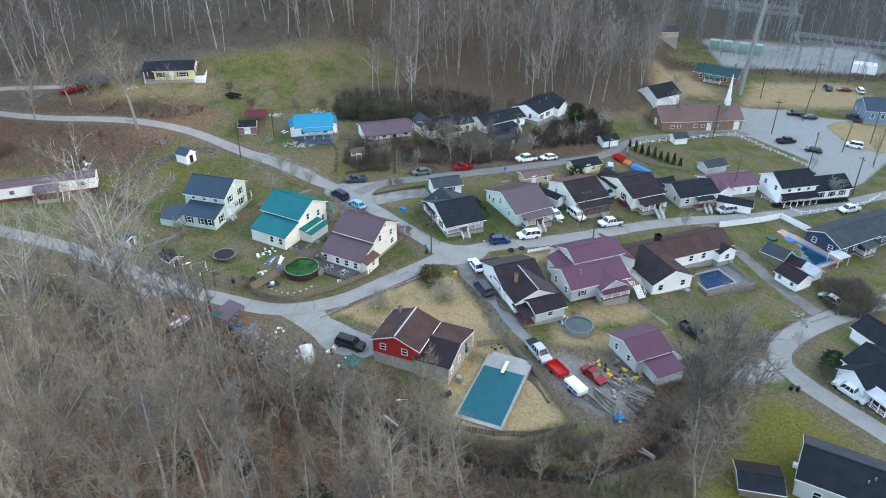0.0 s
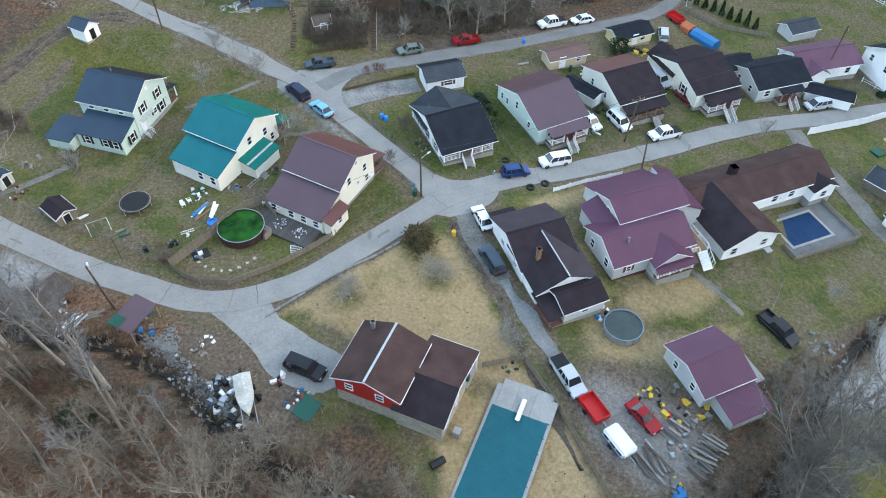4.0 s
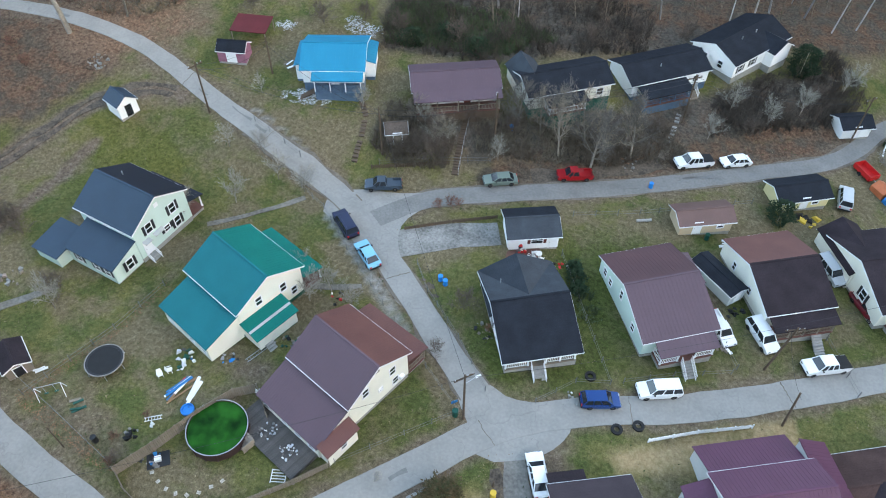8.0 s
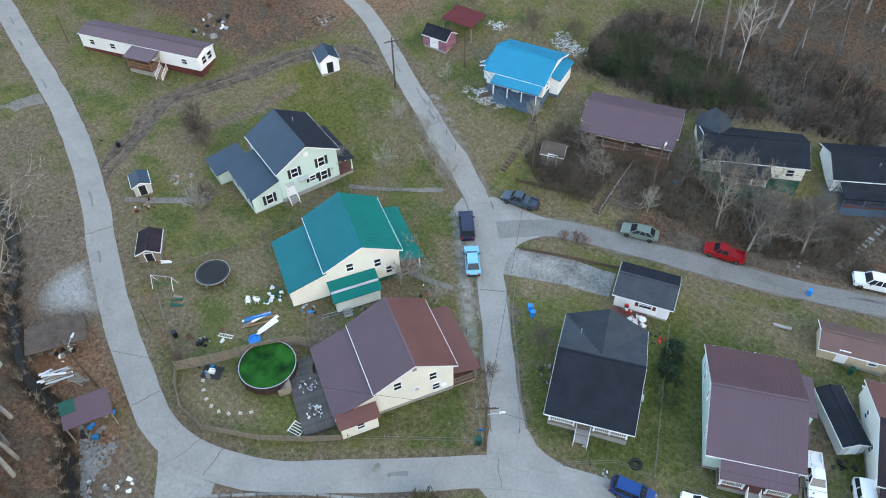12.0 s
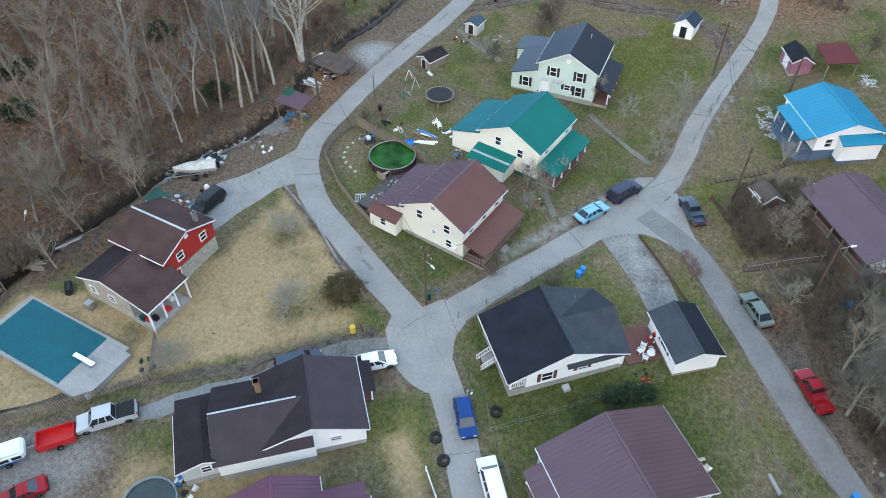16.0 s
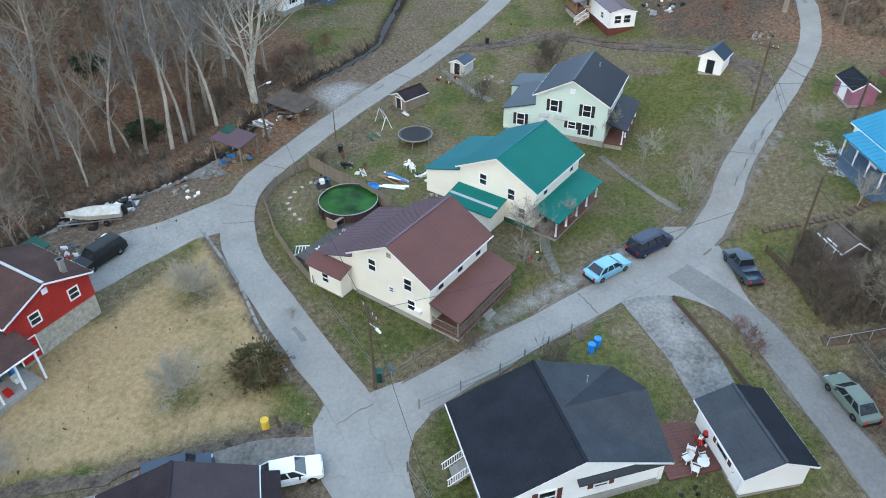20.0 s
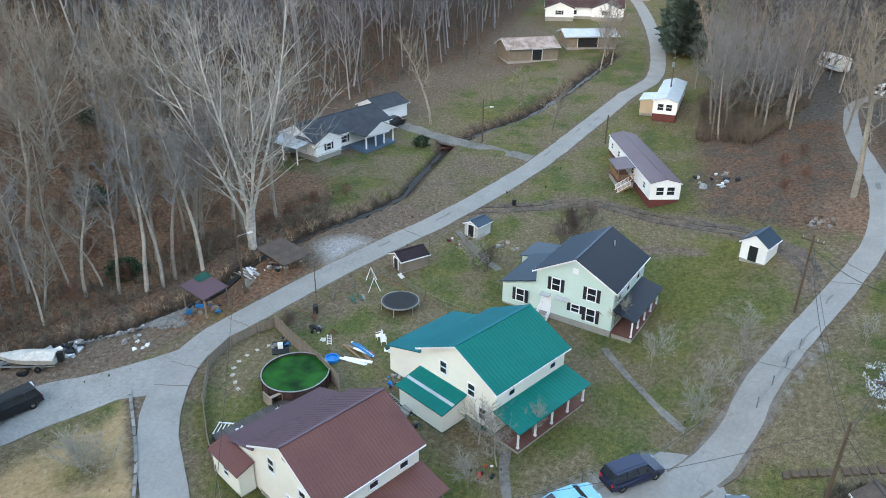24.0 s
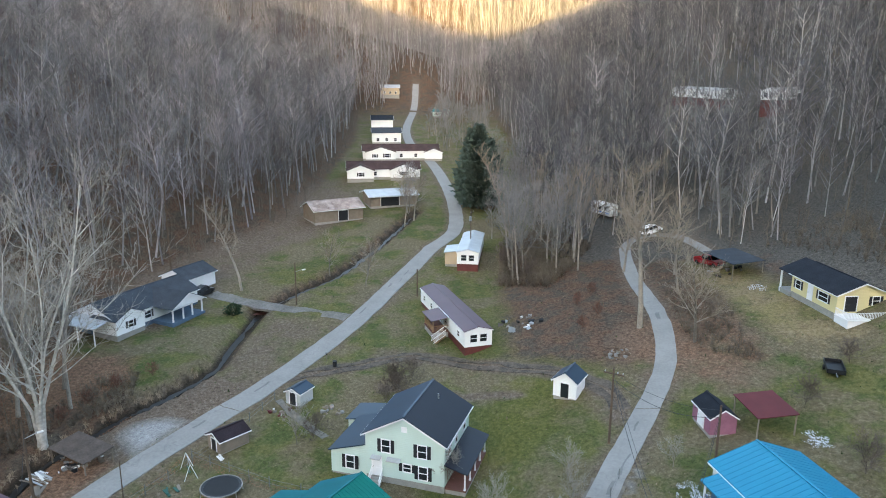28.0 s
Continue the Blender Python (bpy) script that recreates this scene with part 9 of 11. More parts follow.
# ---- poles and cables ----
def pole(x, y, h=9.0, lamp=False, arm=True, can=False, lean=0, yaw=0, r=0.15, label=""):
    o = thing("utility_pole", x, y, ground(x, y), yaw, label or ("weathered wooden utility pole with a street lamp" if lamp else "weathered wooden utility pole with crossarm"), "utility pole")
    o.matrix_basis = o.matrix_basis @ pose(0, 0, 0, lean, lean * 0.5, 0)
    part("pole", bar(bmesh.new(), (0, 0, -0.5), (0, 0, h), r, 8, r * 0.7), "pole_wood", o)
    if arm:
        part("crossarm", boxes((-1.1, 0.08, h - 0.75, 1.1, 0.2, h - 0.6)), "pole_wood", o)
        for u in (-0.95, 0.4, 0.95):
            part("insulator", plain("insulator", "insulator", lambda: bar(bmesh.new(), (0, 0, 0), (0, 0, 0.2), 0.05, 6), "steel"), "", o, m=pose(u, 0.14, h - 0.6))
    if lamp:
        bm = bar(bmesh.new(), (0, 0, h - 1.6), (1.3, 0, h - 1.2), 0.04, 6)
        part("lamp_arm", bm, "steel", o)
        lm = bar(bmesh.new(), (1.2, 0, h - 1.28), (1.75, 0, h - 1.2), 0.13, 8, 0.09)
        part("lamp_head", lm, "plastic_white", o)
    if can:
        part("transformer", bar(bmesh.new(), (0.32, 0, h - 2.3), (0.32, 0, h - 1.4), 0.24, 10), "steel", o)
    return (x, y, ground(x, y) + h - 0.5)


P = {}
P["corner"] = pole(-1.4, 118.5, 8.5, True, yaw=40)
P["west1"] = pole(-46.2, 155.1, 8.5, yaw=60)
P["bank1"] = pole(-20.5, 154.1, 8.0, arm=False, yaw=20)
P["bank2"] = pole(-6.0, 160.3, 8.5, True, arm=False, yaw=100)
P["blue"] = pole(-40.0, 164.0, 6.0, arm=False)
P["row"] = pole(30.2, 133.6, 9.0, yaw=20, lean=4)
P["south"] = pole(31.7, 126.9, 6.0, arm=False, lean=-4)
P["lane"] = pole(2.9, 112.2, 1.3, arm=False, lean=6, label="short broken pale post beside the lane")
P["red"] = pole(-3.5, 72.2, 8.0, True, arm=False, lean=5, yaw=200)
P["creek"] = pole(-93.4, 111.4, 7.5, True, arm=False, yaw=90)
P["valley"] = pole(-121.6, 141.5, 10.0, can=True, yaw=-20)
P["valley2"] = pole(-127.4, 151.0, 8.0, arm=False, lean=4)
P["mobile"] = pole(-98.3, 131.8, 5.0, arm=False)
P["ranch"] = pole(-110.7, 83.0, 17.0, arm=False, r=0.2)
P["carport"] = pole(-38.0, 98.0, 8.5, True, arm=False, lean=-3, yaw=120)
P["upper"] = pole(20.0, 173.5, 8.5, can=True, yaw=30)
P["upper2"] = pole(46.0, 180.0, 8.5, yaw=40)
P["road40"] = pole(-39.5, 106.0, 4.0, arm=False, r=0.07)
for k, (x, y) in enumerate(((99.3, 201), (113.6, 212.3), (114.3, 188.1), (99.4, 176.2), (103.8, 161.1), (79.9, 195.5), (108.4, 233.2), (129.6, 239.9), (146.3, 249.9), (126, 195), (72, 158), (119, 180))):
    P["far%d" % k] = pole(x, y, 10.5, yaw=25 * k, lean=3 * math.sin(k))


def cable(a, b, sag=0.8, r=0.02, off=0.0):
    """A thin sagging cable."""
    pts = [np.array([a[k] + (b[k] - a[k]) * i / 14 for k in range(3)]) + np.array([0, 0, -sag * 4 * i / 14 * (1 - i / 14) + off]) for i in range(15)]
    side = np.array([-(b[1] - a[1]), b[0] - a[0], 0.0])
    side /= np.linalg.norm(side)
    up = np.array([0, 0, 1.0])
    verts = [p + r * (side * math.cos(t) + up * math.sin(t)) for p in pts for t in (0.5, 2.6, 4.7)]
    faces = [(3 * i + k, 3 * i + (k + 1) % 3, 3 * i + 3 + (k + 1) % 3, 3 * i + 3 + k) for i in range(14) for k in range(3)]
    tagged(new("power_cable", raw_mesh("power_cable", verts, faces, "plastic_black")), "thin black overhead cable between poles", "cable", "overhead cables")


for a, b in (("west1", "bank1"), ("bank1", "bank2"), ("bank2", "upper"), ("upper", "upper2"), ("corner", "row"), ("row", "south"), ("corner", "bank1"), ("west1", "blue"), ("valley", "valley2"), ("carport", "corner"), ("row", "far10"), ("bank1", "blue")):
    cable(P[a], P[b], 0.9)
    if a in ("west1", "bank1", "bank2", "upper"):
        cable(P[a], P[b], 1.3, 0.03, -0.7)


# ---- pools, trampoline, play things ----
def round_pool(label, x, y, r, h, wall, water, rim):
    o = thing("swimming_pool", x, y, ground(x, y), 0, label, "pool")
    part("pool_wall", ring(bmesh.new(), r - 0.05, r, -0.4, h, 40), wall, o)
    part("pool_rim", ring(bmesh.new(), r - 0.04, r + 0.05, h, h + 0.05, 40), rim, o)
    part("water", disc(bmesh.new(), 0, 0, h - 0.18, r - 0.05, 40), water, o)
    up = plain("upright", ("upright", h, wall), lambda: boxes((-0.07, -0.05, -0.3, 0.07, 0.05, h)), wall)
    for k in range(16):
        a = 2 * math.pi * k / 16
        part("upright", up, wall, o, m=pose((r + 0.04) * math.cos(a), (r + 0.04) * math.sin(a), 0, 0, 0, math.degrees(a) + 90))
    return o


round_pool("round above-ground pool with algae-green water", -25.0, 111.0, 3.05, 1.25, "pool_side", "pool_green", "steel")
round_pool("round above-ground pool with murky water", 23.6, 96.9, 2.35, 1.2, "steel", "pool_dark", "blue_wall")

o = thing("pool_ladder", -22.2, 109.8, ground(-22.2, 109.8), -30, "wooden pool steps beside the green pool", "steps")
for i in range(5):
    part("step", boxes((-0.5, 0.28 * i, 0.2 + 0.22 * i, 0.5, 0.28 * i + 0.3, 0.26 + 0.22 * i)), "wood", o)
for s in (-0.55, 0.55):
    part("side_panel", boxes((s - 0.05, 0, 0, s + 0.05, 1.4, 1.1)), "wood", o)

o = thing("trampoline", -40.3, 115.6, ground(-40.3, 115.6), 0, "round black trampoline with grey frame", "trampoline")
part("mat", disc(bmesh.new(), 0, 0, 0.92, 1.75, 32), "black", o)
part("frame", ring(bmesh.new(), 1.97, 2.08, 0.88, 0.98, 32), "junk", o)
part("pad", ring(bmesh.new(), 1.74, 1.97, 0.9, 0.95, 32), "plastic_black", o)
for k in range(6):
    a = math.pi / 3 * k
    part("leg", bar(bmesh.new(), (2.03 * math.cos(a), 2.03 * math.sin(a), 0.9), (2.1 * math.cos(a), 2.1 * math.sin(a), -0.2), 0.04, 6), "steel", o)

# covered in-ground pool
cx, cy = 7.85, 79.2
gz = ground(cx, cy) + 0.38
deck_o = thing("pool_terrace", cx, cy, gz, 67.5, "pale concrete terrace round a covered pool", "terrace")
for i in range(5):
    for y0, y1 in ((-3.55, -2.95), (2.95, 3.5)):
        part("deck_slab", boxes((-6.4 + 3 * i, y0, -0.6, -3.42 + 3 * i, y1, 0.09)), "concrete", deck_o)
for i in range(3):
    for x0, x1 in ((5.4, 9.4), (-6.4, -5.4)):
        part("deck_slab", boxes((x0, -2.94 + 1.96 * i, -0.6, x1, -1.0 + 1.96 * i, 0.092)), "concrete", deck_o)
po = thing("covered_pool", cx, cy, gz, 67.5, "rectangular pool under a teal winter cover", "pool")
bm = bmesh.new()
nx, ny = 24, 14
grid = [[bm.verts.new((-5.7 + 11.4 * i / nx, -3.2 + 6.4 * j / ny, 0.13 - 0.1 * math.sin(math.pi * i / nx) * math.sin(math.pi * j / ny) + 0.012 * math.sin(i * 2.1) * math.sin(j * 1.7))) for j in range(ny + 1)] for i in range(nx + 1)]
for i in range(nx):
    for j in range(ny):
        bm.faces.new((grid[i][j], grid[i + 1][j], grid[i + 1][j + 1], grid[i][j + 1]))
part("cover", bm, "pool_cover", po)
for i in range(7):
    part("strap", boxes((-5.7 + 1.9 * i - 0.03, -3.35, 0.135, -5.7 + 1.9 * i + 0.03, -3.0, 0.15)), "plastic_black", po)
o = thing("diving_board", cx, cy, gz, 67.5, "white diving board on the pool terrace", "diving board")
part("board", boxes((4.6, -0.25, 0.5, 7.4, 0.25, 0.57)), "plastic_white", o)
part("stand", boxes((6.2, -0.3, 0.08, 7.2, 0.3, 0.5)), "steel", o)

# pool terrace behind the long house
o = thing("pool_deck", 53.5, 117.2, ground(53.5, 117.2), 21.5, "grey pool deck with a blue-covered pool", "terrace")
part("deck_slab", boxes((-5.0, -4.6, -1.6, -3.7, 3.4, 0.35), (3.7, -4.6, -1.6, 6.6, 3.4, 0.35), (-3.7, 2.6, -1.6, 3.7, 3.4, 0.35), (-3.7, -4.6, -1.6, 3.7, -2.9, 0.35)), "worn_deck", o)
part("pool_rim", boxes((-3.75, -2.95, 0.35, -3.35, 2.65, 0.42), (3.35, -2.95, 0.35, 3.75, 2.65, 0.42), (-3.35, 2.25, 0.35, 3.35, 2.65, 0.42), (-3.35, -2.95, 0.35, 3.35, -2.55, 0.42)), "concrete", o)
part("pool_cover", boxes((-3.35, -2.55, -0.2, 3.35, 2.25, 0.32)), "pool_blue", o)
for k in range(6):
    part("cover_seam", boxes((-3.3 + 1.3 * k, -2.5, 0.325, -3.26 + 1.3 * k, 2.2, 0.335)), "navy_roof", o)
for a, b in (((-5, -4.6), (6.6, -4.6)), ((6.6, -4.6), (6.6, 3.4)), ((-5, -4.6), (-5, -2.0))):
    n = int(math.hypot(b[0] - a[0], b[1] - a[1]) / 0.5)
    part("fence_panel", boxes((min(a[0], b[0]) - 0.03, min(a[1], b[1]) - 0.03, 0.35, max(a[0], b[0]) + 0.03, max(a[1], b[1]) + 0.03, 1.1)), "wood", o)

# eastern pool
o = thing("lot_pool", 77.9, 131.6, ground(77.9, 131.6), -62, "half-empty blue-lined pool with a pink brick surround", "pool")
part("surround", boxes((-8.6, -3.6, -0.5, -5.9, 4.6, 0.08), (-5.9, 3.1, -0.5, 6.4, 4.9, 0.08), (-5.9, -3.6, -0.5, 6.4, -3.1, 0.08), (5.6, -3.1, -0.5, 6.4, 3.1, 0.08)), "pink_brick", o, "faded pink brick paving")
part("pool_liner", boxes((-5.9, -3.1, -0.3, 5.6, -2.3, 0.1), (-5.9, 2.5, -0.3, 5.6, 3.1, 0.1), (-5.9, -2.3, -0.3, -5.1, 2.5, 0.1), (5.1, -2.3, -0.3, 5.6, 2.5, 0.1)), "pool_liner", o, "bright blue vinyl liner")
part("water", boxes((-5.1, -2.3, -0.3, 5.1, 2.5, 0.03)), "pool_blue2", o)
part("pool_floor", boxes((-4.6, -2.3, -0.2, 0.6, 0.6, 0.036), (0.6, -2.3, -0.2, 2.2, -0.4, 0.036)), "pool_silt", o, "grey-green silt on the shallow floor")
part("steps", boxes((-5.4, 1.0, 0.0, -3.6, 2.5, 0.16)), "tarp_blue", o)
part("slide", boxes((-7.2, -2.6, 0.08, -5.4, -1.0, 0.7)), "plastic_green", o)
open_roof("white canopy beside the blue pool", 83.6, 127.4, 24, 3.4, 3.0, 2.3, "white_roof", "trim", 0.1, name="canopy")


# ---- fences ----
def fence(label, line, h=1.8, gap=0.17, board=0.15, material="wood", post_gap=2.4, rails=True, name="fence", solid=True, thick=0.03):
    """Boards, posts and rails that follow the ground."""
    x, y = line[0]
    o = thing(name, x, y, ground(x, y), 0, label, "fence")
    base = Vector((x, y, ground(x, y)))
    pw = 0.06 if material != "wire" else 0.035
    pm = plain("fence_post", ("fpost", h, material), lambda: boxes((-pw, -pw, -0.4, pw, pw, h + 0.08)), material)
    bmh = plain("fence_board", ("fboard", h, board, material), lambda: boxes((-board / 2, -thick / 2, 0.04, board / 2, thick / 2, h)), material)
    for (ax, ay), (bx, by) in zip(line, line[1:]):
        n = math.hypot(bx - ax, by - ay)
        ang = math.degrees(math.atan2(by - ay, bx - ax))
        k = max(1, round(n / post_gap))
        for i in range(k + 1):
            px, py = ax + (bx - ax) * i / k, ay + (by - ay) * i / k
            part("fence_post", pm, material, o, m=Matrix.Translation(Vector((px, py, ground(px, py))) - base) @ pose(0, 0, 0, 0, 0, ang))
        if solid:
            for i in range(int(n / gap)):
                t = (i + 0.5) * gap / n
                px, py = ax + (bx - ax) * t, ay + (by - ay) * t
                part("fence_board", bmh, material, o, m=Matrix.Translation(Vector((px, py, ground(px, py) + 0.02 * math.sin(i * 1.7))) - base) @ pose(0, 0, 0, 0, 0, ang))
        if rails:
            bm = bmesh.new()
            for z in ((0.35, h - 0.25) if h > 0.7 else (h * 0.6,)):
                a, b = Vector((ax, ay, ground(ax, ay) + z)) - base, Vector((bx, by, ground(bx, by) + z)) - base
                bar(bm, a, b, 0.04 if material != "wire" else 0.017, 4)
            part("fence_rail", bm, material, o)
    return o


fence("weathered grey wooden board fence round the pool yard", [(-32.8, 104.6), (-30.4, 107.8), (-27.6, 112.2), (-25.2, 115.2), (-23.0, 116.3)], 1.7, 0.19, 0.16)
fence("grey wooden board fence between pool and patio", [(-23.0, 116.3), (-20.9, 113.6)], 1.5, 0.19, 0.16)
fence("low grey wooden board fence along the road bend", [(-32.8, 104.6), (-31.2, 103.3), (-28.5, 102.0), (-25.0, 101.9), (-19.6, 104.8), (-15.8, 107.7), (-13.0, 110.2)], 1.1, 0.19, 0.16)
fence("brown wooden fence beside the pool terrace", [(11.2, 91.6), (14.6, 85.4), (17.0, 79.6), (19.0, 74.8)], 1.3, 0.24, 0.14)
fence("low brown wooden fence at the terrace end", [(19.0, 74.6), (14.6, 71.2), (9.6, 69.6), (4.0, 69.6), (1.5, 71.0)], 1.2, 0.24, 0.14)
fence("short grey picket fence near the red house", [(10.9, 91.9), (6.2, 90.6)], 1.2, 0.22, 0.14)
fence("low white fence along the main road", [(17.6, 120.9), (22.6, 123.3), (28.4, 125.6)], 0.75, 0.3, 0.26, "trim", rails=True)
fence("white solid fence round the pool lot", [(62.8, 140.1), (68, 142.0), (73.2, 143.8), (79.6, 146.6), (84.2, 139.4)], 1.5, 0.5, 0.5, "trim")
fence("white rail fence round the church lawn", [(50.2, 177.2), (52.0, 182.6), (58, 187.4), (66.7, 191.2), (76, 195), (87.5, 198.8), (92.4, 190), (97.7, 181.4), (100.2, 177)], 1.0, 0.5, 0.14, "trim", solid=False)
fence("grey plank fence behind the arborvitae", [(50.0, 176.9), (55.8, 172.0), (65.0, 170.3)], 1.0, 0.3, 0.28, "wood")
fence("white rail fence before the white house", [(79.0, 157.0), (85.6, 149.2), (95, 152.2), (104, 155.6), (110, 160)], 1.0, 0.5, 0.14, "trim", solid=False)
fence("low dark timber edging beside the concrete drive", [(-14.2, 142.6), (-8.6, 145.3), (-3.2, 147.6)], 0.55, 0.24, 0.22, "pole_wood", 1.4)
fence("low dark wooden fence along the pool terrace edge", [(2.6, 72.2), (7.6, 71.3), (13.2, 71.7), (19.4, 73.6)], 1.1, 0.2, 0.13, "old_wood")
fence("dark rail fence on the bank below the steps", [(-21.4, 151.8), (-13.6, 154.6), (-11.4, 155.4)], 0.7, 0.3, 0.2, "pole_wood", 1.6)
o = thing("road_sign", -2.6, 119.6, ground(-2.6, 119.6), 35, "small blue sign on a short post at the corner", "sign")
part("post", bar(bmesh.new(), (0, 0, -0.3), (0, 0, 1.3), 0.03, 6), "steel", o)
part("sign_plate", boxes((-0.35, -0.03, 0.85, 0.35, 0.0, 1.3)), "tarp_blue", o)
WIRE = (
    [(-46.8, 110.2), (-41.8, 120.0), (-39.4, 127.0)], [(-34.4, 105.6), (-42.6, 109.3), (-52.2, 113.4), (-60.0, 116.0)], [(-12.6, 110.6), (-6.8, 115.2), (-2.0, 119.0), (-6.6, 123.4), (-11.5, 128.4)],
    [(-13.5, 130.4), (-20.3, 137.6), (-25.4, 143.6), (-29.5, 146.5)], [(5.6, 122.2), (9.5, 125.8), (13.2, 126.6), (8.6, 137.0), (5.8, 143.5)], [(0.2, 122.2), (-4.0, 128.0), (-9.0, 133.6), (-11.2, 137.4)],
    [(14.6, 127.2), (20.0, 129.6), (26.4, 131.8)], [(27.0, 132.6), (24.4, 138.0), (21.4, 146.0)], [(-20.5, 152.6), (-12, 155.6), (-6, 157.4)], [(33.0, 109.0), (38.6, 103.0), (43.5, 100.5), (47, 106)], [(40.5, 133.0), (37.8, 140.0), (35.6, 147.0)], [(-31, 150.6), (-39, 154.6)], [(6.4, 150.6), (15, 153.6), (30, 160.6)],
)
for line in WIRE:
    fence("low grey wire fence on metal posts", line, 1.1, 0.5, 0.1, "wire", 3.0, True, "wire_fence", False)


# ---- steps on the bank ----
def bank_steps(label, pts, w=1.0, material="rock", rail=False, step=0.55):
    x, y = pts[0]
    o = thing("garden_steps", x, y, ground(x, y), 0, label, "steps")
    base = Vector((x, y, ground(x, y)))
    for a, b in zip(pts, pts[1:]):
        n = math.hypot(b[0] - a[0], b[1] - a[1])
        ang = math.degrees(math.atan2(b[1] - a[1], b[0] - a[0]))
        for i in range(int(n / step)):
            t = i * step / n
            px, py = a[0] + (b[0] - a[0]) * t, a[1] + (b[1] - a[1]) * t
            me = plain("step", ("bstep", w, material), lambda: boxes((-0.22, -w / 2, -0.25, 0.22, w / 2, 0.1)), material)
            part("step", me, material, o, m=Matrix.Translation(Vector((px, py, ground(px, py) + 0.05)) - base) @ pose(0, 0, 0, 0, 0, ang + 6 * math.sin(i * 2.3)))
        if rail:
            bm = bmesh.new()
            pa, pb = Vector((*a, ground(*a) + 0.9)) - base, Vector((*b, ground(*b) + 0.9)) - base
            bar(bm, pa + Vector((w / 2, 0, 0)), pb + Vector((w / 2, 0, 0)), 0.03, 5)
            for t in (0, 0.33, 0.66, 1):
                q = pa.lerp(pb, t) + Vector((w / 2, 0, 0))
                bar(bm, q, q - Vector((0, 0, 1.0)), 0.03, 5)
            part("handrail", bm, "steel", o)


bank_steps("irregular stone garden steps climbing the bank", [(-23.9, 152.2), (-24.0, 156), (-24.3, 159.2), (-26.9, 163.8)], 0.75, "pole_wood")
bank_steps("straight wooden steps with a handrail on the bank", [(-10.3, 154.2), (-10.5, 158.8), (-10.6, 163.2)], 0.95, "pole_wood", True, 0.4)
bank_steps("wooden steps from the lane up to the house", [(17.6, 166.2), (18.3, 169.2)], 1.2, "wood", False, 0.4)
bank_steps("stone path up to the blue house", [(18.4, 169.4), (19.2, 173.4), (19.6, 175.8)], 0.7, "concrete", False, 0.7)


# ---- substation and tall steel pole in the north-east ----
o = thing("transmission_pole", 102.6, 236.8, ground(102.6, 236.8), 0, "tall tapered grey steel transmission pole", "transmission pole")
part("pole", bar(bmesh.new(), (0, 0, -1), (2.5, 1.0, 36), 0.85, 12, 0.5), "steel", o)


def lattice(bm, a, b, w, n, r=0.1):
    """A square lattice girder from a to b."""
    a, b = Vector(a), Vector(b)
    d = (b - a).normalized()
    u = d.orthogonal().normalized() * w / 2
    v = d.cross(u.normalized()) * w / 2
    cs = [u + v, u - v, -u - v, -u + v]
    for c in cs:
        bar(bm, a + c, b + c * 0.7, r, 4)
    for i in range(n):
        p, q = a.lerp(b, i / n), a.lerp(b, (i + 1) / n)
        s0, s1 = 1 - 0.3 * i / n, 1 - 0.3 * (i + 1) / n
        for k in range(4):
            bar(bm, p + cs[k] * s0, q + cs[(k + 1) % 4] * s1, r * 0.6, 3)
    return bm


M["transformer"] = mat("grey_green_transformer_paint", (0.27, 0.4, 0.35), 0.6, vary=0.1)
o = thing("substation", 138, 283, ground(138, 283), -25, "grey steel lattice substation with gantries and transformers", "substation")
for x, y, h in ((-23, 9, 36), (-11.7, 11.5, 36), (-1.6, 4.5, 36)):
    part("lattice_tower", lattice(bmesh.new(), (x, y, 0), (x, y, h), 3.2, 10), "lattice", o)
for x0, x1, y, z in ((-36, 0, 10, 17), (-34, 2, 4, 16), (0, 36, -2, 10), (4, 38, -10, 9)):
    part("gantry_beam", lattice(bmesh.new(), (x0, y, z), (x1, y - 2, z), 1.2, 22, 0.08), "lattice", o)
    for k in range(4):
        x = x0 + (x1 - x0) * k / 3
        part("gantry_leg", lattice(bmesh.new(), (x, y - 2 * k / 3, 0), (x, y - 2 * k / 3, z), 0.9, 6, 0.08), "lattice", o)
for x in (-35, -23, -12, -1):
    part("gantry_beam", lattice(bmesh.new(), (x, 10, 17), (x + 1, 3, 16), 1.0, 5, 0.08), "lattice", o)
for x in (1, 13, 25, 37):
    part("gantry_beam", lattice(bmesh.new(), (x, -3, 10), (x + 2, -11, 9), 0.8, 5, 0.07), "lattice", o)
for x in (-27.5, -22.8, -16.4, -11.2):
    tb = part("transformer", boxes((x - 1.8, -3, 0, x + 1.8, 0.2, 4.2)), "transformer", o)
    for i in range(8):
        part("cooling_fin", boxes((x - 1.7 + 0.45 * i, -3.5, 0.6, x - 1.5 + 0.45 * i, -3, 3.8)), "transformer", tb)
for k in range(26):
    x, y = -26 + 2.3 * k, -10 - 4 * (k % 3)
    part("bus_support", bar(bmesh.new(), (x, y, 0), (x, y, 4.5), 0.12, 5), "steel", o)
for k in range(5):
    part("bus_bar", bar(bmesh.new(), (-28, -8 - 2.4 * k, 4.6 + 0.3 * k), (34, -9 - 2.4 * k, 4.6 + 0.3 * k), 0.06, 4), "steel", o)
part("control_house", boxes((23, -10.5, 0, 31, -6, 3.4)), "white", o)


# ---- boat, trailers, camper, tarps ----
M["dirty_white"] = mat("weathered_off_white", (0.5, 0.48, 0.43), 0.7, vary=0.3, scale=0.8, fine=4)


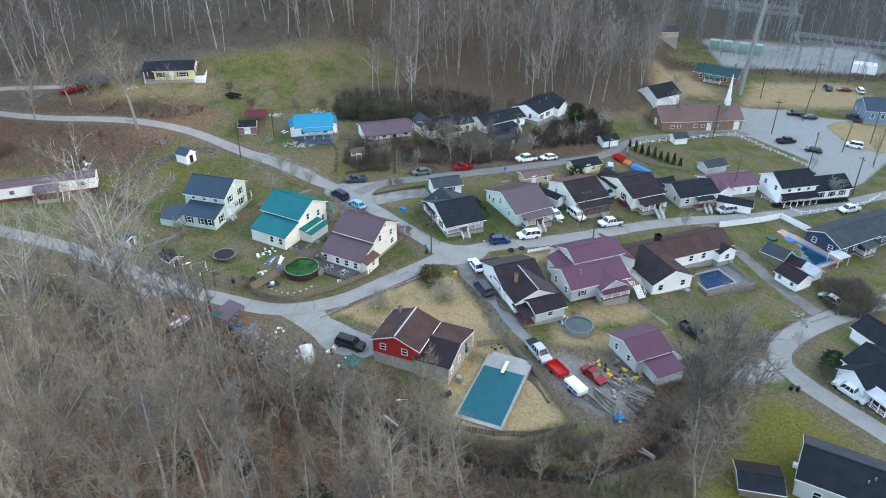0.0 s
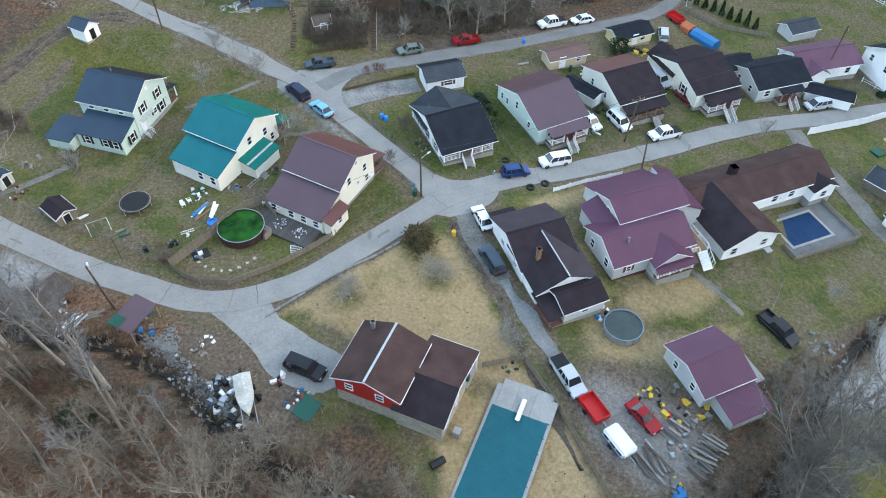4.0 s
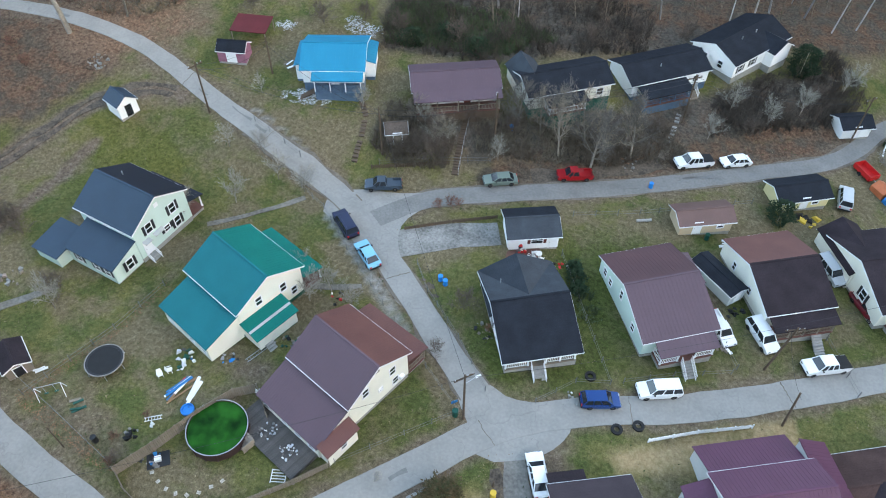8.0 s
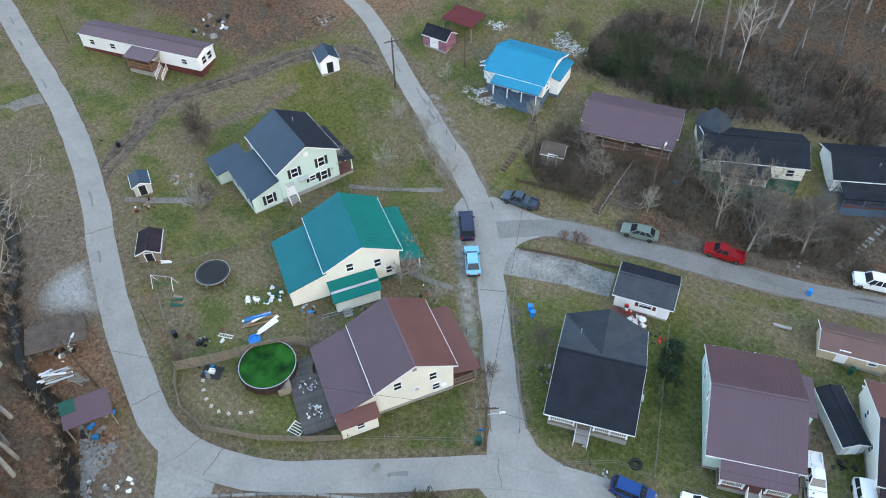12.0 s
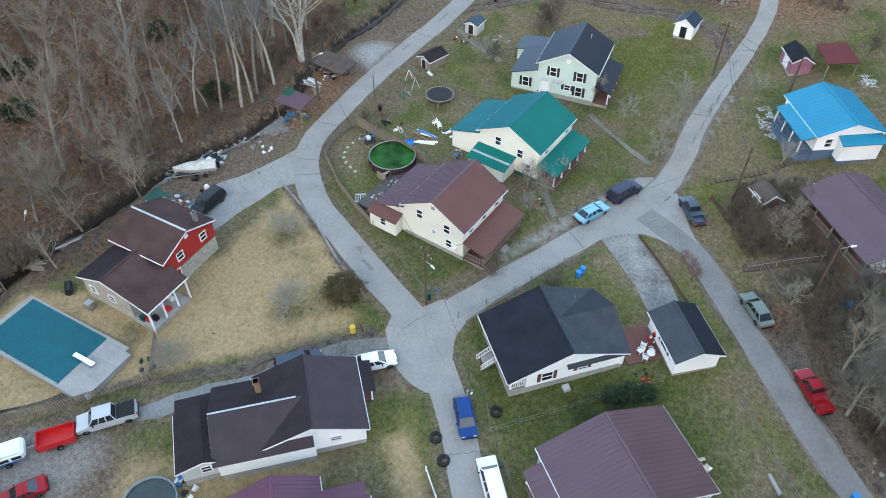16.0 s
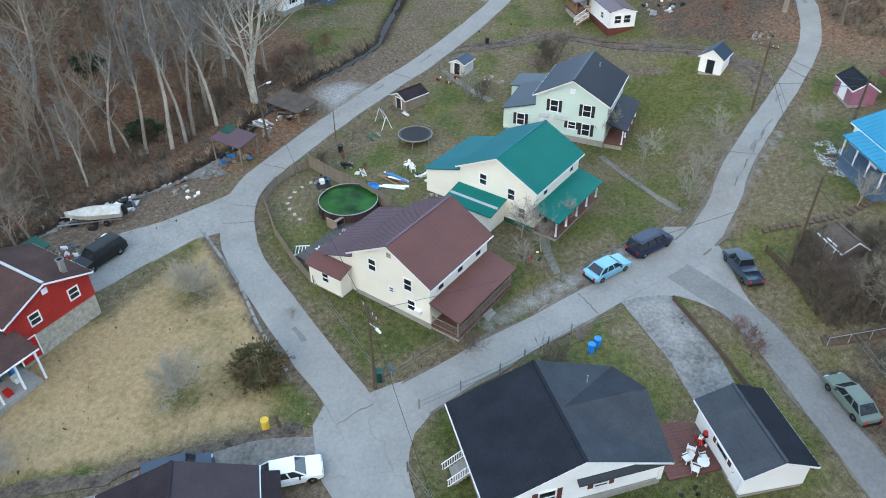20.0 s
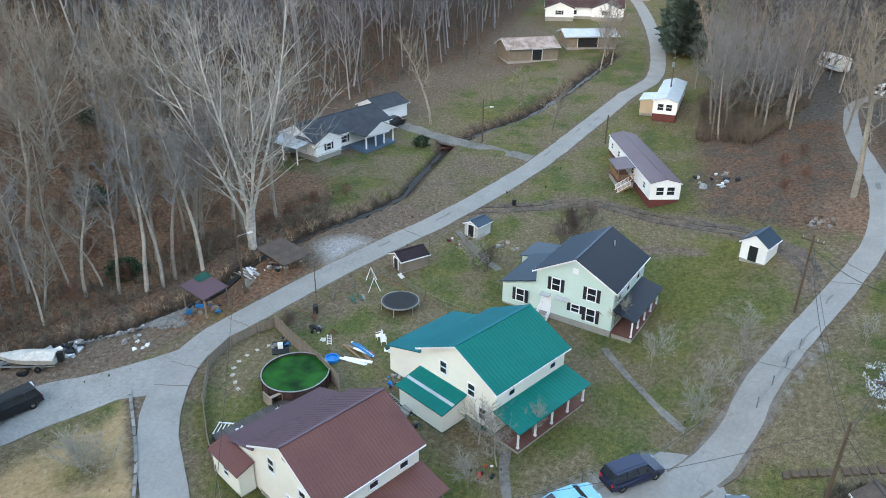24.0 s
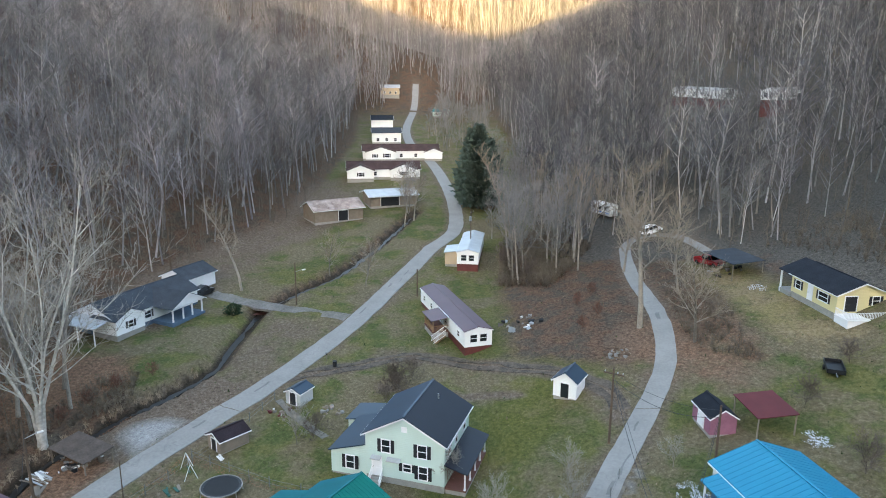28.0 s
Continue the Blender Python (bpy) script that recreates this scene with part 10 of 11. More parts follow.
def boat(x, y, yaw, label):
    o = thing("boat", x, y, ground(x, y), yaw, label, "boat")
    bm = bmesh.new()
    rows = []
    for i in range(11):
        t = i / 10
        xx = -2.6 + 5.4 * t
        w = 0.95 * (1 - max(0, (t - 0.45) / 0.55) ** 2.2) + 0.02
        z0 = 0.55 + 0.35 * t ** 3
        rows.append([bm.verts.new((xx, s * w * f, z)) for s, f, z in ((1, 1, 1.25 + 0.15 * t), (1, 0.75, z0 + 0.12), (1, 0.05, z0), (-1, 0.75, z0 + 0.12), (-1, 1, 1.25 + 0.15 * t))])
    for a, b in zip(rows, rows[1:]):
        for k in range(4):
            bm.faces.new((a[k], a[k + 1], b[k + 1], b[k]))
    bm.faces.new(rows[0])
    part("hull", bm, "dirty_white", o)
    bm = bmesh.new()
    prev = None
    for i in range(11):
        t = i / 10
        xx = -2.6 + 5.4 * t
        w = 0.95 * (1 - max(0, (t - 0.45) / 0.55) ** 2.2) + 0.02
        row = [bm.verts.new((xx, -w * 1.02, 1.27 + 0.15 * t)), bm.verts.new((xx, 0, 1.5 + 0.2 * math.sin(t * 6) + 0.15 * t)), bm.verts.new((xx, w * 1.02, 1.27 + 0.15 * t))]
        if prev:
            for k in range(2):
                bm.faces.new((prev[k], prev[k + 1], row[k + 1], row[k]))
        prev = row
    part("cover", bm, "dirty_white", o, "dirty pale canvas cover")
    part("trailer_frame", boxes((-2.6, -0.8, 0.45, 3.6, -0.7, 0.55), (-2.6, 0.7, 0.45, 3.6, 0.8, 0.55), (-1.2, -1.0, 0.4, -1.0, 1.0, 0.5)), "steel", o)
    part("outboard_motor", boxes((-3.1, -0.2, 0.6, -2.65, 0.2, 1.6)), "plastic_black", o)
    ty, rim = wheel_meshes(0.31, 0.22)
    for s in (-1, 1):
        w = part("wheel", ty, "", o, m=pose(-1.1, s * 1.05, 0.31))
        part("rim", rim, "", w)


boat(-19.9, 85.9, 289, "white boat on a trailer among junk")


def trailer_box(name, label, x, y, yaw, L, W, H, material, floor=0.5, roofed=None):
    o = thing(name, x, y, ground(x, y), yaw, label, "trailer")
    if roofed:
        bm = boxes((-L / 2, -W / 2, floor, L / 2, W / 2, H))
        bmesh.ops.bevel(bm, geom=[e for e in bm.edges], offset=0.18, segments=2, affect="EDGES")
        part("body", bm, material, o)
        for u in (-L * 0.3, 0, L * 0.28):
            for s in (-1, 1):
                part("window", boxes((u - 0.4, s * (W / 2 + 0.01) - 0.02, H * 0.55, u + 0.4, s * (W / 2 + 0.01) + 0.02, H * 0.8)), "glass", o)
        part("stripe", boxes((-L / 2 + 0.2, -W / 2 - 0.012, H * 0.35, L / 2 - 0.2, W / 2 + 0.012, H * 0.4)), "plastic_blue", o)
    else:
        part("bed", boxes((-L / 2, -W / 2, floor - 0.1, L / 2, W / 2, floor)), material, o)
        for nm, d in (("side_panel", (-L / 2, -W / 2, floor, L / 2, -W / 2 + 0.06, H)), ("side_panel", (-L / 2, W / 2 - 0.06, floor, L / 2, W / 2, H)), ("end_panel", (-L / 2, -W / 2, floor, -L / 2 + 0.06, W / 2, H)), ("end_panel", (L / 2 - 0.06, -W / 2, floor, L / 2, W / 2, H))):
            part(nm, boxes(d), material, o)
    part("hitch", bar(bmesh.new(), (L / 2, 0, floor), (L / 2 + 1.0, 0, floor - 0.05), 0.06, 6), "steel", o)
    ty, rim = wheel_meshes(0.31, 0.22)
    for s in (-1, 1):
        w = part("wheel", ty, "", o, m=pose(-0.2, s * (W / 2 + 0.08), 0.31))
        part("rim", rim, "", w)
    return o


trailer_box("cargo_trailer", "bright red open cargo trailer", 18.4, 85.6, 298, 3.4, 1.9, 1.2, "plastic_red")
trailer_box("popup_camper", "white folded camper trailer among scrap", 20.6, 81.6, 300, 3.6, 2.0, 1.5, "plastic_white", roofed=True)
trailer_box("travel_trailer", "white travel trailer parked at the wood's edge", -140.5, 172.5, 25, 7.2, 2.5, 3.1, "plastic_white", roofed=True)
trailer_box("utility_trailer", "black open utility trailer on the grass", -53.6, 181.6, -20, 3.6, 1.9, 0.9, "plastic_black")
o = thing("covered_load", 51.5, 166.0, ground(51.5, 166), -55, "long load under a bright blue tarpaulin", "tarp")
bm = bmesh.new()
prism(bm, [(-1.2, -0.3), (1.2, -0.3), (1.2, 1.1), (0.5, 1.6), (-0.6, 1.5), (-1.2, 0.9)], -3.0, 2.6)
part("tarp", bm, "tarp_blue", o)
bm = bmesh.new()
prism(bm, [(-1.1, -0.3), (1.1, -0.3), (1.1, 1.3), (0, 1.9), (-1.1, 1.3)], -5.6, -3.3)
M["tarp_orange"] = mat("faded_orange_tarpaulin", (0.42, 0.12, 0.05), 0.6, vary=0.2)
part("orange_tarp", bm, "tarp_orange", o, "faded orange tarpaulin")
trailer_box("cargo_trailer", "red open cargo trailer by a tarp", 47.2, 173.0, -60, 3.4, 1.8, 1.2, "plastic_red")


# ---- yard clutter ----
def barrel(x, y, material, label, r=0.3, h=0.85, name="barrel"):
    o = thing(name, x, y, ground(x, y), 0, label, "barrel")
    bm = bmesh.new()
    bar(bm, (0, 0, -0.05), (0, 0, h), r, 14, r * 0.95)
    part("drum", bm, material, o)
    part("rim", ring(bmesh.new(), r * 0.88, r * 1.05, h - 0.05, h + 0.03, 14), material, o)


for x, y, m, l in ((-7.9, 135.7, "plastic_blue", "bright blue plastic barrel in the yard"), (-7.2, 135.2, "plastic_blue", "bright blue plastic barrel in the yard"), (-4.1, 163.1, "plastic_blue", "blue plastic barrel on the bank"), (-36.7, 107.3, "plastic_black", "black rubbish bin by the road"), (-69.5, 122.0, "plastic_black", "black rubbish bin by the road"), (23.8, 152.0, "plastic_green", "dark green plastic barrel"), (16.2, 159.4, "plastic_blue", "blue plastic barrel by the lane"), (3.1, 111.2, "plastic_yellow", "yellow plastic drum by the lane"), (56.0, 86.2, "plastic_black", "dark rubbish bin at the road"), (57.0, 86.0, "plastic_black", "dark rubbish bin at the road")):
    barrel(x, y, m, l, name="rubbish_bin" if "bin" in l else "barrel")


barrel(-2.3, 118.7, "plastic_green", "dark green rubbish bin at the road corner", 0.32, 0.95, "rubbish_bin")


def tyre_planter(x, y):
    o = thing("tyre_planter", x, y, ground(x, y), 0, "old tyre lying on the grass", "tyre")
    part("tyre", ring(bmesh.new(), 0.3, 0.62, 0, 0.26, 20), "black", o)


for x, y in ((11.0, 127.0), (14.3, 121.4), (16.5, 122.4)):
    tyre_planter(x, y)


def lawn_chair(x, y, yaw, material="plastic_white", label="white plastic garden chair"):
    o = thing("garden_chair", x, y, ground(x, y) + 0.08, yaw, label, "chair", "garden chairs")
    part("seat", boxes((-0.26, -0.25, 0.38, 0.26, 0.27, 0.42)), material, o)
    bm = bmesh.new()
    slab(bm, (-0.26, 0.25, 0.42), (0.26, 0.25, 0.42), (0.24, 0.42, 0.9), (-0.24, 0.42, 0.9), 0.04)
    part("backrest", bm, material, o)
    for sx in (-1, 1):
        part("armrest", boxes((sx * 0.28 - 0.03, -0.22, 0.6, sx * 0.28 + 0.03, 0.3, 0.63)), material, o)
        for sy in (-0.2, 0.22):
            part("leg", boxes((sx * 0.25 - 0.025, sy - 0.025, -0.02, sx * 0.25 + 0.025, sy + 0.025, 0.4)), material, o)


# patio beside the garage
o = thing("patio_deck", 1.6, 141.2, ground(1.6, 141.2), 20, "reddish-brown wooden patio deck boards", "deck")
for k in range(16):
    part("deck_board", plain("deck_board", "pdeck", lambda: boxes((-0.13, -2.0, -0.3, 0.13, 2.0, 0.1)), "deck"), "", o, m=pose(-2.2 + 0.28 * k, 0, 0))
for x, y, a in ((2.6, 141.4, 30), (3.4, 141.9, 160), (1.8, 141.8, 250), (2.4, 142.6, 200)):
    lawn_chair(x, y, a)
o = thing("garden_table", 3.0, 142.4, ground(3, 142.4) + 0.08, 0, "small round white plastic garden table", "table")
part("tabletop", bar(bmesh.new(), (0, 0, 0.68), (0, 0, 0.72), 0.42, 16), "plastic_white", o)
part("pedestal", bar(bmesh.new(), (0, 0, 0), (0, 0, 0.68), 0.05, 8), "plastic_white", o)
o = thing("grill", 0.6, 143.0, ground(0.6, 143), 20, "black charcoal grill with red lid", "grill")
part("firebox", bar(bmesh.new(), (0, 0, 0.6), (0, 0, 0.85), 0.28, 12), "plastic_black", o)
part("lid", bar(bmesh.new(), (0, 0, 0.85), (0, 0, 1.1), 0.28, 12, 0.1), "plastic_red", o)
for k in range(3):
    a = 2.1 * k
    part("leg", bar(bmesh.new(), (0.1 * math.cos(a), 0.1 * math.sin(a), 0.6), (0.3 * math.cos(a), 0.3 * math.sin(a), 0), 0.02, 5), "steel", o)
for x, y, a in ((-33.9, 115.6, 40), (-33.2, 116.4, 120), (-22.9, 116.2, 200)):
    lawn_chair(x, y, a)


def plank_pile(x, y, yaw, n, L, mats, label, name="plank_pile", seed=0, spread_=0.8):
    rg = random.Random(seed)
    o = thing(name, x, y, ground(x, y), yaw, label, "planks")
    for k in range(n):
        w = rg.uniform(0.12, 0.35)
        ll = L * rg.uniform(0.6, 1.0)
        m = rg.choice(mats)
        part("plank", boxes((-ll / 2, -w / 2, 0, ll / 2, w / 2, 0.06)), m, o, m=pose(rg.uniform(-0.4, 0.4), rg.uniform(-spread_, spread_), 0.04 + 0.06 * k / 2, rg.uniform(-3, 3), rg.uniform(-3, 3), rg.uniform(-14, 14)))


plank_pile(-31.3, 114.9, 62, 9, 3.6, ["tarp_blue", "plastic_white", "new_wood", "plastic_red", "plastic_blue"], "blue, white and red boards lying in the yard", seed=1)
plank_pile(-29.6, 115.0, 78, 3, 3.0, ["plastic_white"], "long white boards lying in the yard", seed=2, spread_=0.3)
plank_pile(-42.3, 95.8, 60, 9, 3.2, ["plastic_white", "white_roof", "wood"], "pale sheet metal strips beside the road", seed=3)
plank_pile(-40.2, 97.4, 20, 5, 3.0, ["white_roof", "wood"], "pale boards and sheets on the leaves", seed=4)
plank_pile(27.6, 152.0, 20, 9, 4.0, ["wood", "plastic_white", "white_roof"], "stack of grey boards behind a shed", seed=5)
plank_pile(-40.8, 110.6, 30, 4, 1.6, ["wood", "plastic_green"], "broken swing frame parts on the grass", seed=6)
plank_pile(-46.8, 113.4, 30, 3, 1.6, ["plastic_white"], "white boards leaning by the coop", seed=7)
plank_pile(30.0, 80.5, -40, 30, 3.0, ["wood", "junk", "junk", "pole_wood"], "heap of grey planks and scrap timber", seed=8, spread_=3.0)
plank_pile(27.0, 83.5, -50, 16, 2.6, ["junk", "wood", "rust"], "scattered scrap boards and pipes", seed=9, spread_=2.0)
plank_pile(23.5, 79.5, -62, 14, 5.0, ["junk", "pole_wood", "steel"], "long grey beams lying in the scrap yard", seed=16, spread_=1.6)
plank_pile(-38, 166.5, 60, 4, 1.8, ["wood", "trim"], "old boards behind the sheds", seed=10)
plank_pile(24.8, 136.0, -60, 5, 4.5, ["trim", "wood"], "long pale boards leaning along a fence", seed=11, spread_=0.3)
plank_pile(28.3, 71.4, -48, 4, 5.0, ["wood"], "plank footbridge over the creek", "footbridge", 12, 0.35)
plank_pile(-92.9, 105.6, -70, 9, 5.0, ["deck"], "reddish-brown plank bridge over the creek", "bridge", 13, 1.4)


def snow(label, x, y, rx, ry, n, seed, yaw=0.0):
    """Thin remnants of melting snow: many small ragged flakes in streaks."""
    rg = np.random.RandomState(seed)
    vs, fs = [], []
    ca, sa = math.cos(radians(yaw)), math.sin(radians(yaw))
    k = 0
    while k < n:
        u, v = rg.uniform(-1, 1, 2)
        edge = u * u + v * v
        if edge > 1 or noise.noise((u * rx * 0.9 + seed, v * ry * 0.9, 3.0)) + 0.55 - 0.75 * edge < 0:
            continue
        px, py = x + ca * u * rx - sa * v * ry, y + sa * u * rx + ca * v * ry
        s_ = rg.uniform(0.02, 0.1) * (1.2 - 0.7 * edge)
        z = ground(px, py)
        for t in range(5):
            q = 1.2566 * t
            dx, dy = s_ * rg.uniform(0.9, 2.2) * math.cos(q), s_ * rg.uniform(0.4, 0.9) * math.sin(q)
            vs.append((px + ca * dx - sa * dy, py + sa * dx + ca * dy, z + 0.08))
        vs.append((px, py, z + 0.1))
        fs += [(6 * k + t, 6 * k + (t + 1) % 5, 6 * k + 5) for t in range(5)]
        k += 1
    tagged(new("snow_patch", raw_mesh("snow_patch", vs, fs, "snow")), label, "snow", kind="stuff")


def heap(label, x, y, r, n, seed, mats=("junk", "plastic_black", "plastic_white", "rust", "tarp_blue"), size=0.5, name="scrap_pile", up=0.0):
    """A pile of odd pieces, each a part."""
    rg = random.Random(seed)
    o = thing(name, x, y, ground(x, y), 0, label, "scrap")
    for k in range(n):
        a, d = rg.uniform(0, 6.28), r * math.sqrt(rg.random())
        s = size * rg.uniform(0.4, 1.3)
        px, py = d * math.cos(a), d * math.sin(a)
        z = ground(x + px, y + py) - ground(x, y) + up
        bm = boxes((-s / 2, -s * 0.35, -0.1, s / 2, s * 0.35, s * rg.uniform(0.25, 0.8)))
        for v in bm.verts:
            v.co += Vector((rg.uniform(-1, 1), rg.uniform(-1, 1), rg.uniform(-1, 1))) * s * 0.2
        part("scrap_piece", bm, rg.choice(mats), o, m=pose(px, py, z, rg.uniform(-15, 15), rg.uniform(-15, 15), rg.uniform(0, 360)))


heap("junk and black bags beside the boat", -20.5, 84.0, 3.0, 30, 1, ("junk", "plastic_black", "plastic_white", "black", "steel"), 0.7)
heap("junk pile under the maroon lean-to", -33.8, 95.6, 1.8, 16, 2, ("tarp_blue", "plastic_black", "junk", "wood"), 0.6)
heap("scattered scrap along the creek bank", -27.5, 90.0, 3.0, 18, 3, ("junk", "wood", "rust", "white_roof"), 0.4)
heap("car parts and scrap in the yard", 29.0, 86.5, 3.0, 26, 4, ("rust", "junk", "plastic_yellow", "plastic_black", "plastic_red"), 0.6)
heap("blue tarps and scrap by the creek", 26.2, 76.6, 1.4, 14, 5, ("tarp_blue", "tarp_blue", "plastic_yellow", "junk"), 0.7)
heap("garden clutter and a grey tarp beside the porch", -32.5, 118.2, 1.3, 16, 6, ("plastic_white", "tarp_blue", "snow", "junk", "plastic_green"), 0.45)
heap("odd things on the wooden patio", -20.0, 115.2, 1.2, 10, 7, ("plastic_white", "snow", "junk"), 0.4)
heap("branches and rubble in the side yard", -57.5, 123.6, 1.5, 14, 8, ("rock", "wood", "rust"), 0.45)
heap("old appliances and scrap near the mobile home", -82.0, 148.5, 3.5, 18, 9, ("black", "junk", "steel", "plastic_white"), 0.7)
heap("grey brush and rubble heap by the road", -66.0, 160.0, 1.6, 34, 10, ("rock", "wood", "pole_wood"), 0.4)
heap("clutter under the rusty lean-to", -45.6, 98.4, 2.6, 18, 11, ("plastic_white", "junk", "rust", "wood", "black"), 0.45)
heap("pots and clutter behind the white house", 5.6, 141.6, 1.3, 10, 12, ("plastic_red", "black", "plastic_white"), 0.35)
heap("toys and clutter beside the annex", 21.6, 99.2, 1.2, 12, 13, ("plastic_black", "tarp_blue", "plastic_red", "plastic_white"), 0.5)
heap("tyres and clutter at a porch side", 27.2, 140.6, 1.2, 10, 14, ("black", "plastic_black", "steel"), 0.5)
heap("yellow equipment beside the shed", 37.6, 160.0, 1.4, 8, 15, ("plastic_yellow", "plastic_yellow", "black"), 0.8)
o = thing("ground_tarp", -29.6, 106.9, ground(-29.6, 106.9), 30, "black tarpaulin on the grass beside the pool", "tarp")
part("sheet", boxes((-1.1, -0.8, 0, 1.1, 0.8, 0.09)), "plastic_black", o)
part("weight_block", boxes((-0.3, -0.25, 0.09, 0.3, 0.25, 0.5)), "plastic_white", o, "white box weighing it down")
heap("red mower and junk by the driveway", -16.4, 88.2, 0.9, 8, 16, ("plastic_red", "black", "plastic_white"), 0.6)
heap("pots and planters on the terrace", 9.4, 91.0, 1.0, 8, 18, ("plastic_green", "plastic_green", "plastic_black"), 0.35)
heap("clutter under the grey carport", -90, 182.5, 3.0, 14, 19, ("junk", "black", "steel", "wood"), 0.7)
def stone_bank(name, label, line, n, wide, seed):
    """Loose stones tipped along a bank."""
    rg = np.random.RandomState(seed)
    pts = np.array(curve_points(line, 0.4))
    c = pts[rg.randint(len(pts), size=n)] + rg.normal(0, wide, (n, 2))
    vs, fs = [], []
    for k, (px, py) in enumerate(c):
        s = rg.uniform(0.06, 0.22)
        p = (np.array([(-1, -1, -0.6), (1, -1, -0.6), (1, 1, -0.6), (-1, 1, -0.6), (-0.7, -0.6, 0.6), (0.7, -0.7, 0.5), (0.6, 0.7, 0.6), (-0.6, 0.6, 0.5)]) + rg.normal(0, 0.2, (8, 3))) * s * (1, 0.7, 0.6)
        a = rg.uniform(0, 6.28)
        x_, y_ = p[:, 0] * math.cos(a) - p[:, 1] * math.sin(a), p[:, 0] * math.sin(a) + p[:, 1] * math.cos(a)
        vs.append(np.stack([px + x_, py + y_, ground(px, py) + 0.1 + p[:, 2]], 1))
        fs += [tuple(8 * k + i for i in f) for f in ((4, 5, 6, 7), (0, 1, 5, 4), (1, 2, 6, 5), (2, 3, 7, 6), (3, 0, 4, 7))]
    tagged(new(name, raw_mesh(name, np.concatenate(vs), fs, "bank_stone")), label, "stones", kind="stuff")


M["bank_stone"] = mat("pale_grey_bank_stone", (0.17, 0.168, 0.16), 0.95, vary=0.4, scale=1.2, fine=5)
stone_bank("stone_bank", "loose grey stones tipped along the creek bank", [(-33, 93.6), (-30.5, 92.3), (-28.2, 89.8), (-24.6, 86.6), (-20.6, 83.4), (-17.4, 81.2)], 900, 0.5, 3)
stone_bank("stone_bank", "loose grey stones round the culvert", [(-31.5, 93.5), (-29.8, 91.8), (-30.5, 95.0)], 260, 0.4, 4)
heap("black bags, tubs and scrap along the stones", -22.6, 86.8, 2.0, 36, 31, ("plastic_black", "black", "plastic_white", "junk", "tarp_blue", "steel"), 0.55)
heap("white tubs and pots by the red house", -14.2, 85.8, 1.6, 22, 32, ("plastic_white", "plastic_red", "tarp_blue", "junk", "plastic_white"), 0.4)
heap("grey rubble along the creek bank", -24.5, 86.0, 2.0, 30, 20, ("rock",), 0.35, "rubble_pile")
heap("grey rubble along the creek bank", -28.0, 89.4, 1.6, 26, 21, ("rock",), 0.32, "rubble_pile")
heap("stones at the culvert mouth", 66.5, 106.0, 2.2, 26, 22, ("rock",), 0.5, "rubble_pile")
heap("stone footing along the creek bend", 50, 96.5, 2.6, 22, 23, ("rock",), 0.5, "rubble_pile")
snow("old snow lying on the grass", -33.0, 160.4, 4.4, 1.7, 1100, 24, 3)
snow("old snow lying behind the blue house", -30.2, 177.2, 3.8, 2.4, 800, 25, -12)
snow("old snow lying by the sheds", -41.6, 174.3, 2.0, 1.4, 260, 26)
heap("pale rubbish scattered on the back deck", -20.2, 112.2, 1.0, 26, 28, ("snow", "plastic_white", "junk", "steel"), 0.22, up=0.5)
heap("pale rubbish scattered on the back deck", -17.4, 110.6, 1.0, 26, 29, ("snow", "plastic_white", "junk", "steel"), 0.22, up=0.5)
plank_pile(-43.2, 95.4, 62, 7, 2.4, ["plastic_white", "trim"], "white sheets stacked beside the rusty lean-to", seed=61)
heap("junk under the rusty lean-to", -44.6, 98.0, 1.3, 14, 62, ("junk", "plastic_black", "plastic_white", "wood"), 0.5)
heap("flower pots and boxes on the patio deck", 1.0, 142.6, 0.7, 9, 63, ("junk", "plastic_black", "plastic_red", "plastic_white"), 0.35, up=0.35)
heap("burnt rubbish in a fire pit", -33.6, 108.8, 0.7, 12, 41, ("black", "plastic_black", "junk"), 0.4)
heap("scrap pots and boards by the pool fence", -30.2, 106.6, 1.0, 14, 42, ("junk", "plastic_black", "steel", "tarp_blue"), 0.35)
snow("old snow by the yellow house", -80.5, 183.5, 2.0, 1.4, 200, 27)

M["wet_wood"] = mat("dark_wet_wood", (0.07, 0.064, 0.06), 0.6, vary=0.35, scale=0.8, fine=6, rand=0.2)
# wooden deck behind the plum-roofed house
o = thing("back_deck", -19.2, 111.6, ground(-19.2, 111.6), -28.3, "dark wet wooden back deck", "deck")
for k in range(34):
    part("deck_board", plain("deck_board", "bdeck", lambda: boxes((-0.125, -1.8, 0.3, 0.125, 1.8, 0.42)), "wet_wood"), "", o, m=pose(-4.6 + 0.27 * k, 0, 0))
part("deck_skirt", boxes((-4.7, -1.75, -0.8, 4.5, 1.75, 0.28)), "wet_wood", o)
for k, (x, y) in enumerate(((-30.4, 106.4), (-29.6, 105.6), (-28.6, 104.9), (-27.5, 104.4), (-26.4, 104.2), (-25.3, 104.3), (-24.3, 104.8), (-23.4, 105.6), (-22.6, 106.4))):
    solo("stepping_stone", plain("stepping_stone", "sstone", lambda: boxes((-0.2, -0.16, -0.1, 0.2, 0.16, 0.06)), "stone"), "stone", pose(x, y, ground(x, y), 0, 0, 30 * k), "pale square concrete stepping stone on grass", "stepping stone", "stepping stones")

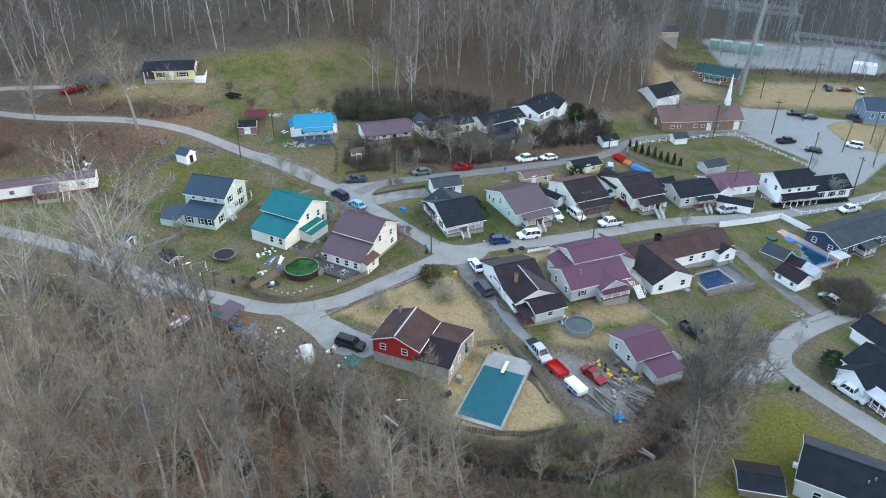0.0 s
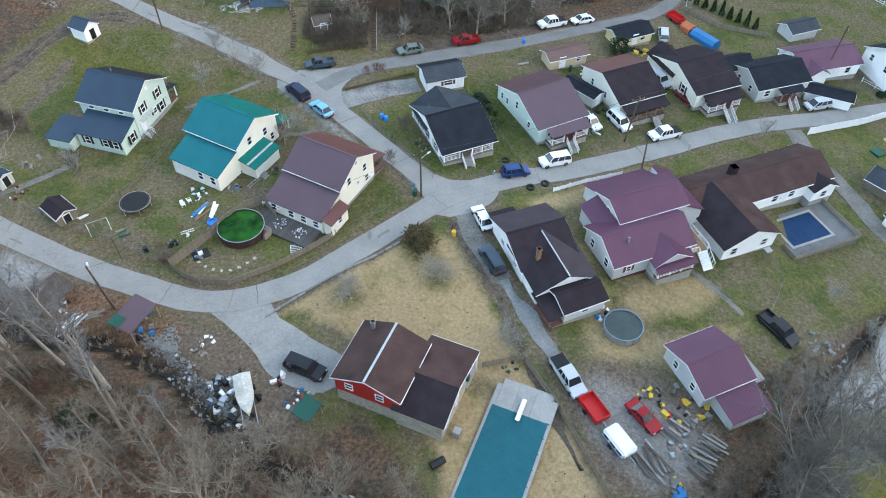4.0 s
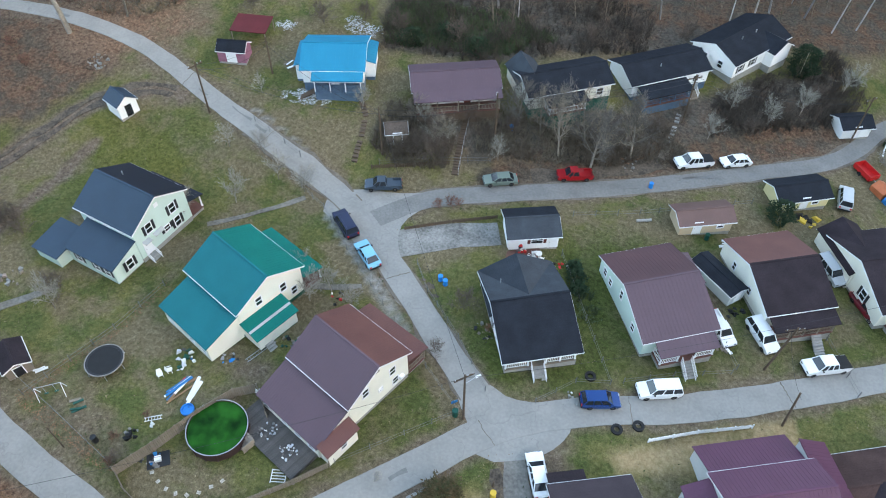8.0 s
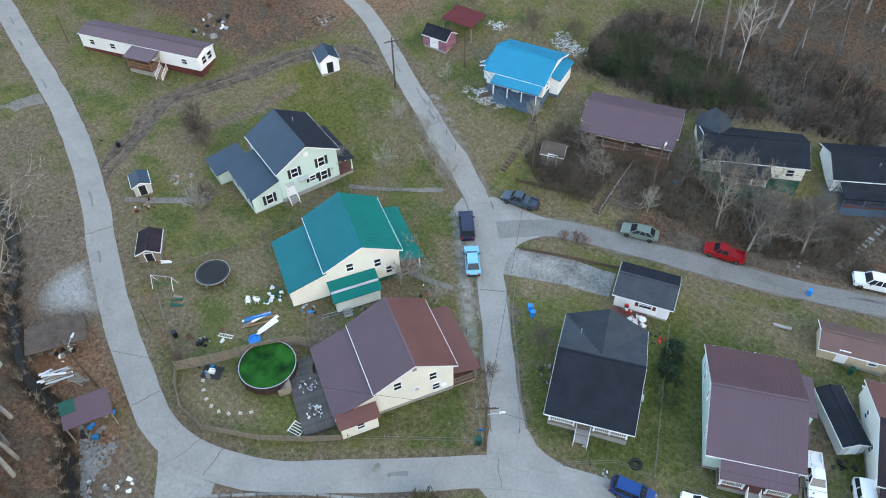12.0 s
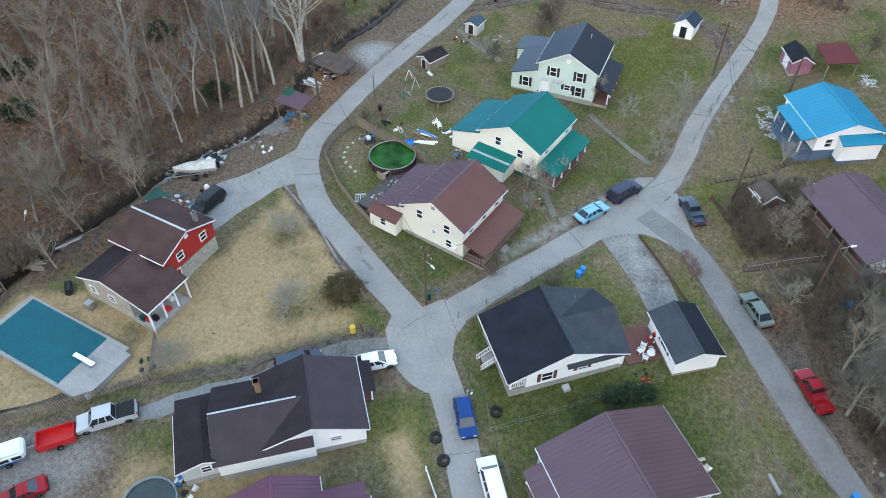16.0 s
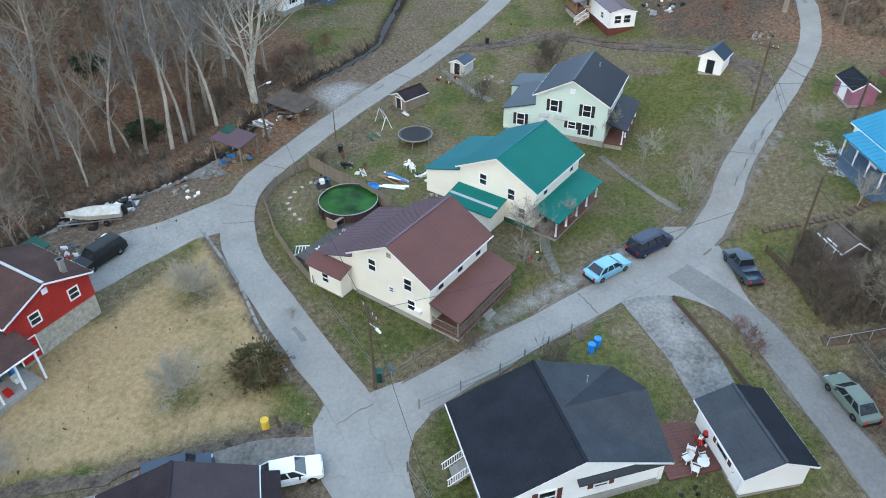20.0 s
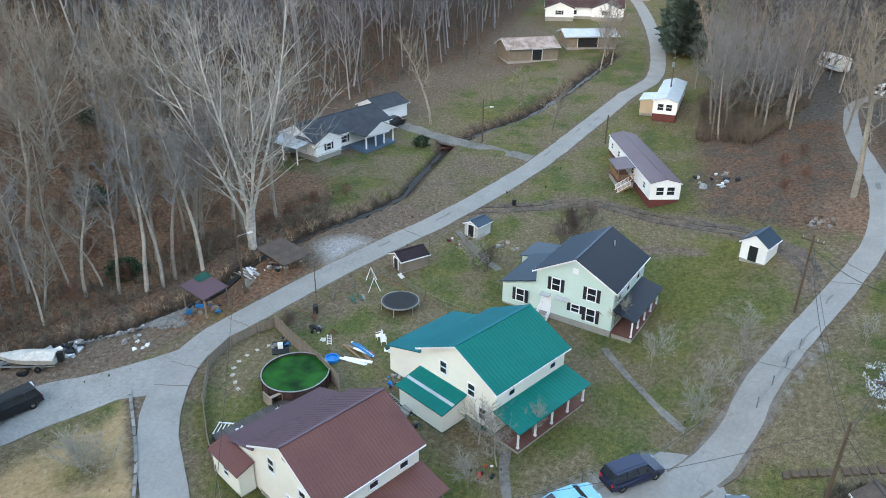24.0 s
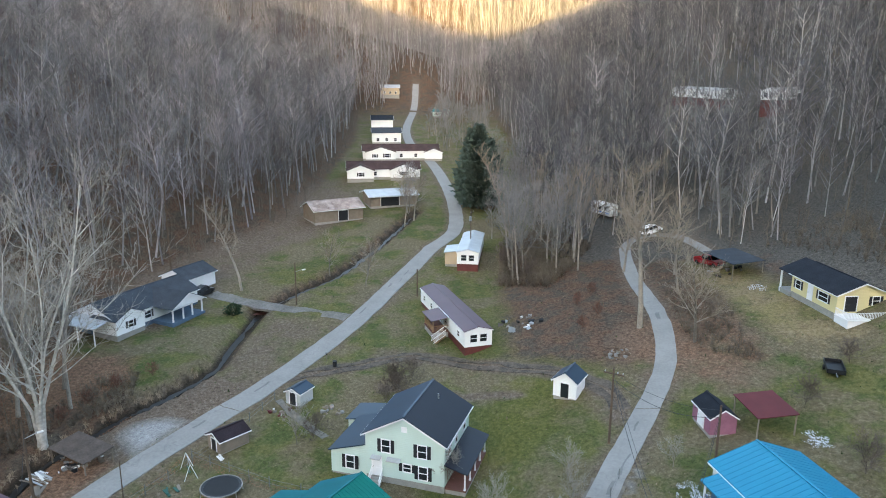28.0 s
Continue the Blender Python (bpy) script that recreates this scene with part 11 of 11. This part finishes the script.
# mailbox, propane tank, swing set, kiddie pool
o = thing("mailbox", -71.0, 120.6, ground(-71, 120.6), 20, "black mailbox on a wooden post", "mailbox")
part("post", boxes((-0.05, -0.05, -0.3, 0.05, 0.05, 1.1)), "wood", o)
bm = bmesh.new()
prism(bm, [(-0.1, 1.1), (0.1, 1.1), (0.1, 1.25), (0, 1.33), (-0.1, 1.25)], -0.25, 0.25)
part("box", bm, "plastic_black", o)
o = thing("paddling_pool", -29.3, 112.6, ground(-29.3, 112.6), 0, "small bright blue paddling pool", "pool")
part("tub", ring(bmesh.new(), 0.6, 0.7, 0, 0.28, 20), "plastic_blue", o)
part("water", disc(bmesh.new(), 0, 0, 0.1, 0.62, 20), "plastic_blue", o)
o = thing("swing_set", -43.8, 111.0, ground(-43.8, 111), 30, "small metal swing set frame", "swing set")
part("top_bar", bar(bmesh.new(), (-1.3, 0, 1.8), (1.3, 0, 1.8), 0.04, 6), "steel", o)
for sx in (-1.3, 1.3):
    for sy in (-0.7, 0.7):
        part("leg", bar(bmesh.new(), (sx, 0, 1.8), (sx, sy, -0.1), 0.035, 6), "trim", o)
for u in (-0.5, 0.5):
    part("swing_seat", boxes((u - 0.2, -0.1, 0.5, u + 0.2, 0.1, 0.55)), "plastic_green", o)
    part("swing_chain", bar(bmesh.new(), (u, 0, 0.55), (u, 0, 1.8), 0.015, 4), "steel", o)
o = thing("gas_tank", 1.1, 78.6, ground(1.1, 78.6), 30, "dark horizontal gas tank beside the terrace", "tank")
part("tank", bar(bmesh.new(), (-0.8, 0, 0.55), (0.8, 0, 0.55), 0.42, 14), "plastic_black", o)
for u in (-0.5, 0.5):
    part("cradle", boxes((u - 0.06, -0.3, -0.2, u + 0.06, 0.3, 0.3)), "steel", o)
o = thing("ladder", -24.8, 121.2, ground(-24.8, 121.2), 58, "aluminium ladder lying in the grass", "ladder")
for s in (-0.22, 0.22):
    part("rail", boxes((-1.9, s - 0.03, 0.04, 1.9, s + 0.03, 0.12)), "steel", o)
for k in range(11):
    part("rung", boxes((-1.75 + 0.35 * k - 0.02, -0.22, 0.06, -1.75 + 0.35 * k + 0.02, 0.22, 0.1)), "steel", o)
o = thing("ladder", -32.3, 110.9, ground(-32.3, 110.9), 25, "short white ladder lying in the grass", "ladder")
for s in (-0.2, 0.2):
    part("rail", boxes((-0.9, s - 0.03, 0.04, 0.9, s + 0.03, 0.12)), "plastic_white", o)
for k in range(6):
    part("rung", boxes((-0.75 + 0.3 * k - 0.02, -0.2, 0.06, -0.75 + 0.3 * k + 0.02, 0.2, 0.1)), "plastic_white", o)
heap("grey metal and pipes among the scrap", 27.5, 81.5, 2.6, 26, 70, ("steel", "junk", "rock", "rust"), 0.55)
heap("engine parts and tubs beside the red coupe", 25.4, 87.6, 1.6, 16, 71, ("junk", "black", "plastic_yellow", "steel"), 0.5)
heap("white tub on the grass", -32.1, 110.1, 0.3, 2, 51, ("plastic_white",), 0.7)
heap("pots and cans along the garden wall", -27.6, 119.4, 1.0, 12, 52, ("plastic_black", "steel", "plastic_blue", "wood"), 0.35)
heap("cans and boards under the house wall", -22.0, 123.0, 1.1, 12, 53, ("junk", "plastic_black", "wood", "plastic_green"), 0.35)
heap("small things beside the front steps", -35.5, 130.4, 0.9, 10, 54, ("steel", "wood", "plastic_black"), 0.35)
heap("toys and pots by the path", -57.0, 117.4, 1.3, 14, 55, ("plastic_white", "maroon_roof", "junk", "wood"), 0.35)
heap("flower pots round the green house porch", -19.4, 130.2, 1.2, 10, 56, ("plastic_red", "plastic_white", "plastic_black"), 0.28)
heap("stones and pots in front of the white steps", 8.8, 123.4, 1.1, 10, 57, ("rock", "plastic_white", "concrete"), 0.3)
heap("stones and pots along the house wall", -1.4, 129.6, 1.4, 14, 58, ("rock", "plastic_black", "wood"), 0.3)
heap("rubble and bricks below the bank", 13.5, 163.4, 1.8, 18, 59, ("rock", "brick", "wood"), 0.35)
heap("boxes and chairs behind the brown-roofed house", 14.6, 146.2, 0.9, 8, 60, ("plastic_white", "wood", "tan_wall"), 0.6)
heap("white tub and pipes on the gravel", -25.8, 93.4, 0.9, 8, 61, ("plastic_white", "steel", "wood"), 0.4)
plank_pile(-7.4, 75.0, 137, 8, 6.0, ["wood", "pole_wood", "white_roof"], "long logs and poles along the creek bank", seed=14, spread_=0.6)
plank_pile(-1.8, 73.2, 100, 7, 2.2, ["wood"], "grey pallets leaning by the terrace", seed=15, spread_=0.7)
o = thing("bed_frame", -17.5, 108.1, ground(-17.5, 108.1), 10, "white metal bed frame lying on the grass", "bed frame")
for k in range(5):
    part("slat", boxes((-0.7, -0.6 + 0.3 * k - 0.03, 0.1, 0.7, -0.6 + 0.3 * k + 0.03, 0.15)), "plastic_white", o)
for s in (-0.7, 0.7):
    part("side_rail", boxes((s - 0.04, -0.7, 0.04, s + 0.04, 0.7, 0.12)), "plastic_white", o)
o = thing("log_bench", 15.6, 152.6, ground(15.6, 152.6), 18, "short pale log lying on the lawn", "log")
part("log", bar(bmesh.new(), (-1.0, 0, 0.2), (1.0, 0, 0.2), 0.2, 9), "concrete", o)
o = thing("stone_curb", -10.5, 104.2, ground(-10.5, 104.2), 0, "low weathered stone edging along the straw lawn", "kerb")
edge = curve_points([(-19.3, 97.4), (-12.4, 103.4), (-6.5, 107.6), (-1.6, 111.8)], 1.1)
for k, p in enumerate(edge[:-1]):
    q = edge[k + 1] - p
    part("kerb_stone", plain("kerb_stone", "kstone", lambda: boxes((-0.52, -0.13, -0.4, 0.52, 0.13, 0.22)), "rock"), "", o, m=Matrix.Translation((p[0] + 10.5, p[1] - 104.2, ground(*p) - ground(-10.5, 104.2))) @ pose(0, 0, 0, 0, 0, math.degrees(math.atan2(q[1], q[0]))))
